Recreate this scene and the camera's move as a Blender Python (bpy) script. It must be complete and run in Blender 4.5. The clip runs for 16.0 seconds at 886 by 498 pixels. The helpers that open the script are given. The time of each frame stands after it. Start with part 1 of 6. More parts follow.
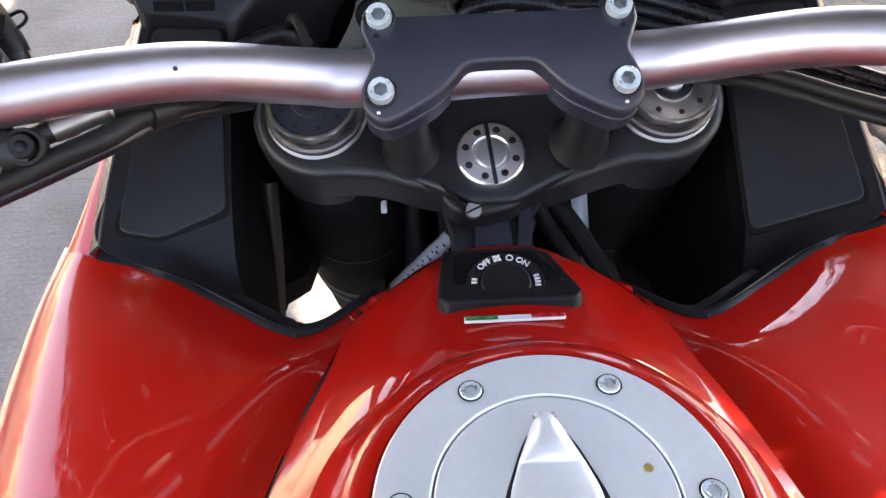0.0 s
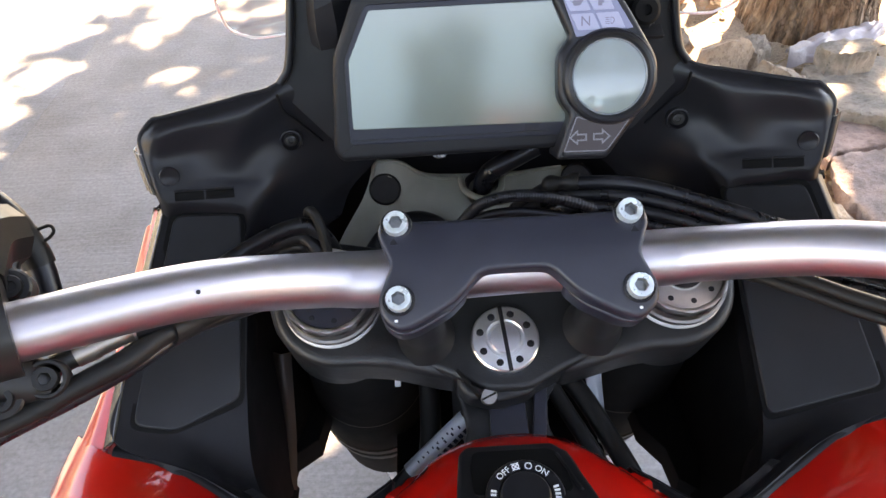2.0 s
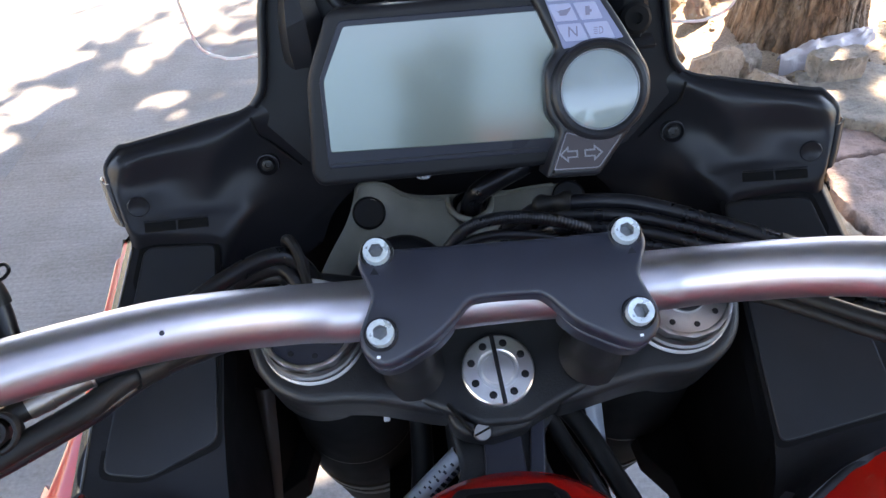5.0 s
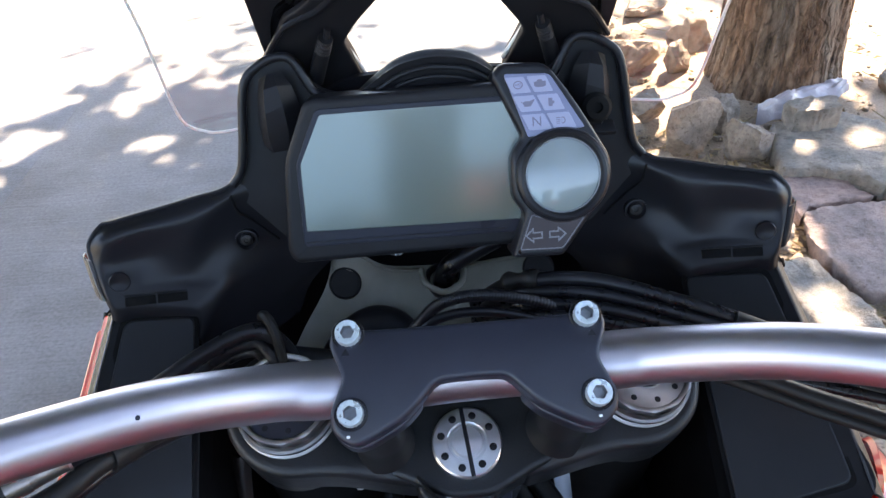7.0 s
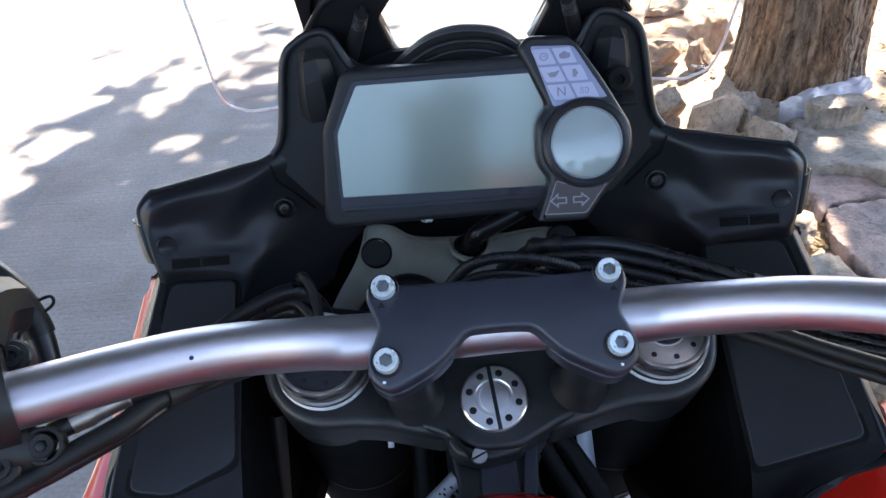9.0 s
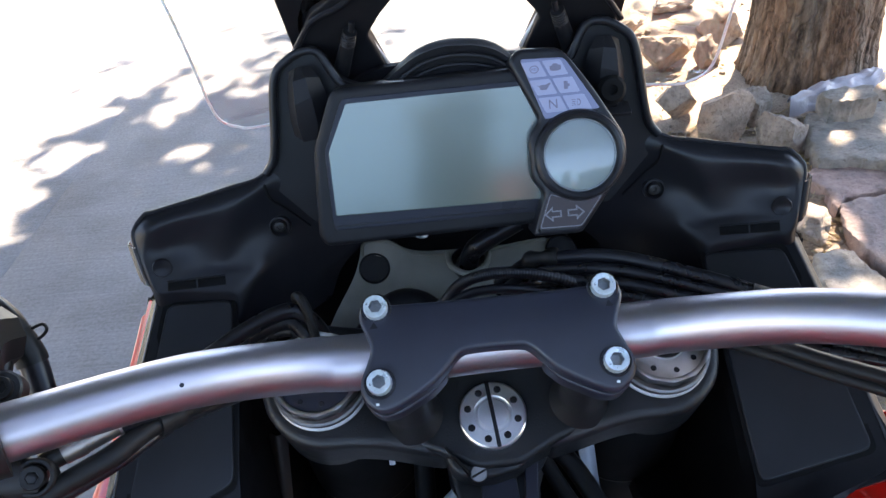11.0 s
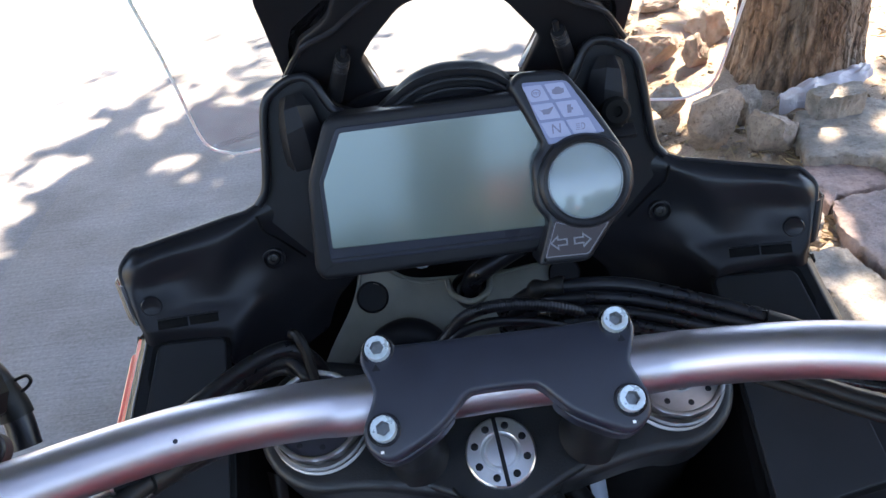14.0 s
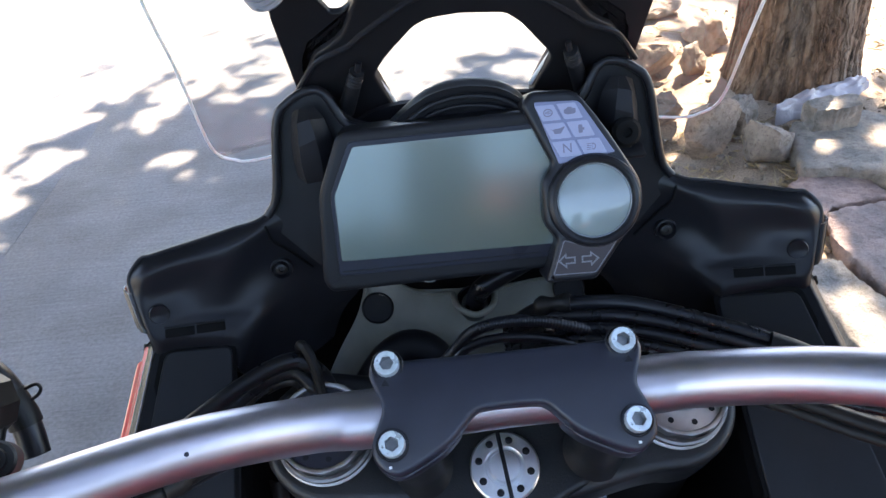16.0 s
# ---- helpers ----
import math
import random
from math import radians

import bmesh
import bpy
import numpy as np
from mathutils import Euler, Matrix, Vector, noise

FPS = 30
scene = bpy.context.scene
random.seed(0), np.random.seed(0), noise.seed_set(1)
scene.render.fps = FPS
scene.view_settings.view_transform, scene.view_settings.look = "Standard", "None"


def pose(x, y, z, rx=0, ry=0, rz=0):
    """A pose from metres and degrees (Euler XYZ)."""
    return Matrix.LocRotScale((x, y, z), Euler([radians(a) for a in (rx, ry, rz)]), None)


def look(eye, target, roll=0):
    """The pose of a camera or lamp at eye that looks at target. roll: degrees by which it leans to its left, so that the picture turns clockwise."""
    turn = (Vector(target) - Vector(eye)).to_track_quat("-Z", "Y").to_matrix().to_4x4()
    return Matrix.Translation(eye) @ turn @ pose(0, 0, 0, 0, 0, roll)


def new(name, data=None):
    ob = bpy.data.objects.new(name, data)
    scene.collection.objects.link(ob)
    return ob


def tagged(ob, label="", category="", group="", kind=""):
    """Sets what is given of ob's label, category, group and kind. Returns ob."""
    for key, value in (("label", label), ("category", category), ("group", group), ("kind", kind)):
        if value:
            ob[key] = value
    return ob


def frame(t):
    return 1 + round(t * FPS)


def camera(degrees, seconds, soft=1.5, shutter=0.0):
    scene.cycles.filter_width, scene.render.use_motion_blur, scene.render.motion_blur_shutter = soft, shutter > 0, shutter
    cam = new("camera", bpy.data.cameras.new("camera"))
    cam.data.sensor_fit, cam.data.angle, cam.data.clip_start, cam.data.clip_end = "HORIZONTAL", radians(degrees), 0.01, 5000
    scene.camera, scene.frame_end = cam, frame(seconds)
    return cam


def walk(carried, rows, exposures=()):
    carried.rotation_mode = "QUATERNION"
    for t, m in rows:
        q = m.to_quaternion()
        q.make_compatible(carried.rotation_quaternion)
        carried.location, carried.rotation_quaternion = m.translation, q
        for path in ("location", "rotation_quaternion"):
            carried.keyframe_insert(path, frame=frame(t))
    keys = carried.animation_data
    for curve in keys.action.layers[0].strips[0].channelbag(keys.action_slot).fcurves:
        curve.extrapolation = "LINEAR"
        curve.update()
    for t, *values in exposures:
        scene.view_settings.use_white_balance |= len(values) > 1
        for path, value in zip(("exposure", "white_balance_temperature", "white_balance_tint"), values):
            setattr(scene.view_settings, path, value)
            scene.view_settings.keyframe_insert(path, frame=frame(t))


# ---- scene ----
cam = camera(61.662, 16.0)
PATH = [
    (0, (-0.03344, -0.30155, 1.30536), (-0.03031, 1.07795, -0.14273), -2.606),
    (0.5, (-0.03265, -0.29433, 1.31020), (-0.03575, 1.11382, -0.11005), -2.999),
    (1, (-0.04225, -0.27847, 1.32812), (-0.03793, 1.16738, -0.05373), -2.725),
    (1.5, (-0.04136, -0.27032, 1.34178), (-0.02778, 1.22639, 0.01526), -1.954),
    (2, (-0.03707, -0.26211, 1.35121), (-0.03098, 1.26868, 0.06410), -3.074),
    (2.5, (-0.03628, -0.25755, 1.35032), (-0.03680, 1.29101, 0.08463), -3.672),
    (3, (-0.03852, -0.25182, 1.35407), (-0.03769, 1.31476, 0.11075), -3.373),
    (3.5, (-0.04437, -0.24896, 1.35611), (-0.04069, 1.33126, 0.13018), -2.769),
    (4, (-0.03246, -0.24815, 1.34425), (-0.03461, 1.31861, 0.10117), -3.993),
    (4.2, (-0.03297, -0.24752, 1.33928), (-0.02451, 1.30983, 0.08446), -3.991),
    (6.3, (-0.02486, -0.22894, 1.34526), (-0.00894, 1.34653, 0.11334), -4.633),
    (6.5, (-0.02534, -0.22968, 1.35314), (-0.00184, 1.36120, 0.14130), -4.283),
    (7, (-0.01964, -0.24084, 1.36638), (0.03850, 1.37766, 0.19289), -3.315),
    (7.5, (-0.01085, -0.25484, 1.36476), (0.07118, 1.37065, 0.20241), -3.509),
    (8, (-0.00580, -0.26280, 1.36424), (0.07479, 1.35990, 0.19791), -4.047),
    (8.5, (-0.00880, -0.26244, 1.36250), (0.04651, 1.36308, 0.19861), -4.266),
    (9, (-0.02765, -0.27220, 1.36123), (-0.02049, 1.35509, 0.19853), -4.227),
    (9.5, (-0.02577, -0.27384, 1.36547), (-0.02966, 1.35736, 0.20824), -4.339),
    (12, (-0.01189, -0.24348, 1.36554), (-0.05355, 1.38222, 0.20136), -7.247),
    (12.5, (-0.02880, -0.22911, 1.35895), (-0.07709, 1.38085, 0.17332), -7.049),
    (13, (-0.02780, -0.22150, 1.35476), (-0.07222, 1.38507, 0.16440), -7.502),
    (13.5, (-0.01862, -0.22250, 1.36886), (-0.04210, 1.39695, 0.19547), -7.518),
    (14, (-0.01957, -0.23969, 1.37019), (-0.02589, 1.39105, 0.21232), -7.171),
    (14.5, (-0.02101, -0.23348, 1.37397), (-0.02603, 1.41199, 0.23713), -6.677),
    (15, (-0.02693, -0.22570, 1.36911), (-0.04257, 1.42579, 0.24113), -6.470),
    (15.5, (-0.04020, -0.22752, 1.37384), (-0.04911, 1.41222, 0.22879), -5.605),
    (16, (-0.02776, -0.23679, 1.37973), (-0.01447, 1.39314, 0.22078), -5.528),
]
walk(cam, [(t, look(eye, target, roll)) for t, eye, target, roll in PATH], exposures=[(0.0, 3.60, 9300, 23), (0.8, 3.82, 9700, 22), (1.5, 3.70, 10000, 22), (2.5, 3.44, 9350, 20), (4.0, 3.32, 8250, 19), (6.5, 3.12, 7550, 17), (9.0, 2.98, 7200, 16), (16.0, 2.92, 7100, 16)])

# ---- light ----
SUN_EL, SUN_AZ = radians(50), radians(36)          # azimuth from +y towards +x
SUN_DIR = Vector((math.sin(SUN_AZ) * math.cos(SUN_EL), math.cos(SUN_AZ) * math.cos(SUN_EL), math.sin(SUN_EL)))
world = bpy.data.worlds.new("sky")
scene.world = world
world.use_nodes = True
wn = world.node_tree
sky = wn.nodes.new("ShaderNodeTexSky")
sky.sky_type = "NISHITA"
sky.sun_disc = False
sky.dust_density, sky.ozone_density = 0.4, 1.7
sky.sun_elevation, sky.sun_rotation = SUN_EL, SUN_AZ
wn.nodes["Background"].inputs["Strength"].default_value = 0.15
wn.links.new(sky.outputs[0], wn.nodes["Background"].inputs["Color"])
sun = new("sun", bpy.data.lights.new("sun", "SUN"))
sun.data.energy, sun.data.angle, sun.data.color = 4.8, radians(0.5), (1.0, 0.91, 0.77)
sun.matrix_world = look(SUN_DIR * 20, (0, 0, 0))


# ---- materials ----
def material(name, color, rough=0.5, metal=0.0, coat=0.0, spec=0.5, vary=0.15, scale=40.0, bump=0.0, bump_scale=400.0,
             rough_vary=0.1, tint=None, coat_rough=0.03, detail=6.0, stretch=(1, 1, 1), random_amount=0.0, bump_dist=0.001):
    """A principled material with colour and roughness varied at two scales, and fine relief."""
    m = bpy.data.materials.new(name)
    m.use_nodes = True
    nt = m.node_tree
    b = nt.nodes["Principled BSDF"]
    b.inputs["Metallic"].default_value = metal
    b.inputs["Coat Weight"].default_value = coat
    b.inputs["Coat Roughness"].default_value = coat_rough
    b.inputs["Specular IOR Level"].default_value = spec
    tc = nt.nodes.new("ShaderNodeTexCoord")
    mp = nt.nodes.new("ShaderNodeMapping")
    mp.inputs["Scale"].default_value = stretch
    nt.links.new(tc.outputs["Object"], mp.inputs["Vector"])
    n1 = nt.nodes.new("ShaderNodeTexNoise")
    n1.inputs["Scale"].default_value, n1.inputs["Detail"].default_value = scale, detail
    n2 = nt.nodes.new("ShaderNodeTexNoise")
    n2.inputs["Scale"].default_value, n2.inputs["Detail"].default_value = scale * 0.13, 3.0
    for n in (n1, n2):
        nt.links.new(mp.outputs[0], n.inputs["Vector"])
    mix = nt.nodes.new("ShaderNodeMath")
    mix.operation = "ADD"
    nt.links.new(n1.outputs[0], mix.inputs[0])
    nt.links.new(n2.outputs[0], mix.inputs[1])
    ramp = nt.nodes.new("ShaderNodeMapRange")
    ramp.inputs["From Min"].default_value, ramp.inputs["From Max"].default_value = 0.65, 1.35
    nt.links.new(mix.outputs[0], ramp.inputs["Value"])
    cm = nt.nodes.new("ShaderNodeMix")
    cm.data_type = "RGBA"
    lo = tint or color
    cm.inputs["A"].default_value = tuple(c * (1 - vary) for c in color) + (1,)
    cm.inputs["B"].default_value = tuple(min(1, c * (1 + vary)) for c in lo) + (1,)
    nt.links.new(ramp.outputs[0], cm.inputs["Factor"])
    out = cm.outputs["Result"]
    if random_amount:
        oi = nt.nodes.new("ShaderNodeObjectInfo")
        hs = nt.nodes.new("ShaderNodeHueSaturation")
        mr = nt.nodes.new("ShaderNodeMapRange")
        mr.inputs["To Min"].default_value, mr.inputs["To Max"].default_value = 1 - random_amount, 1 + random_amount
        nt.links.new(oi.outputs["Random"], mr.inputs["Value"])
        nt.links.new(mr.outputs[0], hs.inputs["Value"])
        nt.links.new(out, hs.inputs["Color"])
        out = hs.outputs[0]
    nt.links.new(out, b.inputs["Base Color"])
    rr = nt.nodes.new("ShaderNodeMapRange")
    rr.inputs["To Min"].default_value, rr.inputs["To Max"].default_value = max(0.0, rough - rough_vary), min(1, rough + rough_vary)
    nt.links.new(ramp.outputs[0], rr.inputs["Value"])
    nt.links.new(rr.outputs[0], b.inputs["Roughness"])
    if bump:
        n3 = nt.nodes.new("ShaderNodeTexNoise")
        n3.inputs["Scale"].default_value, n3.inputs["Detail"].default_value = bump_scale, 4.0
        nt.links.new(mp.outputs[0], n3.inputs["Vector"])
        bp = nt.nodes.new("ShaderNodeBump")
        bp.inputs["Strength"].default_value, bp.inputs["Distance"].default_value = bump, bump_dist
        nt.links.new(n3.outputs[0], bp.inputs["Height"])
        nt.links.new(bp.outputs[0], b.inputs["Normal"])
    return m


RED = material("red_paint", (0.42, 0.0072, 0.0040), 0.35, coat=1.0, spec=0.05, vary=0.05, scale=9, rough_vary=0.03, coat_rough=0.01)
PLASTIC = material("black_plastic", (0.0115, 0.0112, 0.0128), 0.43, spec=0.15, vary=0.2, scale=60, bump=0.12, bump_scale=1500, rough_vary=0.06)
PLASTIC_GLOSS = material("satin_black_plastic", (0.0120, 0.0118, 0.0140), 0.29, spec=0.20, vary=0.12, scale=40, rough_vary=0.02)
CLAMP = material("black_anodised_alloy", (0.0165, 0.0172, 0.0270), 0.40, vary=0.15, scale=90, bump=0.06, bump_scale=1800, rough_vary=0.04, spec=0.5)
CAST = material("black_cast_alloy", (0.0095, 0.0095, 0.0105), 0.46, spec=0.4, vary=0.3, scale=70, bump=0.2, bump_scale=900, rough_vary=0.08)
ALLOY = material("satin_aluminium", (0.468, 0.428, 0.456), 0.40, metal=1.0, vary=0.03, scale=150, rough_vary=0.03)
MACHINED = material("machined_aluminium", (0.80, 0.80, 0.81), 0.36, metal=1.0, vary=0.10, scale=120, rough_vary=0.08, bump=0.05, bump_scale=700)
FORK_METAL = material("dull_machined_alloy", (0.50, 0.49, 0.49), 0.34, metal=1.0, vary=0.12, scale=160, rough_vary=0.06)
CAP_SILVER = material("silver_lacquer", (0.72, 0.73, 0.75), 0.36, metal=0.5, vary=0.04, scale=300, rough_vary=0.04, coat=0.2)
COLLAR = material("dull_anodised_collar", (0.24, 0.225, 0.22), 0.40, metal=1.0, vary=0.2, scale=160, rough_vary=0.08)
SLEEVE = material("tarnished_adjuster_metal", (0.27, 0.235, 0.215), 0.33, metal=0.9, vary=0.3, scale=120, rough_vary=0.08)
ZINC = material("zinc_steel", (0.62, 0.68, 0.70), 0.32, metal=0.55, vary=0.15, scale=300, rough_vary=0.1)
RUBBER = material("black_rubber", (0.009, 0.0085, 0.008), 0.50, spec=0.22, vary=0.25, scale=200, bump=0.1, bump_scale=900)
HOSE = material("black_hose", (0.0080, 0.0080, 0.0100), 0.30, spec=0.32, vary=0.2, scale=150, rough_vary=0.06)
LCD = material("lcd_glass", (0.058, 0.080, 0.074), 0.22, vary=0.05, scale=14, rough_vary=0.02, coat=1.0, coat_rough=0.10, spec=0.5)
LCD_DARK = material("lcd_dark_border", (0.014, 0.015, 0.024), 0.35, vary=0.1, scale=30, spec=0.18)
DIAL = material("dial_glass", (0.150, 0.185, 0.190), 0.25, vary=0.1, scale=25, rough_vary=0.02, coat=1.0, coat_rough=0.04, spec=0.5)
ICON_FACE = material("icon_face", (0.135, 0.145, 0.235), 0.35, vary=0.06, scale=90, coat=0.3)
ICON_CELL = material("icon_cell", (0.245, 0.255, 0.36), 0.35, vary=0.08, scale=120)
ICON_DARK = material("icon_print", (0.13, 0.12, 0.17), 0.4, vary=0.1, scale=200)
ARROW_FACE = material("arrow_face", (0.030, 0.021, 0.023), 0.4, spec=0.3, vary=0.1, scale=80)
ARROW_PRINT = material("arrow_print", (0.125, 0.118, 0.135), 0.4, vary=0.1, scale=200)
PRINT_WHITE = material("white_print", (0.75, 0.75, 0.75), 0.5, vary=0.05, scale=200)
FLAG_GREEN = material("flag_green", (0.012, 0.17, 0.055), 0.3, vary=0.05, scale=200, coat=0.5)
FLAG_RED = material("flag_red", (0.50, 0.02, 0.03), 0.3, vary=0.05, scale=200, coat=0.5)
STICKER = material("silver_sticker", (0.26, 0.275, 0.30), 0.35, metal=0.3, vary=0.1, scale=90)
GREY_BRACKET = material("grey_painted_bracket", (0.175, 0.170, 0.140), 0.45, vary=0.2, scale=60, bump=0.1, bump_scale=900)
WOOD_SPOT = material("rust_spot", (0.25, 0.16, 0.02), 0.6, vary=0.3, scale=400)
# darker steel carrying the shade inside the screw sockets
SOCKET = material("shaded_steel_socket", (0.30, 0.31, 0.32), 0.4, metal=0.7, vary=0.2, scale=300)
BROWN = material("brown_black_plastic", (0.030, 0.020, 0.015), 0.5, vary=0.2, scale=60)
# near black: shade painted into slots, grooves and openings, plain black on other parts
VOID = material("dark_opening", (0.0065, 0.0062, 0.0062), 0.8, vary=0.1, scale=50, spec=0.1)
LID = material("grained_black_plastic", (0.0125, 0.0128, 0.0150), 0.40, spec=0.3, vary=0.15, scale=60, bump=0.12, bump_scale=1700, rough_vary=0.04)
RIM = material("polished_black_rim", (0.020, 0.016, 0.014), 0.26, spec=0.5, coat=0.15, vary=0.2, scale=40, rough_vary=0.04)
TYRE = material("tyre_rubber", (0.018, 0.018, 0.018), 0.7, vary=0.3, scale=60, bump=0.2, bump_scale=200)
RESERVOIR = material("black_lever_alloy", (0.0085, 0.0075, 0.0072), 0.40, spec=0.35, vary=0.2, scale=80)


# ---- mesh helpers ----
def part(name, bm, mat, parent=None, label="", smooth=True, angle=35):
    """Links a bmesh as ONE mesh object under a thing or under a part."""
    bmesh.ops.recalc_face_normals(bm, faces=bm.faces)
    if smooth:
        for f in bm.faces:
            f.smooth = True
        for e in bm.edges:
            if len(e.link_faces) == 2 and e.calc_face_angle(0) > radians(angle):
                e.smooth = False
    me = bpy.data.meshes.new(name)
    bm.to_mesh(me)
    bm.free()
    me.materials.append(mat)
    ob = new(name, me)
    if parent:
        ob.parent = parent
    if label:
        tagged(ob, label)
    return ob


def shade_socket(ob, hexr):
    """Paints the shade inside the hexagonal recess of a screw's head as darker steel."""
    ob.data.materials.append(SOCKET)
    for f in ob.data.polygons:
        if math.hypot(f.center.x, f.center.y) < hexr * 1.01:
            f.material_index = 1


def again(ob, m, parent=None, label=""):
    """Another object on the same mesh, at the pose m."""
    o = new(ob.name.split(".")[0], ob.data)
    o.parent = parent or ob.parent
    o.matrix_basis = m
    if label:
        tagged(o, label)
    return o


def axes_at(origin, normal, toward=(1, 0, 0)):
    """A pose whose z is the normal and whose x lies as near to toward as it can."""
    z = Vector(normal).normalized()
    x = (Vector(toward) - z * z.dot(Vector(toward))).normalized()
    y = z.cross(x)
    return Matrix.Translation(origin) @ Matrix((x, y, z)).transposed().to_4x4()


def fillet(points, radius, steps=5):
    """The outline with rounded corners; radius one for all, or one a point."""
    out = []
    n = len(points)
    for i, p in enumerate(points):
        r = radius[i] if isinstance(radius, (list, tuple)) else radius
        p, a, b = Vector(p[:2]), Vector(points[i - 1][:2]), Vector(points[(i + 1) % n][:2])
        u, v = (a - p), (b - p)
        d = min(r, u.length * 0.48, v.length * 0.48)
        if d < 1e-5:
            out.append(p)
            continue
        s, e = p + u.normalized() * d, p + v.normalized() * d
        for k in range(steps + 1):
            t = k / steps
            out.append(s * (1 - t) ** 2 + p * 2 * t * (1 - t) + e * t * t)
    return out


def smooth_loop(points, steps=5):
    """A smooth closed outline through the points."""
    p = [Vector(q[:2]) for q in points]
    n = len(p)
    out = []
    for i in range(n):
        a, b, c, d = p[i - 1], p[i], p[(i + 1) % n], p[(i + 2) % n]
        for k in range(steps):
            t = k / steps
            out.append(0.5 * ((2 * b) + (c - a) * t + (2 * a - 5 * b + 4 * c - d) * t * t + (3 * b - a - 3 * c + d) * t ** 3))
    return out


def inset(outline, d):
    """The outline moved inwards by d."""
    n = len(outline)
    p = [Vector(q[:2]) for q in outline]
    area = sum(p[i].x * p[(i + 1) % n].y - p[(i + 1) % n].x * p[i].y for i in range(n))
    sign = 1 if area > 0 else -1
    out = []
    for i in range(n):
        u, v = (p[i] - p[i - 1]), (p[(i + 1) % n] - p[i])
        u = u.normalized() if u.length > 1e-9 else v.normalized()
        v = v.normalized() if v.length > 1e-9 else u
        nu, nv = Vector((-u.y, u.x)), Vector((-v.y, v.x))
        m = nu + nv
        m = m / max(0.6, m.length_squared / 2) if m.length > 1e-6 else nu
        out.append(p[i] + m * d * sign)
    return out


def plate(outline, thick, m, bevel=0.0, steps=2, hollow=None):
    """A prism of the outline from z = -thick to 0 in the pose m, its upper rim rounded."""
    bm = bmesh.new()
    n = len(outline)
    levels = [(0.0, -thick)]
    if bevel:
        levels += [(bevel * (1 - math.cos(a)), -bevel * (1 - math.sin(a))) for a in (math.pi / 2 * k / (steps + 1) for k in range(steps + 2))]
        levels.append((bevel + 0.0004, 0.0))
    else:
        levels.append((0.0, 0.0))
    rings = [[bm.verts.new((p[0], p[1], z)) for p in (inset(outline, d) if d else outline)] for d, z in levels]
    for a, b in zip(rings, rings[1:]):
        for i in range(n):
            bm.faces.new((a[i], a[(i + 1) % n], b[(i + 1) % n], b[i]))
    bm.faces.new(rings[-1])
    bm.faces.new(list(reversed(rings[0])))
    bm.transform(m)
    return bm


def frame_plate(outer, inner, thick, m, bevel=0.0):
    """A flat ring between two outlines with as many points."""
    bm = bmesh.new()
    n = len(outer)
    loops = [[bm.verts.new((p[0], p[1], z)) for p in line] for line, z in ((outer, -thick), (outer, 0), (inner, 0), (inner, -thick))]
    for a in range(4):
        b = (a + 1) % 4
        for i in range(n):
            j = (i + 1) % n
            bm.faces.new((loops[a][i], loops[a][j], loops[b][j], loops[b][i]))
    if bevel:
        rims = [bm.edges.get((loops[k][i], loops[k][(i + 1) % n])) for k in (1, 2) for i in range(n)]
        bmesh.ops.bevel(bm, geom=rims, offset=bevel, segments=2, profile=0.5, affect="EDGES", clamp_overlap=True)
    bm.transform(m)
    return bm


def lathe(profile, m, seg=40):
    """Turns (radius, height) pairs round the z axis of the pose m."""
    bm = bmesh.new()
    rings = []
    for r, z in profile:
        if r < 1e-6:
            rings.append([bm.verts.new((0, 0, z))] * seg)
        else:
            rings.append([bm.verts.new((r * math.cos(2 * math.pi * i / seg), r * math.sin(2 * math.pi * i / seg), z)) for i in range(seg)])
    for a, b in zip(rings, rings[1:]):
        for i in range(seg):
            j = (i + 1) % seg
            vs = []
            for v in (a[i], a[j], b[j], b[i]):
                if v not in vs:
                    vs.append(v)
            if len(vs) > 2:
                bm.faces.new(vs)
    bm.transform(m)
    return bm


def spline(points, steps=8):
    """A smooth line through the points (Catmull-Rom)."""
    p = [Vector(q) for q in points]
    p = [p[0] * 2 - p[1]] + p + [p[-1] * 2 - p[-2]]
    out = []
    for i in range(1, len(p) - 2):
        a, b, c, d = p[i - 1:i + 3]
        for k in range(steps):
            t = k / steps
            out.append(0.5 * ((2 * b) + (c - a) * t + (2 * a - 5 * b + 4 * c - d) * t * t + (3 * b - a - 3 * c + d) * t ** 3))
    out.append(p[-2])
    return out


def tube(points, radius, seg=14, steps=8, caps=True):
    """A tube along a smooth line; radius one number, or a pair start-end, or a function of 0..1."""
    line = spline(points, steps)
    bm = bmesh.new()
    rings = []
    up = Vector((0, 0, 1))
    n = len(line)
    for i, p in enumerate(line):
        d = (line[min(i + 1, n - 1)] - line[max(i - 1, 0)]).normalized()
        if i == 0:
            side = d.cross(up)
            if side.length < 0.05:
                side = d.cross(Vector((1, 0, 0)))
        else:
            side = side - d * side.dot(d)
        side.normalize()
        other = d.cross(side)
        t = i / (n - 1)
        r = radius(t) if callable(radius) else (radius[0] * (1 - t) + radius[1] * t if isinstance(radius, tuple) else radius)
        rings.append([bm.verts.new(p + (side * math.cos(a) + other * math.sin(a)) * r) for a in (2 * math.pi * k / seg for k in range(seg))])
    for a, b in zip(rings, rings[1:]):
        for k in range(seg):
            bm.faces.new((a[k], a[(k + 1) % seg], b[(k + 1) % seg], b[k]))
    if caps:
        bm.faces.new(rings[0])
        bm.faces.new(list(reversed(rings[-1])))
    return bm


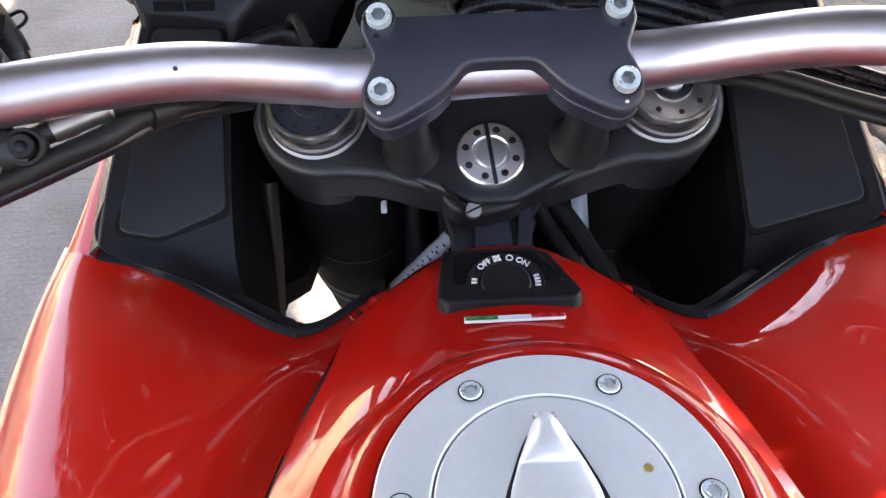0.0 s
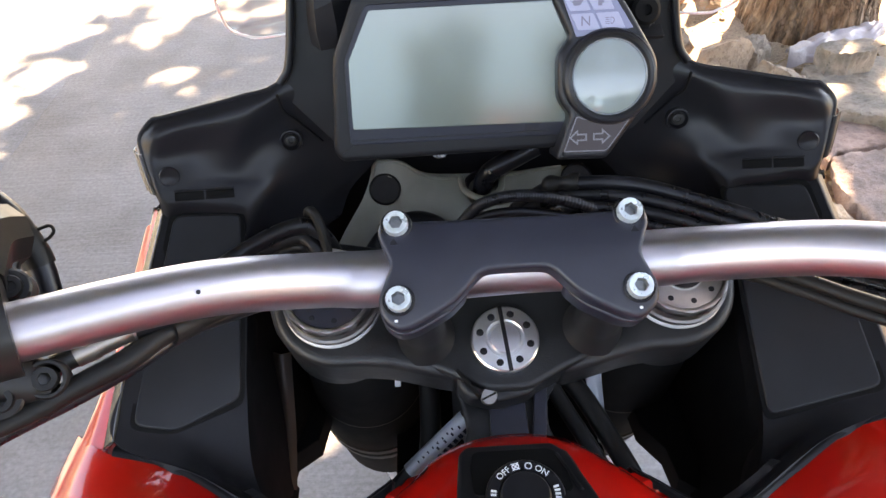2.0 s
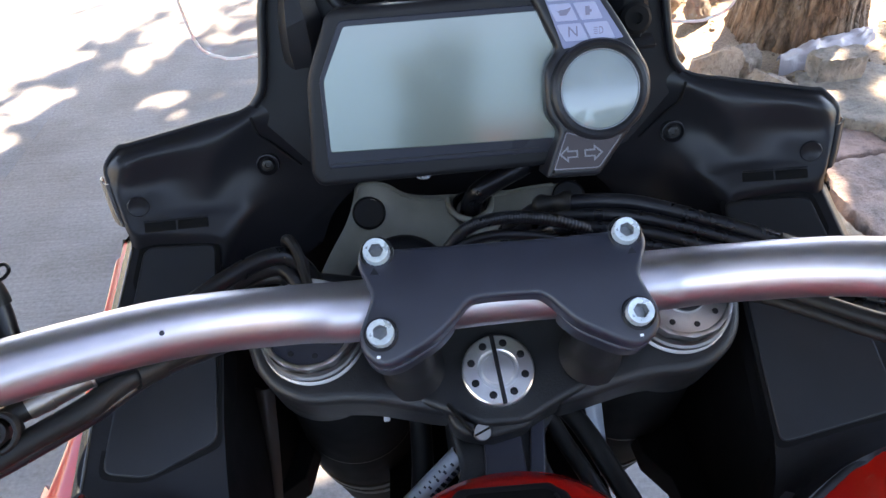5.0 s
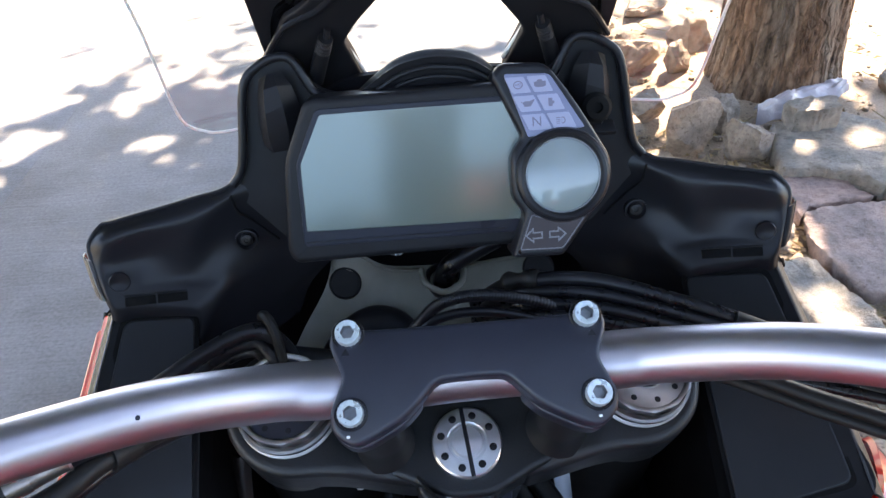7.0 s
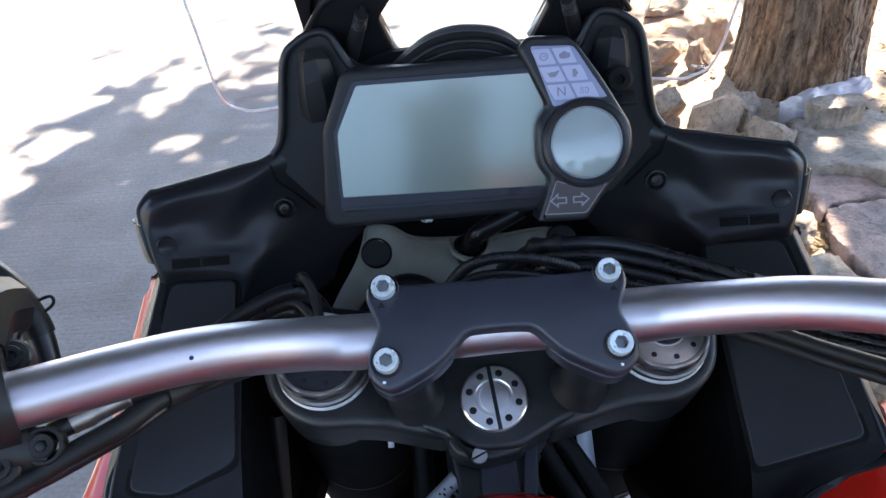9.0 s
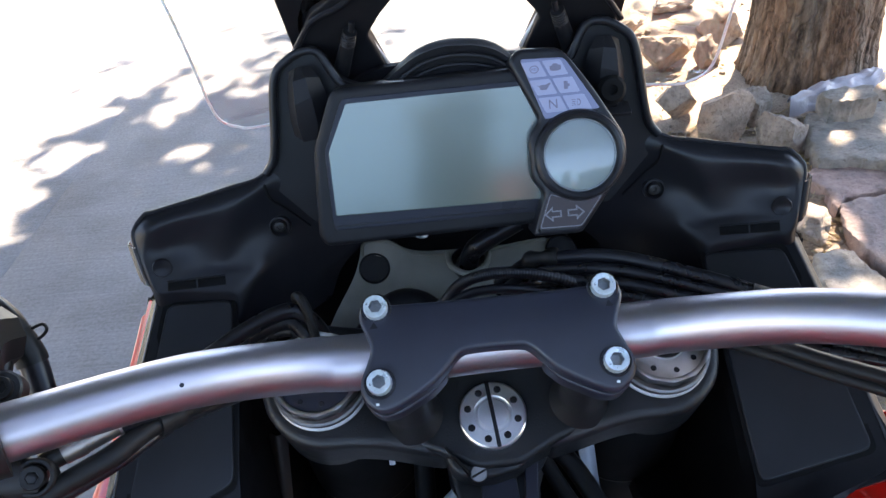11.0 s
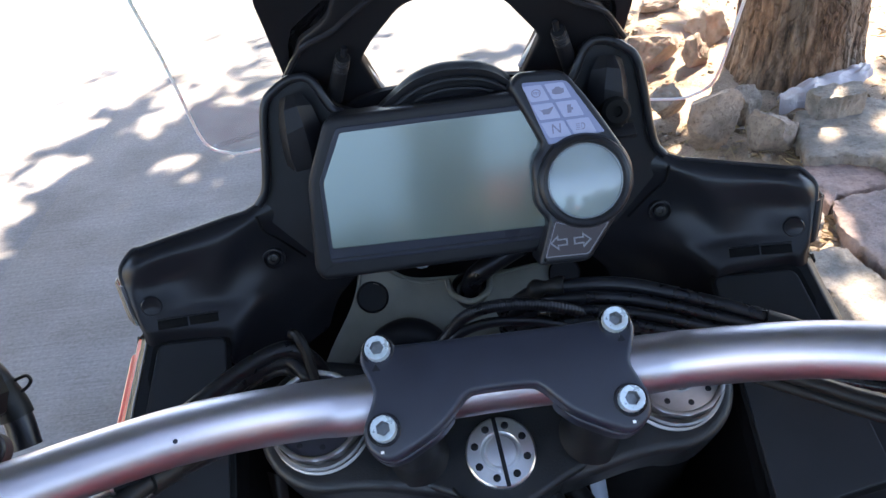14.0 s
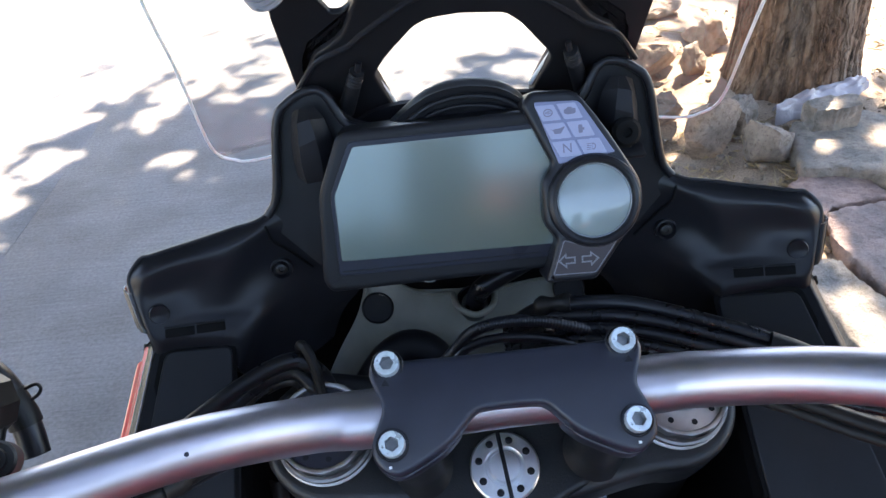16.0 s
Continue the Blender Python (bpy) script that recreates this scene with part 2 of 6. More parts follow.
def net(rows, nu=6, nv=6, thick=0.003):
    """A smooth shell through a small net of control points, given thickness away from its upper side."""
    rows = [spline(r, nv) for r in rows]
    cols = [spline([r[j] for r in rows], nu) for j in range(len(rows[0]))]
    nr, nc = len(cols[0]), len(cols)
    g = [[cols[j][i] for j in range(nc)] for i in range(nr)]
    bm = bmesh.new()
    top = [[bm.verts.new(v) for v in r] for r in g]
    low = []
    for i in range(nr):
        line = []
        for j in range(nc):
            du = g[min(i + 1, nr - 1)][j] - g[max(i - 1, 0)][j]
            dv = g[i][min(j + 1, nc - 1)] - g[i][max(j - 1, 0)]
            nn = du.cross(dv)
            nn = nn.normalized() if nn.length > 1e-9 else Vector((0, 0, 1))
            if nn.dot(Vector((0, -0.5, 1))) < 0:
                nn = -nn
            line.append(bm.verts.new(g[i][j] - nn * thick))
        low.append(line)
    for i in range(nr - 1):
        for j in range(nc - 1):
            bm.faces.new((top[i][j], top[i + 1][j], top[i + 1][j + 1], top[i][j + 1]))
            bm.faces.new((low[i][j], low[i][j + 1], low[i + 1][j + 1], low[i + 1][j]))
    for i in range(nr - 1):
        for j in (0, nc - 1):
            bm.faces.new((top[i][j], low[i][j], low[i + 1][j], top[i + 1][j]))
    for j in range(nc - 1):
        for i in (0, nr - 1):
            bm.faces.new((top[i][j], top[i][j + 1], low[i][j + 1], low[i][j]))
    return bm


MID = -0.005            # the motorcycle's middle plane


def sided(bm, side):
    """Turns a mesh drawn outwards (+x) into that of one side of the motorcycle: -1 its left, 1 its right."""
    if side < 0:
        bmesh.ops.scale(bm, vec=(-1, 1, 1), verts=bm.verts)
        bmesh.ops.reverse_faces(bm, faces=bm.faces)
    bmesh.ops.translate(bm, vec=(MID, 0, 0), verts=bm.verts)
    return bm


def box(size, m, bevel=0.0, steps=2):
    bm = bmesh.new()
    bmesh.ops.create_cube(bm, size=1)
    bmesh.ops.scale(bm, vec=size, verts=bm.verts)
    if bevel:
        bmesh.ops.bevel(bm, geom=list(bm.edges), offset=bevel, segments=steps, profile=0.5, affect="EDGES")
    bm.transform(m)
    return bm


def socket_bolt(r, h, hexr, seg=24, knurl=0.0):
    """A cap screw's head standing on z = 0, with a hexagonal socket."""
    bm = bmesh.new()

    def ring(rad, z, six=False):
        out = []
        for i in range(seg):
            a = 2 * math.pi * i / seg
            q = rad
            if six:
                q = rad * math.cos(math.pi / 6) / math.cos((a % (math.pi / 3)) - math.pi / 6)
            elif knurl and z < h * 0.8:
                q = rad * (1 - knurl * (i % 2))
            out.append(bm.verts.new((q * math.cos(a), q * math.sin(a), z)))
        return out
    rings = [ring(r, 0), ring(r, h * 0.75), ring(r * 0.93, h), ring(r * 0.70, h), ring(hexr * 1.06, h * 0.96, True), ring(hexr, h * 0.9, True), ring(hexr * 0.97, h * 0.02, True)]
    for a, b in zip(rings, rings[1:]):
        for i in range(seg):
            j = (i + 1) % seg
            bm.faces.new((a[i], a[j], b[j], b[i]))
    bm.faces.new(rings[-1])
    return bm


def lettering(text, size, m, mat, parent, thick=0.0003, name="lettering"):
    """Raised or printed letters in the built-in font, centred in the pose m."""
    cu = bpy.data.curves.new(name, "FONT")
    cu.body, cu.size, cu.extrude = text, size, thick
    cu.align_x, cu.align_y = "CENTER", "CENTER"
    tmp = bpy.data.objects.new(name, cu)
    scene.collection.objects.link(tmp)
    me = bpy.data.meshes.new_from_object(tmp.evaluated_get(bpy.context.evaluated_depsgraph_get()))
    bpy.data.objects.remove(tmp)
    me.transform(m)
    me.materials.append(mat)
    ob = new(name, me)
    ob.parent = parent
    return ob


# ---- ground ----
def ground_material(name, kind):
    m = bpy.data.materials.new(name)
    m.use_nodes = True
    nt = m.node_tree
    b = nt.nodes["Principled BSDF"]
    tc = nt.nodes.new("ShaderNodeTexCoord")

    def noise_node(scale, detail=6, stretch=None, rough=0.55):
        n = nt.nodes.new("ShaderNodeTexNoise")
        n.inputs["Scale"].default_value, n.inputs["Detail"].default_value, n.inputs["Roughness"].default_value = scale, detail, rough
        if stretch:
            mp = nt.nodes.new("ShaderNodeMapping")
            mp.inputs["Scale"].default_value = stretch
            nt.links.new(tc.outputs["Object"], mp.inputs["Vector"])
            nt.links.new(mp.outputs[0], n.inputs["Vector"])
        else:
            nt.links.new(tc.outputs["Object"], n.inputs["Vector"])
        return n.outputs[0]

    def ramp(value, stops):
        r = nt.nodes.new("ShaderNodeValToRGB")
        while len(r.color_ramp.elements) < len(stops):
            r.color_ramp.elements.new(0.5)
        for e, (p, c) in zip(r.color_ramp.elements, stops):
            e.position, e.color = p, c + (1,)
        nt.links.new(value, r.inputs[0])
        return r.outputs[0]

    def mixed(a, c, f, mode="MIX"):
        x = nt.nodes.new("ShaderNodeMix")
        x.data_type, x.blend_type = "RGBA", mode
        nt.links.new(a, x.inputs["A"])
        nt.links.new(c, x.inputs["B"])
        if isinstance(f, float):
            x.inputs["Factor"].default_value = f
        else:
            nt.links.new(f, x.inputs["Factor"])
        return x.outputs["Result"]

    def added(*pairs):
        total = None
        for v, k in pairs:
            mu = nt.nodes.new("ShaderNodeMath")
            mu.operation = "MULTIPLY"
            mu.inputs[1].default_value = k
            nt.links.new(v, mu.inputs[0])
            if total is None:
                total = mu.outputs[0]
            else:
                ad = nt.nodes.new("ShaderNodeMath")
                nt.links.new(total, ad.inputs[0])
                nt.links.new(mu.outputs[0], ad.inputs[1])
                total = ad.outputs[0]
        return total
    if kind == "concrete":
        base = ramp(noise_node(1.3, 8), [(0.3, (0.178, 0.174, 0.174)), (0.7, (0.248, 0.240, 0.240))])
        fine = ramp(noise_node(90, 6), [(0.3, (0.75, 0.75, 0.75)), (0.75, (1.12, 1.12, 1.12))])
        lines = noise_node(26, 5, (0.18, 3.2, 1.0), 0.65)
        streak = ramp(lines, [(0.36, (0.93, 0.925, 0.92)), (0.62, (1.03, 1.03, 1.03))])
        col = mixed(mixed(base, fine, 1.0, "MULTIPLY"), streak, 1.0, "MULTIPLY")
        stain = ramp(noise_node(3.7, 5), [(0.35, (0.72, 0.70, 0.67)), (0.55, (1, 1, 1))])
        col = mixed(col, stain, 0.7, "MULTIPLY")
        height, dist, rough = added((lines, 1.0), (noise_node(180, 3), 0.35)), 0.0035, 0.85
    elif kind == "soil":
        base = ramp(noise_node(5, 8), [(0.3, (0.245, 0.185, 0.138)), (0.7, (0.42, 0.335, 0.262))])
        fine = ramp(noise_node(140, 8, None, 0.7), [(0.3, (0.55, 0.53, 0.5)), (0.7, (1.35, 1.33, 1.3))])
        col = mixed(base, fine, 1.0, "MULTIPLY")
        height, dist, rough = added((noise_node(40, 8, None, 0.7), 1.0), (noise_node(200, 4), 0.4)), 0.02, 0.95
    elif kind == "stone":
        oi = nt.nodes.new("ShaderNodeObjectInfo")
        tone = ramp(oi.outputs["Random"], [(0.0, (0.325, 0.240, 0.182)), (0.4, (0.310, 0.245, 0.195)), (0.75, (0.300, 0.250, 0.210)), (1.0, (0.355, 0.272, 0.205))])
        grain = ramp(noise_node(38, 10, None, 0.7), [(0.3, (0.62, 0.6, 0.58)), (0.5, (1.0, 1.0, 1.0)), (0.75, (1.3, 1.27, 1.22))])
        col = mixed(tone, grain, 1.0, "MULTIPLY")
        rust = ramp(noise_node(9, 6), [(0.52, (1, 1, 1)), (0.72, (1.12, 0.86, 0.68))])
        col = mixed(col, rust, 0.8, "MULTIPLY")
        pale = noise_node(15, 8, None, 0.75)
        col = mixed(col, ramp(pale, [(0.0, (0.42, 0.40, 0.37)), (1.0, (0.42, 0.40, 0.37))]), ramp(pale, [(0.58, (0, 0, 0)), (0.80, (0.4, 0.4, 0.4))]))
        height, dist, rough = added((noise_node(30, 10, None, 0.7), 1.0), (noise_node(160, 5), 0.25)), 0.012, 0.9
    elif kind in ("flagstone", "grey_slab"):
        oi = nt.nodes.new("ShaderNodeObjectInfo")
        tone = ramp(oi.outputs["Random"], [(0.0, (0.34, 0.235, 0.205)), (0.5, (0.31, 0.235, 0.21)), (1.0, (0.36, 0.255, 0.225))] if kind == "flagstone" else [(0.0, (0.27, 0.235, 0.20)), (1.0, (0.25, 0.225, 0.20))])
        grain = ramp(noise_node(30, 10, None, 0.7), [(0.3, (0.66, 0.64, 0.63)), (0.5, (1, 1, 1)), (0.75, (1.22, 1.22, 1.2))])
        col = mixed(tone, grain, 1.0, "MULTIPLY")
        col = mixed(col, ramp(noise_node(7, 5), [(0.45, (0.75, 0.78, 0.8)), (0.6, (1.1, 1.05, 1.0))]), 0.8, "MULTIPLY")
        height, dist, rough = added((noise_node(22, 10, None, 0.68), 1.0), (noise_node(150, 5), 0.25)), 0.01, 0.88
    else:                       # bark
        lines = noise_node(9, 8, (3.6, 3.6, 0.22), 0.68)
        plates = noise_node(22, 6, (1.6, 1.6, 0.7), 0.6)
        col = ramp(added((lines, 0.6), (plates, 0.4)), [(0.37, (0.038, 0.028, 0.022)), (0.45, (0.128, 0.092, 0.066)), (0.55, (0.215, 0.163, 0.122)), (0.68, (0.32, 0.262, 0.205))])
        vo = nt.nodes.new("ShaderNodeTexVoronoi")
        vo.feature = "DISTANCE_TO_EDGE"
        vo.inputs["Scale"].default_value = 24.0
        mp = nt.nodes.new("ShaderNodeMapping")
        mp.inputs["Scale"].default_value = (1.0, 1.0, 0.15)
        wob = nt.nodes.new("ShaderNodeTexNoise")
        wob.inputs["Scale"].default_value, wob.inputs["Detail"].default_value = 7.0, 4.0
        nt.links.new(tc.outputs["Object"], wob.inputs["Vector"])
        mv = nt.nodes.new("ShaderNodeMix")
        mv.data_type, mv.blend_type = "RGBA", "ADD"
        mv.inputs["Factor"].default_value = 0.16
        nt.links.new(tc.outputs["Object"], mv.inputs["A"])
        nt.links.new(wob.outputs["Color"], mv.inputs["B"])
        nt.links.new(mv.outputs["Result"], mp.inputs["Vector"])
        nt.links.new(mp.outputs[0], vo.inputs["Vector"])
        crack = vo.outputs["Distance"]
        # crevice shade painted in: the colour darkens along the cracks that the bump sinks
        col = mixed(col, ramp(crack, [(0.0, (0.30, 0.27, 0.25)), (0.10, (0.9, 0.89, 0.88)), (0.3, (1.15, 1.13, 1.1))]), 0.40, "MULTIPLY")
        red = ramp(noise_node(3.5, 4, (1.5, 1.5, 0.3)), [(0.48, (1, 1, 1)), (0.65, (1.15, 0.85, 0.66))])
        col = mixed(col, red, 0.8, "MULTIPLY")
        height, dist, rough = added((lines, 0.6), (plates, 0.4), (ramp(crack, [(0.0, (0, 0, 0)), (0.16, (1, 1, 1))]), 0.5), (noise_node(120, 4), 0.1)), 0.035, 0.9
    if kind in ("stone", "flagstone", "grey_slab"):
        pits = ramp(noise_node(75, 6, None, 0.75), [(0.32, (0.38, 0.36, 0.33)), (0.44, (1, 1, 1))])
        col = mixed(col, pits, 0.75, "MULTIPLY")
        blotch = ramp(noise_node(11, 5, None, 0.6), [(0.36, (0.66, 0.66, 0.66)), (0.56, (1.08, 1.06, 1.04))])
        col = mixed(col, blotch, 0.8, "MULTIPLY")
        dist *= 1.7
    nt.links.new(col, b.inputs["Base Color"])
    b.inputs["Roughness"].default_value = rough
    b.inputs["Specular IOR Level"].default_value = 0.3
    bp = nt.nodes.new("ShaderNodeBump")
    bp.inputs["Strength"].default_value, bp.inputs["Distance"].default_value = 0.7, dist
    nt.links.new(height, bp.inputs["Height"])
    nt.links.new(bp.outputs[0], b.inputs["Normal"])
    return m


CONCRETE = ground_material("brushed_concrete", "concrete")
SOIL = ground_material("dry_soil", "soil")
STONE = ground_material("field_stone", "stone")
FLAGSTONE = ground_material("pink_flagstone", "flagstone")
GREY_SLAB = ground_material("grey_flagstone", "grey_slab")
BARK = ground_material("fissured_bark", "bark")

ROAD_EDGE = 0.80


def grid(x0, x1, y0, y1, nx, ny, height):
    bm = bmesh.new()
    vs = [[bm.verts.new((x0 + (x1 - x0) * i / nx, y0 + (y1 - y0) * j / ny, 0)) for j in range(ny + 1)] for i in range(nx + 1)]
    for col in vs:
        for v in col:
            v.co.z = height(v.co.x, v.co.y)
    for i in range(nx):
        for j in range(ny):
            bm.faces.new((vs[i][j], vs[i + 1][j], vs[i + 1][j + 1], vs[i][j + 1]))
    return bm


def soil_height(x, y):
    k = min(1.0, max(0.0, (x - ROAD_EDGE) / 0.25))
    return -0.03 + k * (0.028 + 0.028 * min(1.0, max(0.0, (x - 0.93) / 0.22)) + 0.02 * noise.noise((x * 2.2, y * 2.2, 0)) + 0.008 * noise.noise((x * 9, y * 9, 3)))


bm = bmesh.new()
ring = [(-400, -400), (400, -400), (400, 400), (-400, 400)]
vs = [bm.verts.new((x, y, -0.035)) for x, y in ring]
bm.faces.new(vs)
tagged(part("ground", bm, SOIL, smooth=False), "bare dry soil reaching away beside the road", "ground", kind="structure")
tagged(part("soil_verge", grid(0.70, 5.2, -2.5, 7.5, 110, 240, soil_height), SOIL), "uneven dry soil verge with grit beside the road", "soil", kind="structure")

# two lanes of concrete with an open joint between them
for x0, x1, text in ((-1.512, ROAD_EDGE, "sun-dappled brushed grey concrete road slab"), (-7.5, -1.5125, "sunlit brushed grey concrete road slab")):
    slab = box((x1 - x0, 120, 0.12), pose((x0 + x1) / 2, 20, -0.06), 0.0012)
    tagged(part("road", slab, CONCRETE), text, "road", kind="structure")


# ---- motorcycle ----
bike = new("motorcycle")
tagged(bike, "red touring motorcycle with black cockpit, parked on the concrete road", "motorcycle")
RAKE = (0, -0.423, 0.906)                 # the steering axis, upwards
CLAMP_N = (0, -0.545, 0.839)

# handlebar: one tapered alloy tube with two bends
half = [(0.07, 0.029, 1.092), (0.10, 0.0225, 1.099), (0.149, -0.005, 1.122), (0.205, -0.035, 1.134), (0.265, -0.063, 1.140), (0.36, -0.110, 1.144)]
bar_line = [(-x, y - 0.0032, z - 0.0005) for x, y, z in reversed(half)] + [(0, 0.030, 1.0915)] + half
handlebar = part("handlebar", tube(bar_line, lambda t: 0.0150 - 0.0022 * min(1, max(0, abs(t - 0.5) - 0.10) / 0.18), 36, 12), ALLOY, bike, "satin silver aluminium handlebar tube")
dot = axes_at((-0.1452, -0.0188, 1.1298), (0.3, -0.81, 0.5))
part("speck", lathe([(0.0011, -0.001), (0.0011, 0.0002), (0, 0.0003)], dot, 10), LCD_DARK, handlebar, "small dark speck")

# clamp over the handlebar
CL = axes_at((0, 0, 1.1), CLAMP_N)
up = Vector((0, 0.839, 0.545))


def clamp_outline():
    right = [(0.050, 0.0415), (0.058, 0.0455), (0.0665, 0.0425), (0.0685, 0.0350), (0.0655, 0.0260), (0.0630, 0.0180), (0.0655, 0.0100),
             (0.0690, 0.0010), (0.0675, -0.0080), (0.0600, -0.0140), (0.0510, -0.0125), (0.0330, -0.0030), (0.0240, 0.0050), (0.0180, 0.0110), (0.0110, 0.0128)]
    left = [(-x, y) for x, y in reversed(right)]
    return smooth_loop(right + left, 5)


def clamp_mesh():
    """The clamp's upper half, its top gently arched across the bar."""
    bm = plate(clamp_outline(), 0.0125, Matrix.Identity(4), 0.0026, 4)
    for k in range(11):
        bmesh.ops.bisect_plane(bm, geom=bm.verts[:] + bm.edges[:] + bm.faces[:], plane_co=(0, -0.010 + 0.0055 * k, 0), plane_no=(0, 1, 0))
    for v in bm.verts:
        if v.co.z > -0.006:
            v.co.z -= 5.0 * (v.co.y - 0.0165) ** 2
    bm.transform(CL)
    return bm


clamp = part("bar_clamp", clamp_mesh(), CLAMP, bike, "matt black anodised handlebar clamp")
lower = []
for s in (-1, 1):
    o = fillet([(s * 0.024, 0.0045), (s * 0.033, -0.0045), (s * 0.051, -0.0140), (s * 0.060, -0.0155), (s * 0.0675, -0.0100), (s * 0.0695, -0.0020), (s * 0.0655, 0.0100), (s * 0.066, 0.043), (s * 0.050, 0.043), (s * 0.030, 0.030)], 0.004, 3)
    part("lower_clamp", plate(o, 0.014, CL @ Matrix.Translation((0, 0, -0.0130)), 0.0012), CLAMP, clamp, "lower half of the clamp")
    q = Matrix.Translation(Vector((s * 0.050, 0.022, 1.078)))
    foot = axes_at((s * 0.050, 0.020, 1.072), RAKE)
    part("riser", lathe([(0.0125, 0.024), (0.0125, 0.0), (0.0128, -0.026), (0.0140, -0.034), (0.0185, -0.042)], foot, 32), CAST, clamp, "black handlebar riser")
bolt_mesh = None
for k, (x, y) in enumerate(((-0.059, 0.0393), (0.059, 0.0393), (-0.059, 0.0), (0.059, 0.0))):
    m = CL @ pose(x, y, -0.0022 if y > 0.02 else -0.0010, 0, 0, 17 * k)
    part("counterbore", lathe([(0.0081, 0.0008), (0.0078, 0.0011), (0.0074, 0.0009), (0.0072, -0.001)], CL @ pose(x, y, -0.0025 if y > 0.02 else -0.0014), 32), PLASTIC_GLOSS, clamp)
    if bolt_mesh is None:
        bolt_mesh = part("clamp_bolt", socket_bolt(0.0064, 0.0052, 0.0034, 36, 0.03), ZINC, clamp, "zinc-plated socket bolt")
        shade_socket(bolt_mesh, 0.0034)
        bolt_mesh.matrix_basis = m
    else:
        again(bolt_mesh, m, clamp, "zinc-plated socket bolt")
for x, y in ((-0.0605, 0.0300), (0.0605, 0.0300)):
    tri = fillet([(-0.0022, -0.0016), (0.0022, -0.0016), (0, 0.0020)], 0.0004, 2)
    part("arrow_mark", plate(tri, 0.0006, CL @ pose(x, y, -0.0006)), PLASTIC_GLOSS, clamp, "embossed triangle")
for x in (-0.0605, 0.0585):
    part("paint_mark", box((0.0016, 0.0013, 0.0005), CL @ pose(x, -0.0105, 0.0000), 0.0002), PRINT_WHITE, clamp, "dab of white paint")

# triple clamp, steering nut and fork tops
TR = axes_at((0, 0.041, 1.030), RAKE)


def tr_y(y):        # distance along the yoke's surface from its height over the ground plan
    return (y - 0.041) / 0.906


right = [(0.010, 0.0095), (0.034, 0.0205), (0.058, 0.0285), (0.078, 0.0300), (0.100, 0.0300), (0.120, 0.0350), (0.134, 0.0470), (0.140, 0.0650), (0.134, 0.084), (0.108, 0.096), (0.06, 0.088)]
o = [(x, tr_y(y)) for x, y in right]
o = fillet(o + [(-x - 0.004, y) for x, y in reversed(o)], 0.006, 4)
yoke = part("top_yoke", plate(o, 0.026, TR, 0.0035, 3), CAST, bike, "black cast alloy top yoke")
part("yoke_lip", plate([(p[0] * 0.97, p[1] * 0.93 + 0.003) for p in o], 0.016, TR @ Matrix.Translation((0, 0, -0.0265)), 0.002), CAST, yoke)
nut = part("steering_nut", lathe([(0.0200, -0.004), (0.0200, 0.0035), (0.0190, 0.0045), (0.0115, 0.0046), (0.0105, 0.0036), (0.0095, 0.0036), (0.0085, 0.0050), (0, 0.0052)],
                                 TR @ pose(-0.0025, -0.0055, 0), 56), MACHINED, yoke, "round machined aluminium steering nut with eight holes")
for k in range(8):
    a = radians(29 + 45 * k)
    part("pin_hole", lathe([(0, 0.0049), (0.0019, 0.0049), (0.0022, 0.0047)], TR @ pose(-0.0025 + 0.0150 * math.cos(a), -0.0055 + 0.0150 * math.sin(a), 0.0001), 14), PLASTIC_GLOSS, yoke)
part("nut_slot", box((0.0024, 0.0395, 0.0016), TR @ pose(-0.0025, -0.0055, 0.0049, 0, 0, 5.5), 0.0003), PLASTIC_GLOSS, yoke, "black slot across the nut")
nose = fillet([(-0.034, -0.024), (-0.028, -0.036), (-0.010, -0.041), (0.012, -0.036), (0.020, -0.024)], 0.006, 4)
part("yoke_nose", plate(nose, 0.022, TR @ Matrix.Translation((0, 0, -0.004)), 0.003, 3), CAST, yoke, "split nose of the yoke")
part("nose_slot", box((0.0012, 0.020, 0.02), TR @ pose(-0.0255, -0.030, -0.006, 0, 0, 38)), VOID, yoke)
part("pinch_bolt", lathe([(0.0050, -0.003), (0.0050, 0.0012), (0.0044, 0.0020), (0.0, 0.0022)], axes_at((-0.0142, 0.0098, 1.0098), (0.05, -0.58, 0.80)), 28), COLLAR, yoke, "bright slotted pinch bolt")
part("bolt_slot", box((0.0092, 0.0012, 0.0012), axes_at((-0.0142, 0.0098, 1.0098), (0.05, -0.58, 0.80), (0.9, 0.2, 0.4)) @ pose(0, 0, 0.0019)), VOID, yoke)
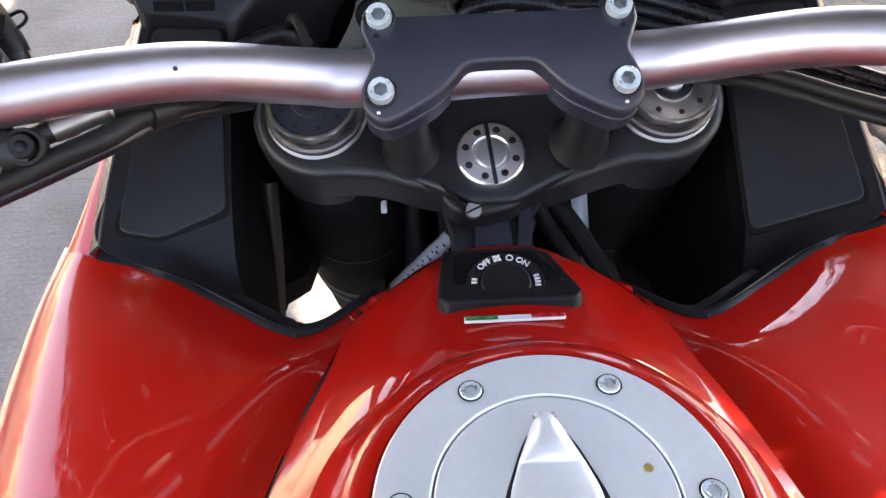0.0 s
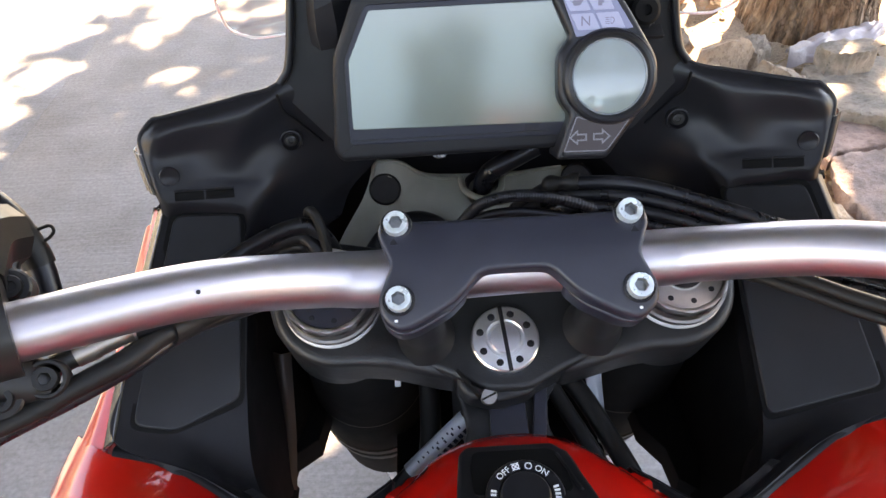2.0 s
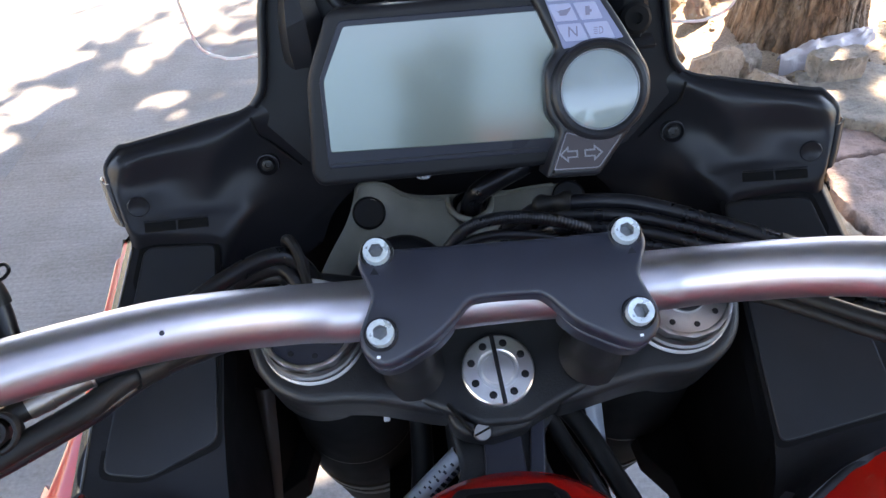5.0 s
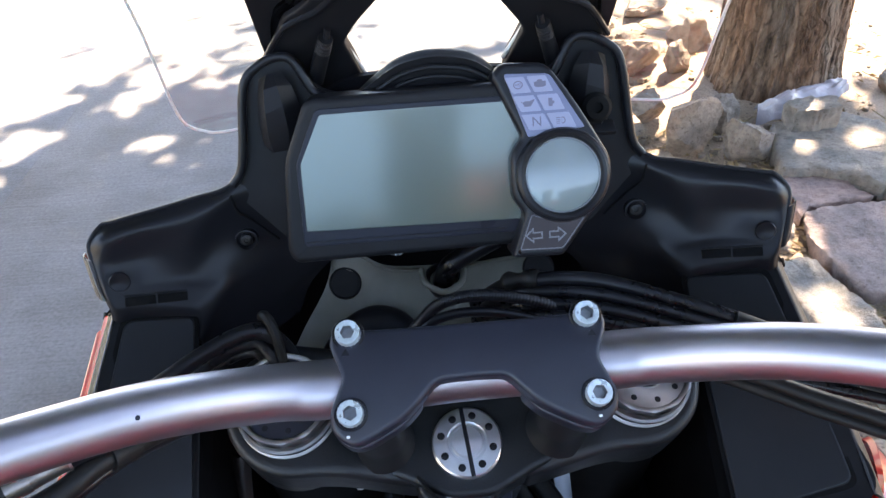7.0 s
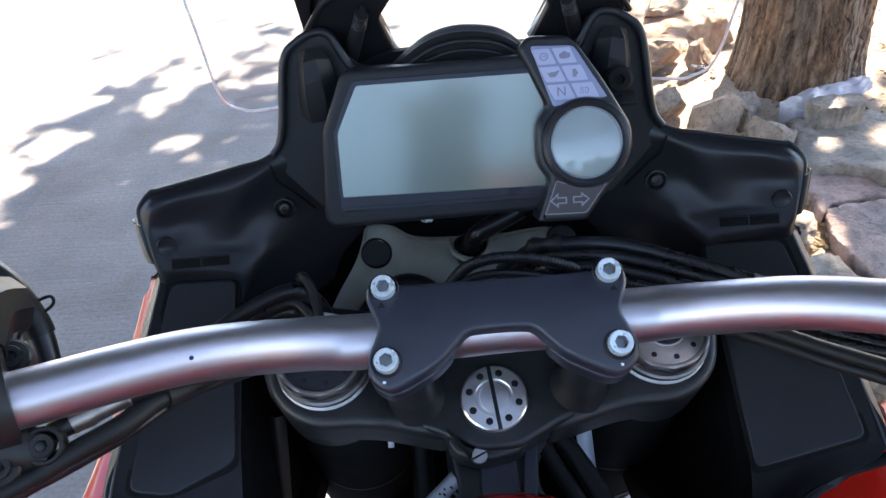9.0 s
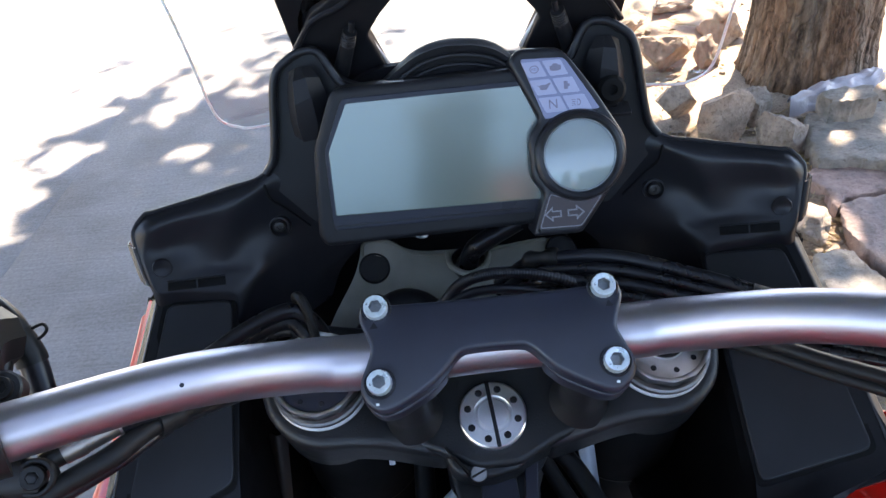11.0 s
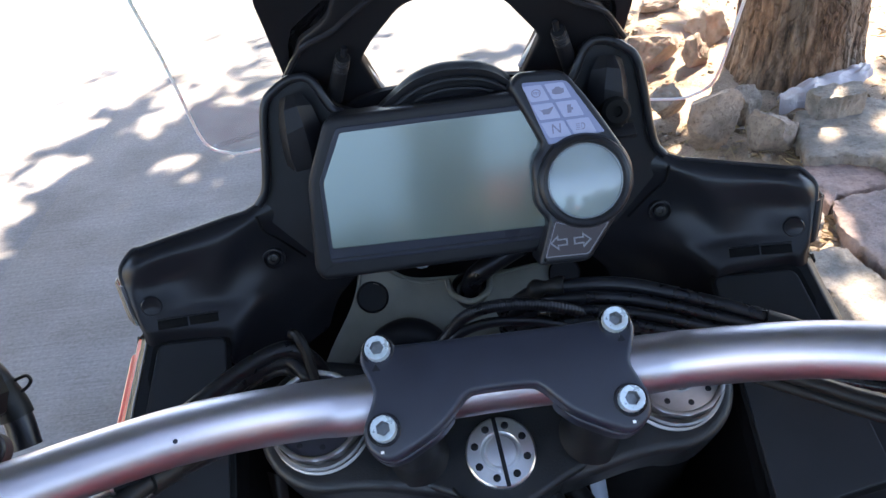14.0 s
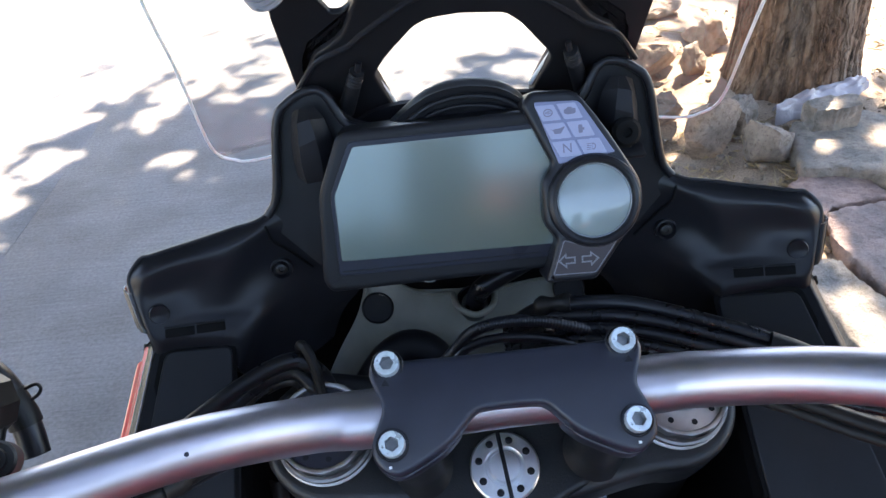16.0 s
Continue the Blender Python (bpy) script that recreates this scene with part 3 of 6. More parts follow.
for s in (-1, 1):
    c = Vector((s * 0.1005 - 0.0015, 0.0475, 1.0645))
    F = axes_at(c, RAKE)
    cap = part("fork_cap", lathe([(0.0290, -0.034), (0.0290, -0.0155), (0.0275, -0.0145), (0.0275, -0.012), (0.0285, -0.0115), (0.0285, -0.0085), (0.0270, -0.0080), (0.0262, -0.0035)], F, 56),
               COLLAR, bike, "ridged aluminium collar of the fork top")
    hexa = [(0.0258 / math.cos(((2 * math.pi * k / 48) % (math.pi / 6)) - math.pi / 12) * 0.985 * math.cos(2 * math.pi * k / 48), 0.0258 / math.cos(((2 * math.pi * k / 48) % (math.pi / 6)) - math.pi / 12) * 0.985 * math.sin(2 * math.pi * k / 48)) for k in range(48)]
    inner = [(0.0230 * math.cos(2 * math.pi * k / 48), 0.0230 * math.sin(2 * math.pi * k / 48)) for k in range(48)]
    part("cap_flange", frame_plate(hexa, inner, 0.0085, F @ Matrix.Translation((0, 0, 0.0022)), 0.0010), FORK_METAL, cap, "twelve-sided bright flange")
    part("cap_disc", lathe([(0.0231, -0.004), (0.0229, 0.0006), (0.0165, 0.0006), (0.012, 0.0005), (0.0115, 0.0018), (0.0085, 0.0022), (0.008, 0.0002), (0, 0.0002)], F, 44),
         FORK_METAL if s > 0 else CLAMP, cap, "machined disc with small holes" if s > 0 else "black disc with small holes")
    for k in range(9):
        a = radians(-80 + 40 * k)
        part("cap_hole", lathe([(0, 0.0008), (0.0014, 0.0008), (0.0017, 0.0006)], F @ pose(0.0186 * math.cos(a), 0.0186 * math.sin(a), 0.0001), 10), PLASTIC_GLOSS, cap)
    if s > 0:
        part("adjuster", lathe([(0.0115, 0.0015), (0.0115, 0.0035), (0.0080, 0.0040), (0.0078, 0.0015), (0, 0.001)], F, 30), PLASTIC_GLOSS, cap, "black adjuster ring")
        part("adjuster_screw", lathe([(0.0065, 0.001), (0.0065, 0.0045), (0.0055, 0.005), (0, 0.005)], F, 24), ZINC, cap, "steel adjuster screw")
    down = -Vector(RAKE)
    a, b = c + down * 0.034, c + down * 0.36
    tubeline = [a, a.lerp(b, 0.5), b]
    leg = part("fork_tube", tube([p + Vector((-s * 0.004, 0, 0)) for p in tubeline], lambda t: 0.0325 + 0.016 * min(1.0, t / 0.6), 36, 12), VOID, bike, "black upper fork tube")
    for k, r in ((0.170, 0.0435), (0.240, 0.0500), (0.262, 0.0500)):
        part("fork_ring", lathe([(r - 0.004, 0.006), (r, 0.004), (r, -0.008), (r - 0.004, -0.010)], axes_at(c + down * k + Vector((-s * 0.004, 0, 0)), RAKE), 36), RUBBER, leg, "ridge round the fork tube")
    TA = TR @ Matrix.Translation((0, 0, 0.0125))
    ao = [(0.030, 0.0125), (0.060, 0.0160), (0.082, 0.0188), (0.104, 0.0188), (0.120, 0.0250), (0.1325, 0.0370), (0.1385, 0.0560), (0.134, 0.076), (0.110, 0.092), (0.030, 0.078)]
    ao = [(s * x - 0.0015, (y - 0.041 + 0.0125 * 0.423) / 0.906) for x, y in ao]
    arm = plate(fillet(ao, [0.004, 0.010, 0.008, 0.012, 0.010, 0.012, 0.012, 0.012, 0.01, 0.004], 4), 0.030, Matrix.Identity(4), 0.0055, 3)
    for k in range(8):
        bmesh.ops.bisect_plane(arm, geom=arm.verts[:] + arm.edges[:] + arm.faces[:], plane_co=(s * (0.036 + 0.005 * k), 0, 0), plane_no=(1, 0, 0))
    for v in arm.verts:
        u = min(1.0, max(0.0, (0.074 - abs(v.co.x)) / 0.042))
        v.co.z -= 0.0175 * u * u * (3 - 2 * u)
    arm.transform(TA)
    part("yoke_arm", arm, CAST, yoke, "raised arm of the yoke clamping the fork")
    part("fork_clamp", lathe([(0.034, 0.0), (0.0365, -0.003), (0.0365, -0.030), (0.034, -0.034)], axes_at(c + down * 0.036, RAKE), 40), CAST, yoke)
    part("fork_slider", tube([b - down * 0.06, c + down * 0.80], 0.024, 28, 6), MACHINED, leg, "silver fork slider")
axle = Vector((0, 0.0475, 1.0645)) - Vector(RAKE) * 0.80 + Vector((0, 0.03, 0))
wheel_c = Vector((-0.0015, axle.y, 0.305))
part("front_axle", tube([(-0.11, axle.y, axle.z), (0.0, axle.y, axle.z), (0.11, axle.y, axle.z)], 0.014, 16, 4), MACHINED, bike)
W = axes_at(wheel_c, (1, 0, 0), (0, 1, 0))
wheel = part("front_wheel", lathe([(0.232, -0.045), (0.216, -0.044), (0.205, -0.02), (0.205, 0.02), (0.216, 0.044), (0.232, 0.045), (0.222, 0.0), (0.232, -0.045)], W, 64), PLASTIC_GLOSS, bike, "black front wheel rim")
part("tyre", lathe([(0.228, -0.050), (0.262, -0.060), (0.288, -0.048), (0.301, -0.022), (0.305, 0.0), (0.301, 0.022), (0.288, 0.048), (0.262, 0.060), (0.228, 0.050)], W, 72), TYRE, wheel, "black road tyre")
for k in range(5):
    a = radians(72 * k + 20)
    part("spoke", tube([wheel_c + Vector((0, 0.03 * math.cos(a), 0.03 * math.sin(a))), wheel_c + Vector((0, 0.21 * math.cos(a), 0.21 * math.sin(a)))], (0.018, 0.012), 12, 4), PLASTIC_GLOSS, wheel)
rows = []
for a in (20, 45, 70, 95, 120, 145):
    r = radians(a)
    rows.append([wheel_c + Vector((x, (0.325 - 0.5 * abs(x) ** 1.35) * math.cos(r), (0.325 - 0.5 * abs(x) ** 1.35) * math.sin(r))) for x in (-0.072, -0.05, 0, 0.05, 0.072)])
part("front_fender", net(rows, 4, 4, 0.003), RED, bike, "glossy red front mudguard")

# tank: a smooth shell rising from the key panel to the filler cap
TANK = [(-0.012, 0.058, 1.003, 0.984), (-0.026, 0.066, 1.016, 0.990), (-0.050, 0.080, 1.028, 0.997), (-0.090, 0.089, 1.0435, 1.008), (-0.130, 0.101, 1.057, 1.014),
        (-0.190, 0.114, 1.060, 1.018), (-0.270, 0.123, 1.055, 1.012), (-0.360, 0.120, 1.035, 0.985), (-0.450, 0.100, 0.98, 0.93)]


def tank_section(y, w, top, seam):
    row = []
    for k in range(-4, 5):
        f = k / 4
        yy = y - 0.012 * (1 - f * f) * 0 - (0.022 * f * f if y > -0.03 else 0.012 * f * f)
        row.append((w * math.sin(f * math.pi / 2) ** 1 if abs(f) < 2 else 0, yy, seam + (top - seam) * (1 - abs(math.sin(f * math.pi / 2)) ** 2.3)))
    row = [(x + MID * 0.6, yy, z) for x, yy, z in row]
    return [(row[0][0] * 1.0, row[0][1], row[0][2] - 0.03)] + row + [(row[-1][0] * 1.0, row[-1][1], row[-1][2] - 0.03)]


tank = part("fuel_tank", net([tank_section(*r) for r in TANK], 8, 3, 0.004), RED, bike, "glossy red painted fuel tank")
CAPM = axes_at((0.0000, -0.1960, 1.0735), (0, 0.06, 1))
part("filler_collar", lathe([(0.090, -0.030), (0.083, -0.021), (0.077, -0.012), (0.071, -0.0045), (0.0655, -0.0012), (0.0618, -0.0010), (0.0608, -0.004)], CAPM, 88), RED, tank, "raised red collar round the filler cap")
filler = part("filler_cap", lathe([(0.0603, -0.006), (0.0603, 0.0002), (0.0595, 0.0012), (0.0414, 0.0014), (0.0408, 0.0008), (0.0406, -0.0015)], CAPM, 96), CAP_SILVER, bike, "silver round filler cap with six bolts")
part("cap_lid", lathe([(0.0401, -0.0015), (0.0400, 0.0010), (0.0394, 0.0015), (0.0, 0.0020)], CAPM, 80), CAP_SILVER, filler, "silver lid of the filler cap")
cap_bolt = None
for k in range(6):
    a = radians(60 * k + 60)
    m = CAPM @ pose(0.0507 * math.cos(a), 0.0507 * math.sin(a), 0.0010, 0, 0, 13 * k)
    part("bolt_recess", lathe([(0.0048, 0.0007), (0.0044, 0.0009), (0.0041, 0.0008)], CAPM @ pose(0.0507 * math.cos(a), 0.0507 * math.sin(a), 0.0010), 28), PLASTIC_GLOSS, filler)
    if cap_bolt is None:
        cap_bolt = part("cap_bolt", socket_bolt(0.0041, 0.0014, 0.0024, 24), ZINC, filler, "small steel socket bolt")
        shade_socket(cap_bolt, 0.0024)
        cap_bolt.matrix_basis = m
    else:
        again(cap_bolt, m, filler, "small steel socket bolt")
# key cover: a pointed raised flap
rows = []
for y, w, h, e in ((0.0335, 0.0010, 0.0022, 0.0018), (0.0290, 0.0046, 0.0055, 0.0018), (0.020, 0.0085, 0.0070, 0.0018), (0.0135, 0.0112, 0.0055, 0.0018), (0.0115, 0.0120, 0.0040, 0.0018), (0.0, 0.0155, 0.0042, 0.0018), (-0.02, 0.0165, 0.0044, 0.0018), (-0.032, 0.012, 0.003, 0.0018)):
    rows.append([CAPM @ Vector((w * f, y, e + (h - e) * (1 - abs(f) ** 3))) for f in (-1, -0.8, -0.4, 0, 0.4, 0.8, 1)])
part("key_flap", net(rows, 5, 3, 0.0015), CAP_SILVER, filler, "pointed silver key flap")
part("flap_gap", plate(fillet([(0, 0.0345), (0.0095, 0.020), (0.0172, 0.0), (0.0182, -0.02), (0.012, -0.036), (-0.012, -0.036), (-0.0182, -0.02), (-0.0172, 0.0), (-0.0095, 0.020)], 0.004, 3), 0.001, CAPM @ Matrix.Translation((0, 0, 0.00195))), PLASTIC_GLOSS, filler)
part("rust_spot", lathe([(0.0016, 0.0), (0.0014, 0.0003), (0, 0.0003)], CAPM @ pose(0.0318, 0.0095, 0.0016), 14), WOOD_SPOT, filler, "small brown stain")

# ignition panel at the tank's nose
KP = axes_at((-0.004, -0.060, 1.0325), (0, 0.42, 0.906))
ko = fillet([(-0.026, 0.0330), (0.020, 0.0330), (0.0225, 0.0280), (0.0265, 0.0240), (0.0350, -0.0240), (0.0315, -0.0305), (-0.0290, -0.0305), (-0.0330, -0.0250), (-0.0300, 0.027)], 0.003, 4)
panel = part("key_panel", plate(ko, 0.010, KP @ Matrix.Translation((0, 0, 0.0008)), 0.0022, 3), PLASTIC, bike, "black plastic ignition panel on the tank")
part("panel_ridge", box((0.002, 0.034, 0.002), KP @ pose(0.0235, 0.004, 0.0009, 0, 0, 12), 0.0008), PLASTIC_GLOSS, panel)
part("panel_window", plate(fillet([(-0.0225, 0.0255), (0.0180, 0.0255), (0.0225, 0.0120), (0.0230, -0.0130), (-0.0240, -0.0130), (-0.0245, 0.0100)], 0.004, 4), 0.001, KP @ Matrix.Translation((0, 0, 0.0013))), VOID, panel, "dark window round the switch")
# the switch drum stands tilted back in the window
SW = axes_at((-0.0040, -0.0735, 1.0403), (0, -0.10, 0.995))
drum = part("ignition_switch", lathe([(0.0190, -0.012), (0.0188, -0.001), (0.0178, 0.0004), (0.0126, 0.0006), (0.0122, 0.0)], SW, 48), PLASTIC_GLOSS, panel, "round black ignition switch with white print")
part("key_knob", lathe([(0.0120, -0.001), (0.0118, 0.0014), (0.0110, 0.0022), (0, 0.0024)], SW, 36), PLASTIC, panel, "black key knob")
for text, ang, size in (("OFF", 129, 0.0044), ("ON", 54, 0.0044)):
    a = radians(ang)
    lettering(text, size, SW @ pose(0.0150 * math.cos(a), 0.0146 * math.sin(a), 0.0008, 0, 0, ang - 90), PRINT_WHITE, panel, 0.0002)
for ang, cross in ((103, True), (79, False)):
    a = radians(ang)
    m = SW @ pose(0.0149 * math.cos(a), 0.0149 * math.sin(a), 0.0009, 0, 0, ang - 90)
    part("ring_mark", frame_plate([(0.0018 * math.cos(q), 0.0018 * math.sin(q)) for q in np.linspace(-1.1, 4.2, 18)], [(0.0013 * math.cos(q), 0.0013 * math.sin(q)) for q in np.linspace(-1.1, 4.2, 18)], 0.0003, m), PRINT_WHITE, panel)
    if cross:
        for r in (45, -45):
            part("cross_mark", box((0.0050, 0.0005, 0.0003), m @ pose(0, 0, 0, 0, 0, r)), PRINT_WHITE, panel)
for ang, n in ((176, 2), (14, 5)):
    for i in range(n):
        a = radians(ang - 7 * i)
        part("print_bar", box((0.0011, 0.0026, 0.0003), SW @ pose(0.0150 * math.cos(a), 0.0150 * math.sin(a), 0.0007, 0, 0, math.degrees(a) - 90)), PRINT_WHITE, panel)
# three-coloured sticker
FL = axes_at((-0.003, -0.1005, 1.0490), (0, 0.37, 0.93))
flag = part("tricolour_sticker", plate(fillet([(-0.0222, -0.0019), (0.0222, -0.0019), (0.0222, 0.0019), (-0.0222, 0.0019)], 0.0004, 2), 0.0012, FL @ Matrix.Translation((0, 0, 0.0002))), PRINT_WHITE, bike, "small green, white and red striped sticker on the tank")
for x, mat, w in ((-0.0145, FLAG_GREEN, 0.0143), (0.0145, FLAG_RED, 0.0143)):
    part("stripe", box((w, 0.0030, 0.0004), FL @ pose(x, 0, 0.00045)), mat, flag)

# red wings beside the tank, and the dark gap lines where they meet it
WING1 = [(0.074, -0.047, 0.996), (0.103, -0.071, 1.004), (0.145, -0.047, 1.001), (0.186, -0.023, 1.004), (0.2175, -0.017, 1.011), (0.2420, 0.000, 1.004), (0.258, 0.020, 0.976), (0.262, 0.04, 0.88)]
WING2 = [(0.085, -0.090, 1.008), (0.108, -0.100, 1.015), (0.150, -0.088, 1.013), (0.197, -0.068, 1.012), (0.234, -0.048, 1.005), (0.258, -0.032, 0.987), (0.273, -0.005, 0.952), (0.276, 0.01, 0.86)]
WING3 = [(0.098, -0.132, 1.014), (0.124, -0.143, 1.019), (0.165, -0.138, 1.014), (0.210, -0.128, 1.006), (0.246, -0.11, 0.990), (0.270, -0.09, 0.962), (0.279, -0.06, 0.925), (0.280, -0.05, 0.84)]
WING4 = [(0.110, -0.190, 1.018), (0.135, -0.200, 1.019), (0.175, -0.200, 1.011), (0.217, -0.190, 0.996), (0.247, -0.18, 0.975), (0.265, -0.17, 0.943), (0.271, -0.15, 0.900), (0.272, -0.14, 0.81)]
WING5 = [(0.119, -0.300, 1.012), (0.140, -0.305, 1.011), (0.170, -0.305, 1.002), (0.205, -0.300, 0.985), (0.228, -0.29, 0.960), (0.240, -0.28, 0.920), (0.241, -0.27, 0.860), (0.242, -0.26, 0.78)]
WING6 = [(0.112, -0.440, 0.985), (0.140, -0.445, 0.992), (0.170, -0.445, 0.985), (0.200, -0.440, 0.968), (0.220, -0.43, 0.940), (0.230, -0.42, 0.900), (0.233, -0.41, 0.85), (0.234, -0.40, 0.77)]
# black panels: inner edge, middle, outer edge, from the top backwards and down
PAN_IN = [(0.154, 0.1165, 1.0752), (0.151, 0.060, 1.038), (0.150, 0.018, 1.010), (0.144, -0.020, 0.984), (0.118, -0.055, 0.984), (0.092, -0.060, 0.990)]
PAN_MID = [(0.178, 0.1120, 1.0808), (0.182, 0.060, 1.050), (0.184, 0.018, 1.025), (0.180, -0.010, 1.006), (0.138, -0.040, 0.996), (0.100, -0.066, 1.000)]
PAN_OUT = [(0.1985, 0.1075, 1.0860), (0.2060, 0.060, 1.0595), (0.2130, 0.018, 1.0355), (0.2165, -0.012, 1.017), (0.168, -0.029, 1.004), (0.104, -0.0715, 1.006)]
# the cockpit's inner skin above them
SKIN = [[(0.2006, 0.1022, 1.0778), (0.2000, 0.1050, 1.0889), (0.2015, 0.1073, 1.0953), (0.2033, 0.1106, 1.1026), (0.2068, 0.1190, 1.1167), (0.2071, 0.1247, 1.1251), (0.2000, 0.1311, 1.1323)],
        [(0.1966, 0.1021, 1.0763), (0.1952, 0.1033, 1.0888), (0.1971, 0.1054, 1.0949), (0.1980, 0.1089, 1.1009), (0.1988, 0.1174, 1.1150), (0.1957, 0.1215, 1.1291), (0.1939, 0.1321, 1.1332)],
        [(0.1890, 0.1066, 1.0764), (0.1862, 0.1067, 1.0874), (0.1856, 0.1118, 1.0951), (0.1859, 0.1153, 1.1002), (0.1847, 0.1240, 1.1136), (0.1805, 0.1263, 1.1303), (0.1812, 0.1366, 1.1339)],
        [(0.1749, 0.1092, 1.0730), (0.1720, 0.1104, 1.0836), (0.1708, 0.1169, 1.0920), (0.1701, 0.1221, 1.0979), (0.1671, 0.1289, 1.1127), (0.1627, 0.1324, 1.1299), (0.1630, 0.1419, 1.1354)],
        [(0.1579, 0.1118, 1.0687), (0.1554, 0.1136, 1.0790), (0.1552, 0.1211, 1.0882), (0.1557, 0.1265, 1.0938), (0.1526, 0.1323, 1.1087), (0.1465, 0.1376, 1.1305), (0.1462, 0.1467, 1.1372)],
        [(0.1529, 0.1043, 1.0606), (0.1479, 0.1152, 1.0725), (0.1422, 0.1252, 1.0826), (0.1420, 0.1315, 1.0912), (0.1398, 0.1413, 1.1093), (0.1330, 0.1426, 1.1325), (0.1306, 0.1500, 1.1393)],
        [(0.1488, 0.1128, 1.0466), (0.1406, 0.1243, 1.0641), (0.1301, 0.1357, 1.0789), (0.1272, 0.1409, 1.0906), (0.1243, 0.1481, 1.1095), (0.1198, 0.1495, 1.1335), (0.1176, 0.1555, 1.1458)],
        [(0.1350, 0.1239, 1.0334), (0.1247, 0.1359, 1.0511), (0.1106, 0.1474, 1.0686), (0.1057, 0.1504, 1.0845), (0.1026, 0.1534, 1.1091), (0.0977, 0.1551, 1.1330), (0.0953, 0.1597, 1.1462)],
        [(0.1000, 0.1500, 1.0400), (0.0900, 0.1560, 1.0600), (0.0700, 0.1600, 1.0800), (0.0620, 0.1600, 1.1000), (0.0600, 0.1600, 1.1200), (0.0600, 0.1620, 1.1350), (0.0600, 0.1660, 1.1480)]]
PANEL_N = Vector((-0.2866, -0.5132, 0.809))       # of the right panel, drawn outwards


def panel_point(x, y, lift=0.0):
    """A place on the side panel's plane, lifted off it."""
    p0 = Vector((0.195, 0.103, 1.081))
    z = p0.z - (PANEL_N.x * (x - p0.x) + PANEL_N.y * (y - p0.y)) / PANEL_N.z
    return Vector((x, y, z)) + PANEL_N * lift


for s in (-1, 1):
    first = WING1 if s < 0 else WING1[:5] + [(0.243, 0.02, 1.000), (0.262, 0.06, 0.970), (0.262, 0.08, 0.88)]
    second = WING2 if s < 0 else WING2[:5] + [(0.262, -0.02, 0.985), (0.277, 0.02, 0.950), (0.278, 0.04, 0.86)]
    wing = part("side_fairing", sided(net([first, second, WING3, WING4, WING5, WING6], 7, 6, 0.004), s), RED, bike, "glossy red side fairing beside the tank")
    part("seam_gap", sided(tube([(p[0] - 0.002, p[1], p[2] - 0.002) for p in (WING1[0], WING2[0], WING3[0], WING4[0], WING5[0])], 0.0022, 8, 8), s), PLASTIC, wing, "dark gap between fairing and tank")
    lip_line = [(0.066, -0.036, 0.990)] + WING1[:5]
    lip_net = [[(x, y + b, z + c) for x, y, z in lip_line] for b, c in ((-0.0010, 0.0012), (0.0025, 0.0020), (0.0070, -0.0004), (0.0110, -0.0080), (0.0125, -0.0200))]
    part("edge_lip", sided(net(lip_net, 4, 8, 0.002), s), PLASTIC, wing, "black plastic lip along the fairing's edge")
    if s < 0:
        flank = []
        for (x, y, z), w in zip([(0.1990, 0.1105, 1.0890)] + PAN_OUT[1:4], (0.007, 0.010, 0.017, 0.027)):
            flank.append([(x + 0.0055, y, z - 0.0060), (x + 0.0060 + 0.6 * w, y + 0.002, z - 0.0095 - 0.12 * w), (x + 0.0075 + w, y + 0.004, z - 0.030), (x + 0.0085 + w, y + 0.006, z - 0.085)])
        part("flank", sided(net(flank, 7, 5, 0.003), s), RED, wing, "red flank rising beside the black panel")
    side = part("inner_panel", sided(net([PAN_IN, PAN_MID, PAN_OUT], 5, 8, 0.004), s), PLASTIC, bike, "black plastic inner side panel")
    # the lid of the storage tray, standing just proud with a groove round it
    lid = [(0.1935, 0.1042), (0.1560, 0.1132), (0.1530, 0.0170), (0.186, -0.0030), (0.2080, -0.0035), (0.2015, 0.051)] if s < 0 else [(0.1925, 0.1030), (0.1480, 0.1150), (0.1500, -0.0050), (0.2090, -0.0045), (0.2020, 0.051)]
    for name, grow, lift, mat, bev in (("lid_groove", 0.0022, 0.0010, VOID, 0.0002), ("tray_lid", 0.0, 0.0020, LID, 0.0012)):
        M2 = axes_at(panel_point(0.18, 0.05, lift), PANEL_N)
        inv = M2.inverted()
        cx, cy = 0.182, 0.04
        loc = [inv @ panel_point(x + grow * (1 if x > cx else -1), y + grow * (1 if y > cy else -1), lift) for x, y in lid]
        part(name, sided(plate(fillet([(v.x, v.y) for v in loc], 0.006, 4), 0.003, M2, bev), s), mat, side, "black tray lid" if bev > 0.0005 else "")
    skin = part("cockpit_skin", sided(net(SKIN, 6, 6, 0.004), s), PLASTIC_GLOSS, bike, "satin black inner cockpit fairing")
    edge_in = [(0.1990, 0.1105, 1.0890)] + PAN_OUT[:4]
    strip = [[(x + a, y, z - b) for x, y, z in edge_in] for a, b in ((-0.0004, -0.0002), (0.0015, 0.0004), (0.0050, 0.0035), (0.0082, 0.0070), (0.0094, 0.0125))]
    part("rim", sided(net(strip, 4, 8, 0.002), s), RIM if s < 0 else PLASTIC, side, "polished rounded rim of the fairing")
    for x, y, z, out in ((0.1830, 0.1103, 1.0915, (-0.37, -0.73, 0.58)), (0.1662, 0.1157, 1.0881, (-0.31, -0.72, 0.62))):
        slot = axes_at((x, y, z), out, (-0.94, 0.28, -0.18))
        part("vent_slot", sided(box((0.0172, 0.0056, 0.0030), slot @ pose(0, 0, -0.0012), 0.0004), s), VOID, skin, "narrow dark vent slot")
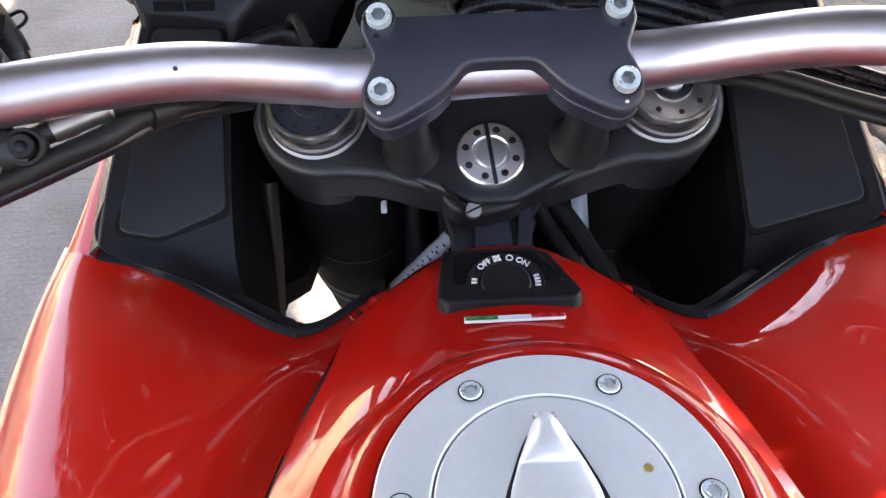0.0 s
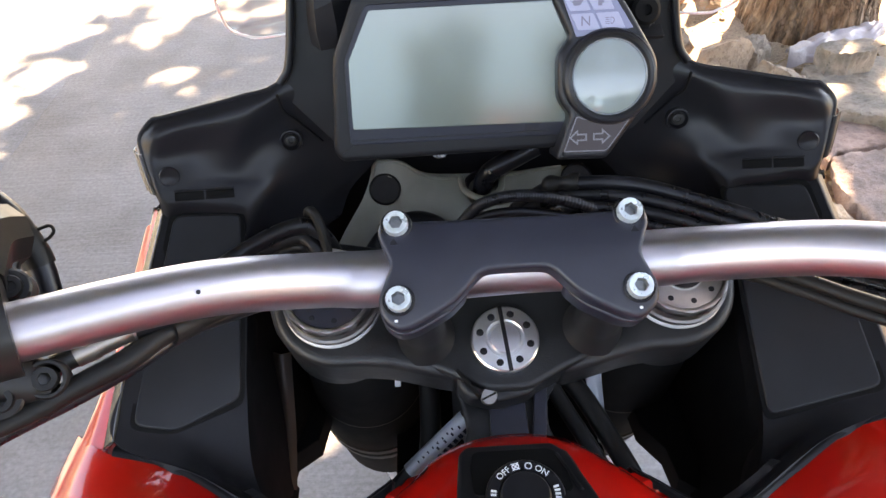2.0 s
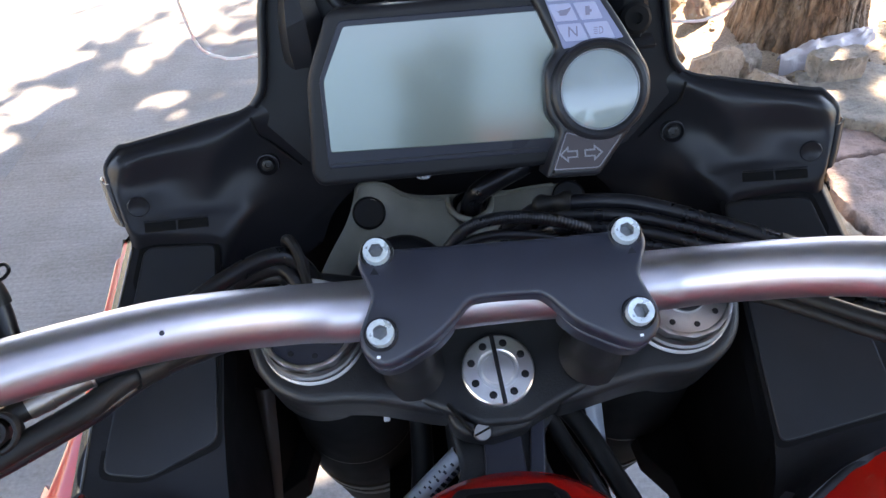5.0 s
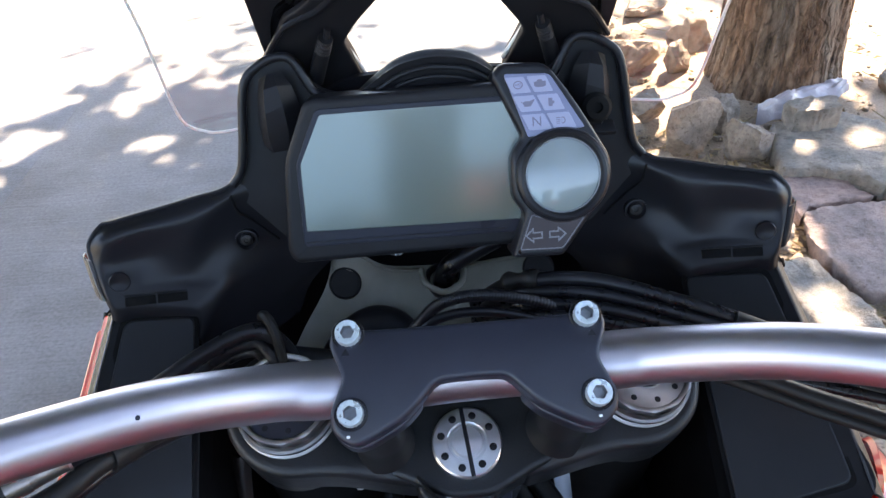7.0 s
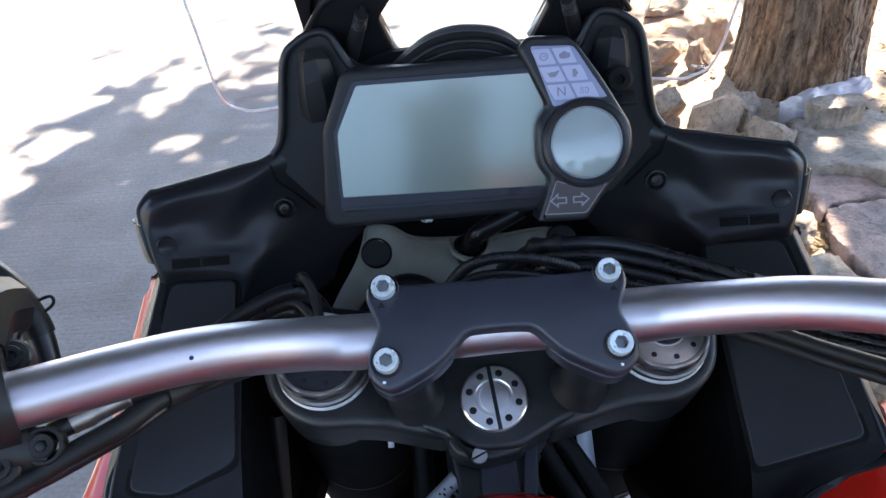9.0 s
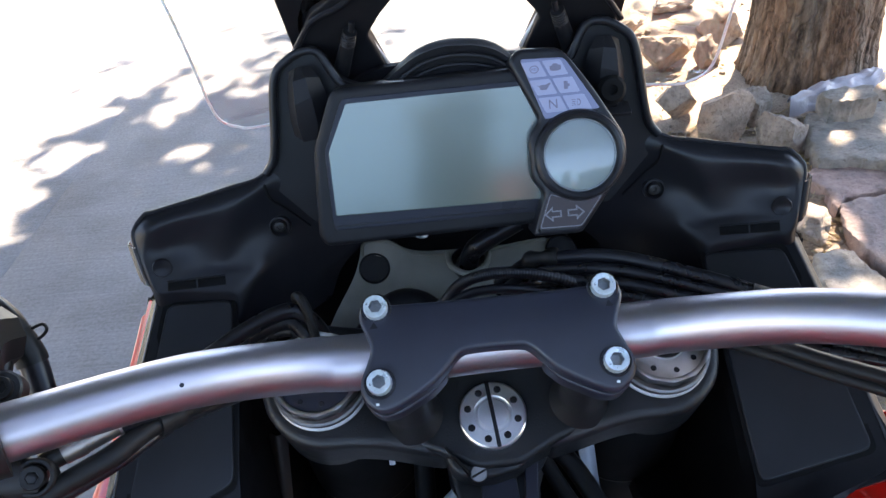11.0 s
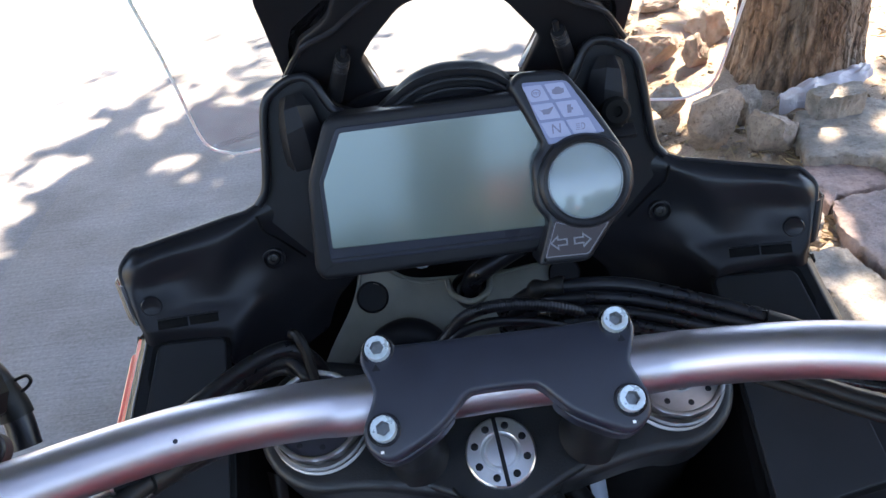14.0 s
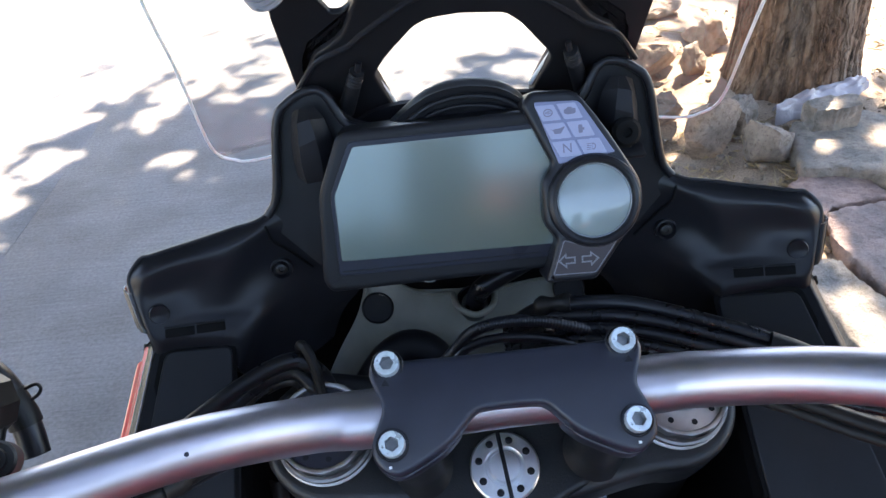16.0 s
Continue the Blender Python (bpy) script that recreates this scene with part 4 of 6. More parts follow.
        part("slot_sill", sided(box((0.0172, 0.0012, 0.0030), slot @ pose(0, -0.0034 if slot[1][1] < 0 else 0.0034, 0.0), 0.0004), s), PLASTIC, skin)
    turn = [[(x + a, y + b, z + c) for x, y, z in SKIN[0][2:5]] for a, b, c in ((-0.0006, -0.0006, 0.0002), (0.0022, 0.0000, 0.0010), (0.0046, 0.0028, 0.0014), (0.0054, 0.0085, 0.0010))]
    part("rounded_edge", sided(net(turn, 4, 7, 0.001), s), RIM if s < 0 else PLASTIC, skin, "polished rounded edge of the cockpit fairing")
    rim_line = SKIN[0][4:] + [c[-1] for c in SKIN[1:7]]
    part("edge_lip", sided(tube([(x, y + 0.0006, z + 0.0004) for x, y, z in rim_line], 0.0013, 10, 8), s), PLASTIC_GLOSS, skin)
    part("seam_line", sided(tube([(0.1262, 0.1468, 1.1370), (0.1240, 0.1462, 1.1260), (0.1175, 0.1480, 1.1180), (0.1090, 0.1508, 1.1060), (0.1040, 0.1510, 1.1000)], 0.0008, 8, 8), s), VOID, skin, "thin seam between two mouldings")
    screw = axes_at((0.1225, 0.1445, 1.1055), (-0.1, -0.93, 0.25))
    part("screw_cup", sided(lathe([(0.0072, -0.004), (0.0068, 0.0002), (0.0062, 0.0003), (0.0050, -0.0015), (0.0046, -0.003)], screw, 28), s), PLASTIC_GLOSS, skin)
    part("skin_screw", sided(lathe([(0.0036, -0.002), (0.0034, -0.0004), (0.0026, 0.0), (0.0017, 0.0), (0.0014, -0.0008), (0, -0.0008)], screw, 24), s), RESERVOIR, skin, "black cross-head screw")
    dimple = axes_at((0.1916, 0.1114, 1.1053), (-0.30, -0.90, 0.32))
    part("dimple", sided(lathe([(0.0060, -0.0010), (0.0055, -0.0002), (0.0049, -0.0003), (0.0042, -0.0007), (0.0, -0.0008)], dimple, 26), s), PLASTIC_GLOSS, skin, "round moulded dimple")
    # column beside the instrument, ending in a rounded horn
    HM = axes_at((0, 0.155, 1.18), (0, -0.97, 0.22))

    def hp(x, z):
        return (x, (z - 1.18) / 0.978)
    outl = [hp(0.1280, 1.1395), (hp(0.1205, 1.149)), hp(0.1165, 1.165), hp(0.1105, 1.200), hp(0.101, 1.212), hp(0.088, 1.217), hp(0.0765, 1.214), hp(0.067, 1.196), hp(0.052, 1.191), hp(0.050, 1.10), hp(0.094, 1.1010)]
    outl = fillet(outl, [0.004, 0.008, 0.012, 0.010, 0.010, 0.010, 0.008, 0.006, 0.004, 0.002, 0.002], 4)
    horn = part("cockpit_horn", sided(plate(inset(outl, 0.0015), 0.008, HM @ Matrix.Translation((0, 0, -0.0060))), s), PLASTIC, bike, "black rounded upright beside the display")
    lip = [(0.1235, 1.1437), (0.1178, 1.1515), (0.1143, 1.1653), (0.1084, 1.1990), (0.0996, 1.2094), (0.0880, 1.2143), (0.0786, 1.2116), (0.0697, 1.1950), (0.062, 1.1908)]
    part("horn_lip", sided(tube([HM @ Vector(hp(x, z) + (-0.0022,)) for x, z in lip], 0.0026, 12, 8), s), PLASTIC_GLOSS, horn, "rolled rim of the upright")
    boss = [[(0.0845, 0.1580, 1.2070), (0.0890, 0.1570, 1.2072), (0.0935, 0.1580, 1.2065), (0.0985, 0.1610, 1.2030)],
            [(0.0800, 0.1560, 1.2000), (0.0870, 0.1490, 1.2035), (0.0945, 0.1480, 1.2020), (0.1000, 0.1590, 1.1960)],
            [(0.0775, 0.1550, 1.1900), (0.0850, 0.1445, 1.1930), (0.0950, 0.1425, 1.1900), (0.1015, 0.1570, 1.1880)],
            [(0.0765, 0.1530, 1.1780), (0.0840, 0.1430, 1.1790), (0.0955, 0.1415, 1.1770), (0.1020, 0.1550, 1.1760)],
            [(0.0780, 0.1520, 1.1660), (0.0850, 0.1445, 1.1660), (0.0950, 0.1440, 1.1650), (0.1015, 0.1540, 1.1650)]]
    part("horn_boss", sided(net(boss, 1, 1, 0.003), s), PLASTIC, horn, "angular boss inside the upright", angle=18)
    if s > 0:
        part("rubber_stop", sided(lathe([(0.0085, -0.004), (0.0085, 0.003), (0.0065, 0.005), (0.003, 0.005), (0.0028, 0.002), (0, 0.002)], axes_at((0.0905, 0.1415, 1.1800), (0, -0.9, 0.35)), 26), s), VOID, horn, "black rubber stop")
        part("stop_bracket", sided(box((0.034, 0.010, 0.003), axes_at((0.0860, 0.1430, 1.1660), (0, -0.3, 0.95)), 0.0008), s), PLASTIC, horn)
    # inner wall of the cockpit going down past the fork
    wide = 0.014 if s < 0 else 0.0
    wall = [[(x + 0.004, y, z - 0.002) for x, y, z in PAN_IN],
            [(0.155, 0.140, 0.98), (0.152, 0.080, 0.96), (0.150, 0.030, 0.94), (0.145, 0.000, 0.93), (0.125, -0.035, 0.935), (0.098, -0.046, 0.945)],
            [(0.150, 0.190, 0.86), (0.125, 0.120, 0.862), (0.128 + wide, 0.080, 0.870), (0.132 + wide, 0.040, 0.880), (0.122 + wide, -0.010, 0.90), (0.100 + 0.5 * wide, -0.020, 0.905)]]
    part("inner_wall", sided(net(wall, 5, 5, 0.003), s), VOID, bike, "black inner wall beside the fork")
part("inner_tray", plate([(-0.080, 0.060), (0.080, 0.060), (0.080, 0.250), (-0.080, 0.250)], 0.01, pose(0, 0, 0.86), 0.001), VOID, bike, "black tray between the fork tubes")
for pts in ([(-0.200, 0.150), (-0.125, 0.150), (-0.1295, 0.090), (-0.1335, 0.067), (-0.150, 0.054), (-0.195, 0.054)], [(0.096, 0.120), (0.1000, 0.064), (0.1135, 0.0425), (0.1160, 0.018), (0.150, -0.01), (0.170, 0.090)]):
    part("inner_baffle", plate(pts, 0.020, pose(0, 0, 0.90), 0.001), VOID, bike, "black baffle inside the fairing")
part("wall_strip", net([[(-0.1585, 0.092, 0.968), (-0.152, 0.088, 0.970), (-0.1450, 0.091, 0.968)], [(-0.1570, 0.058, 0.917), (-0.1515, 0.054, 0.918), (-0.1460, 0.057, 0.917)], [(-0.1610, 0.034, 0.876), (-0.155, 0.030, 0.877), (-0.1495, 0.033, 0.876)]], 4, 4, 0.002), BROWN, bike, "narrow brown-black strip inside the fairing")
part("nose_wall", net([[(-0.175, 0.142, 1.100), (-0.06, 0.200, 1.10), (0.05, 0.200, 1.10), (0.165, 0.142, 1.100)], [(-0.205, 0.165, 0.95), (-0.06, 0.235, 0.95), (0.05, 0.235, 0.95), (0.195, 0.165, 0.95)],
                       [(-0.205, 0.18, 0.85), (-0.06, 0.25, 0.85), (0.05, 0.25, 0.85), (0.195, 0.18, 0.85)]], 5, 6, 0.004), PLASTIC, bike, "black wall inside the nose fairing")

# outer nose of the fairing, red, in front of the cockpit
for s in (-1, 1):
    nose = [[(0.2005, 0.108, 1.080), (0.203, 0.119, 1.098), (0.2060, 0.128, 1.115), (0.196, 0.139, 1.122), (0.154, 0.155, 1.126), (0.120, 0.163, 1.132), (0.060, 0.186, 1.150), (0, 0.192, 1.150)],
            [(0.2145, 0.110, 1.050), (0.216, 0.135, 1.060), (0.216, 0.155, 1.072), (0.206, 0.185, 1.066), (0.165, 0.235, 1.066), (0.125, 0.265, 1.072), (0.06, 0.29, 1.105), (0, 0.295, 1.105)],
            [(0.243, 0.080, 0.960), (0.240, 0.130, 0.950), (0.232, 0.190, 0.945), (0.215, 0.250, 0.945), (0.165, 0.315, 0.950), (0.115, 0.35, 0.955), (0.055, 0.375, 0.96), (0, 0.38, 0.96)]]
    part("nose_fairing", sided(net(nose, 5, 5, 0.004), s), RED, bike, "glossy red nose fairing")
    flank = [[(0.2078, 0.106, 1.0775), (0.2148, 0.060, 1.0515), (0.2218, 0.018, 1.0275), (0.2250, -0.014, 1.0090)], [(0.2215, 0.108, 1.056), (0.2285, 0.060, 1.032), (0.2345, 0.030, 1.013), (0.236, 0.006, 1.002)], [(0.243, 0.080, 0.960), (0.248, 0.072, 0.965), (0.255, 0.066, 0.968), (0.262, 0.060, 0.970)]]
    if s > 0:
        flank[0] = [(x - 0.0035, y, z) for x, y, z in flank[0]]
        flank[1] = [(x - 0.0095, y, z - 0.004) for x, y, z in flank[1]]
    part("side_skin", sided(net(flank, 5, 5, 0.003), s), RED, bike, "glossy red outer skin of the fairing")

# ---- instrument ----
LM = axes_at((0, 0.127, 1.159), (0, -0.955, 0.298))
PM = axes_at((0, 0.108, 1.153), (0, -0.90, 0.44))


def lz(x, z):
    return (x, (z - 1.159) / 0.955)


def pz(x, z):
    return (x, (z - 1.153) / 0.90)


meter = part("instrument_housing", plate(fillet([lz(-0.0965, 1.1160), lz(-0.0920, 1.166), lz(-0.0770, 1.1990), lz(0.045, 1.2005), lz(0.060, 1.1115), lz(-0.0925, 1.1095)], [0.006, 0.006, 0.006, 0.002, 0.002, 0.006], 4),
                                          0.026, LM @ Matrix.Translation((0, 0, 0.004)), 0.0035, 3), PLASTIC, bike, "black housing of the digital instrument")
part("dark_border", plate(fillet([lz(-0.0862, 1.1195), lz(-0.0850, 1.1655), lz(-0.0712, 1.1935), lz(0.040, 1.1935), lz(0.048, 1.119)], 0.003, 4), 0.002, LM @ Matrix.Translation((0, 0, 0.0046)), 0.0004), LCD_DARK, meter, "dark border round the display")
part("display", plate(fillet([lz(-0.0838, 1.1280), lz(-0.0828, 1.1650), lz(-0.0692, 1.1908), lz(0.040, 1.1908), lz(0.045, 1.1262)], 0.0015, 3), 0.002, LM @ Matrix.Translation((0, 0, 0.0050)), 0.0002), LCD, meter, "blank grey-green display glass")
part("bezel_line", box((0.115, 0.0006, 0.0005), LM @ pose(-0.027, lz(0, 1.1218)[1], 0.0049)), PLASTIC_GLOSS, meter)
pod = part("warning_pod", plate(fillet([pz(0.0245, 1.206), pz(0.0300, 1.2125), pz(0.0550, 1.2115), pz(0.0700, 1.1930), pz(0.0885, 1.1640), pz(0.0890, 1.150), pz(0.0780, 1.1370), pz(0.0600, 1.1155), pz(0.0310, 1.1160), pz(0.0400, 1.1380), pz(0.0330, 1.146), pz(0.0330, 1.168), pz(0.0400, 1.176)],
                                       [0.003, 0.004, 0.006, 0.012, 0.006, 0.006, 0.004, 0.003, 0.003, 0.004, 0.008, 0.008, 0.003], 4), 0.030, PM, 0.003, 3), PLASTIC_GLOSS, bike, "black pod with warning lights and round gauge")
part("icon_face", plate(fillet([(0.0315, 0.0600), (0.0562, 0.0588), (0.0745, 0.0290), (0.0665, 0.0280), (0.0560, 0.0270), (0.0432, 0.0255)], [0.002, 0.003, 0.001, 0.001, 0.001, 0.001], 3), 0.002, PM @ Matrix.Translation((0, 0, 0.0006)), 0.0003), ICON_FACE, pod, "pale violet warning light window")


def cell(c, r):
    """Corners of one warning light in two slanting columns and three rows."""
    x, y = 0.0390 + 0.0119 * c + 0.0046 * r + 0.0009 * c * r, 0.0536 - 0.0101 * r
    w, h, k = 0.0051 + 0.0005 * r, 0.0043, 0.46
    return [(x - w - k * h, y + h), (x + w - k * h, y + h), (x + w + k * h, y - h), (x - w + k * h, y - h)]


for r in range(3):
    for c in range(2):
        q = cell(c, r)
        part("warning_light", plate(fillet(q, 0.0008, 2), 0.001, PM @ Matrix.Translation((0, 0, 0.0012)), 0.0001), ICON_CELL, pod, "pale warning light")
        cx, cy = sum(p[0] for p in q) / 4, sum(p[1] for p in q) / 4
        M3 = PM @ pose(cx, cy, 0.0014)
        circ = [(math.cos(a), math.sin(a)) for a in np.linspace(0, 2 * math.pi, 20, endpoint=False)]
        if (r, c) == (0, 0):
            part("symbol", frame_plate([(0.0026 * x, 0.0022 * y) for x, y in circ], [(0.0021 * x, 0.0017 * y) for x, y in circ], 0.0002, M3), ICON_DARK, pod)
            lettering("ABS", 0.0022, M3, ICON_DARK, pod, 0.0001)
        elif (r, c) == (0, 1):
            part("symbol", plate(fillet([(-0.0032, -0.001), (-0.0032, 0.001), (-0.0018, 0.0012), (-0.0014, 0.0022), (0.001, 0.0022), (0.0014, 0.0014), (0.0032, 0.0012), (0.0032, -0.0012), (0.0014, -0.0018), (-0.0018, -0.0018)], 0.0003, 2), 0.0002, M3), ICON_DARK, pod)
        elif (r, c) == (1, 0):
            part("symbol", plate(fillet([(-0.0040, 0.0014), (-0.0024, 0.0006), (-0.0016, 0.0012), (0.0010, 0.0012), (0.0038, 0.0022), (0.0040, 0.0016), (0.0016, -0.0016), (-0.0018, -0.0016), (-0.0022, -0.0002)], 0.0002, 2), 0.0002, M3), ICON_DARK, pod)
        elif (r, c) == (1, 1):
            part("symbol", plate([(-0.0014, -0.0022), (-0.0014, 0.0022), (0.0008, 0.0022), (0.0008, 0.0006), (0.0018, 0.0006), (0.0018, -0.0008), (0.0008, -0.0008), (0.0008, -0.0022)], 0.0002, M3), ICON_DARK, pod)
        elif (r, c) == (2, 0):
            lettering("N", 0.0075, M3, ICON_DARK, pod, 0.0001)
        else:
            part("symbol", frame_plate([(0.0004 + 0.0016 * max(x, -0.35), 0.0019 * y) for x, y in circ], [(0.0004 + 0.0011 * max(x, -0.3), 0.0014 * y) for x, y in circ], 0.0002, M3), ICON_DARK, pod)
            for k in range(4):
                part("symbol_bar", box((0.0022, 0.0004, 0.0002), M3 @ pose(-0.0019, 0.0015 - 0.001 * k, -0.0001)), ICON_DARK, pod)
DM = PM @ pose(0.0611, 0.0037, 0)
part("gauge_ring", lathe([(0.0262, -0.012), (0.0260, 0.0025), (0.0252, 0.0045), (0.0236, 0.0054), (0.0220, 0.0048), (0.0209, 0.0030), (0.0207, 0.0018)], DM, 72), PLASTIC_GLOSS, pod, "thick black gauge ring")
part("gauge_trim", lathe([(0.0208, 0.0024), (0.0206, 0.0028), (0.0203, 0.0027), (0.0202, 0.0018)], DM, 72), STICKER, pod, "thin bright ring")
part("gauge_glass", lathe([(0.0203, 0.0016), (0.0198, 0.0022), (0.0150, 0.0031), (0.0080, 0.0038), (0, 0.0041)], DM, 72), DIAL, pod, "round glossy gauge glass")
arrow_out = fillet([pz(0.0425, 1.1385), pz(0.0480, 1.1365), pz(0.0640, 1.1355), pz(0.0735, 1.1350), pz(0.0600, 1.1190), pz(0.0345, 1.1195)], 0.002, 3)
part("arrow_window", plate(arrow_out, 0.002, PM @ Matrix.Translation((0, 0, 0.0006)), 0.0004), ARROW_FACE, pod, "dark indicator window")
part("window_border", frame_plate(inset(arrow_out, 0.0006), inset(arrow_out, 0.0011), 0.0004, PM @ Matrix.Translation((0, 0, 0.0009))), ARROW_PRINT, pod, "thin pale border")
for s, cx in ((-1, 0.0440), (1, 0.0565)):
    out = [(-0.0055, 0), (-0.0005, 0.0044), (-0.0005, 0.0020), (0.0045, 0.0020), (0.0045, -0.0020), (-0.0005, -0.0020), (-0.0005, -0.0044)]
    inn = [(-0.0042, 0), (-0.0012, 0.0027), (-0.0012, 0.0012), (0.0037, 0.0012), (0.0037, -0.0012), (-0.0012, -0.0012), (-0.0012, -0.0027)]
    f = lambda line: [(-s * x, y) for x, y in line]
    part("indicator_arrow", frame_plate(f(out), f(inn), 0.0004, PM @ pose(cx, pz(0, 1.1270)[1], 0.0012)), ARROW_PRINT, pod, "outlined indicator arrow")
# hood standing up behind the display
hood = [[(-0.056, 0.150, 1.188), (-0.043, 0.152, 1.1975), (-0.030, 0.154, 1.2055), (-0.020, 0.155, 1.2093), (-0.006, 0.1555, 1.2112), (0.012, 0.155, 1.2092), (0.024, 0.153, 1.2040), (0.034, 0.150, 1.195)],
        [(-0.054, 0.160, 1.186), (-0.041, 0.164, 1.1955), (-0.029, 0.167, 1.2035), (-0.019, 0.168, 1.2073), (-0.006, 0.1685, 1.2090), (0.012, 0.168, 1.2072), (0.024, 0.166, 1.2020), (0.034, 0.160, 1.192)],
        [(-0.050, 0.180, 1.150), (-0.038, 0.185, 1.160), (-0.026, 0.188, 1.164), (-0.017, 0.190, 1.166), (-0.006, 0.190, 1.166), (0.012, 0.190, 1.165), (0.023, 0.186, 1.160), (0.033, 0.180, 1.150)]]
hood_ob = part("display_hood", net(hood, 4, 6, 0.004), PLASTIC, bike, "black hood behind the display")
for drop, back, r in ((0.0050, 0.0025, 0.0016), (0.0110, 0.0015, 0.0013)):
    part("hood_step", tube([(x * (1 - 2.5 * drop), y - back, z - drop) for x, y, z in hood[0]], r, 8, 6), PLASTIC, hood_ob)
part("hood_face", net([[(-0.054, 0.152, 1.187), (-0.030, 0.155, 1.2035), (-0.006, 0.1565, 1.209), (0.014, 0.156, 1.206), (0.033, 0.152, 1.194)], [(-0.05, 0.150, 1.15), (-0.028, 0.153, 1.15), (-0.006, 0.155, 1.15), (0.014, 0.154, 1.15), (0.033, 0.15, 1.15)]], 4, 6, 0.003), PLASTIC, hood_ob)
part("back_plate", net([[(-0.125, 0.158, 1.150), (-0.06, 0.178, 1.190), (-0.005, 0.182, 1.190), (0.05, 0.178, 1.190), (0.115, 0.158, 1.150)], [(-0.125, 0.170, 1.08), (-0.06, 0.190, 1.10), (-0.005, 0.195, 1.10), (0.05, 0.190, 1.10), (0.115, 0.170, 1.08)], [(-0.125, 0.175, 1.02), (-0.06, 0.200, 1.02), (-0.005, 0.205, 1.02), (0.05, 0.200, 1.02), (0.115, 0.175, 1.02)]], 4, 5, 0.004), PLASTIC, bike, "black plate behind the instrument")

for s in (-1, 1):
    shelf = [[(0.120, 0.171, 1.147), (0.060, 0.193, 1.158), (0, 0.199, 1.158)], [(0.127, 0.266, 1.108), (0.060, 0.291, 1.113), (0, 0.296, 1.113)]]
    part("nose_cover", sided(net(shelf, 5, 5, 0.003), s), PLASTIC, bike, "black cover over the nose under the windscreen")

# ---- grey bracket under the display ----
bracket = part("meter_bracket", net([[(-0.080, 0.174, 1.069), (-0.062, 0.173, 1.067), (-0.045, 0.171, 1.058), (-0.020, 0.170, 1.056), (0.005, 0.170, 1.056), (0.035, 0.170, 1.056), (0.066, 0.172, 1.058)],
                                     [(-0.088, 0.163, 1.048), (-0.066, 0.158, 1.044), (-0.040, 0.156, 1.042), (-0.020, 0.155, 1.041), (0.005, 0.155, 1.041), (0.035, 0.155, 1.041), (0.072, 0.160, 1.045)],
                                     [(-0.104, 0.150, 1.026), (-0.085, 0.144, 1.020), (-0.045, 0.140, 1.016), (-0.020, 0.138, 1.014), (0.005, 0.138, 1.014), (0.035, 0.140, 1.016), (0.082, 0.150, 1.026)],
                                     [(-0.118, 0.130, 1.008), (-0.098, 0.125, 0.995), (-0.050, 0.122, 0.990), (-0.020, 0.120, 0.985), (0.005, 0.120, 0.985), (0.035, 0.122, 0.990), (0.095, 0.130, 1.000)]], 5, 4, 0.004), GREY_BRACKET, bike, "dark grey metal bracket carrying the display")
for x in (-0.0735, 0.0600):
    part("bracket_hole", lathe([(0.0112, 0.0003), (0.0105, 0.0012), (0.0095, 0.0004), (0, 0.0002)], axes_at((x, 0.1625, 1.0515), (0, -0.78, 0.62)), 32), PLASTIC, bracket, "round black rubber mount")
part("bracket_recess", tube([(-0.084, 0.124, 1.014), (-0.069, 0.133, 1.030), (-0.053, 0.136, 1.0365), (-0.038, 0.133, 1.030), (-0.028, 0.124, 1.014)], 0.0120, 18, 6), PLASTIC, bracket, "dark rounded recess of the bracket")
part("bracket_rim", tube([(-0.0815, 0.167, 1.060), (-0.0790, 0.170, 1.0685), (-0.0700, 0.170, 1.0700), (-0.0600, 0.1695, 1.0675), (-0.0480, 0.1680, 1.0590), (-0.0350, 0.1670, 1.0555), (-0.0205, 0.1665, 1.0555)], 0.0013, 10, 6), GREY_BRACKET, bracket, "pale worn edge of the bracket")
part("bracket_rim", tube([(0.0085, 0.166, 1.0545), (0.0300, 0.168, 1.0570), (0.0500, 0.169, 1.0580)], 0.0013, 10, 6), GREY_BRACKET, bracket, "pale worn edge of the bracket")
part("bracket_cup", lathe([(0.0090, -0.010), (0.0118, -0.002), (0.0122, 0.004), (0.0105, 0.005), (0.0090, 0.0)], axes_at((-0.0065, 0.157, 1.0520), (0, -0.30, 0.95)), 30), PLASTIC, bracket, "black rubber cup for the lead")
part("bracket_arch", tube([(-0.0205, 0.162, 1.058), (-0.0180, 0.149, 1.0560), (-0.0065, 0.1425, 1.0535), (0.0050, 0.149, 1.0545), (0.0080, 0.162, 1.056)], 0.0022, 12, 6), GREY_BRACKET, bracket, "curved lip of the bracket")
part("connector_lead", tube([(-0.0070, 0.157, 1.048), (-0.0040, 0.154, 1.062), (0.004, 0.152, 1.072), (0.030, 0.158, 1.083)], 0.0068, 14, 8), HOSE, bike, "black lead under the display")
part("housing_screw", lathe([(0.0045, 0), (0.0042, 0.0014), (0.0018, 0.0018), (0.0014, 0.0006), (0, 0.0006)], axes_at((-0.0345, 0.120, 1.1065), (0, -0.5, -0.2)), 20), ZINC, bike)

# ---- windscreen and its carrier ----
BM = axes_at((0, 0.165, 1.223), (0, -0.83, -0.56), (1, 0, 0))


def bz(x, z):
    """Into the carrier's plane from a place's x and height."""
    d = (z - 1.223) / 0.83
    v = BM.inverted() @ Vector((x, 0.165 - 0.56 * d, z))
    return (v.x, v.y)


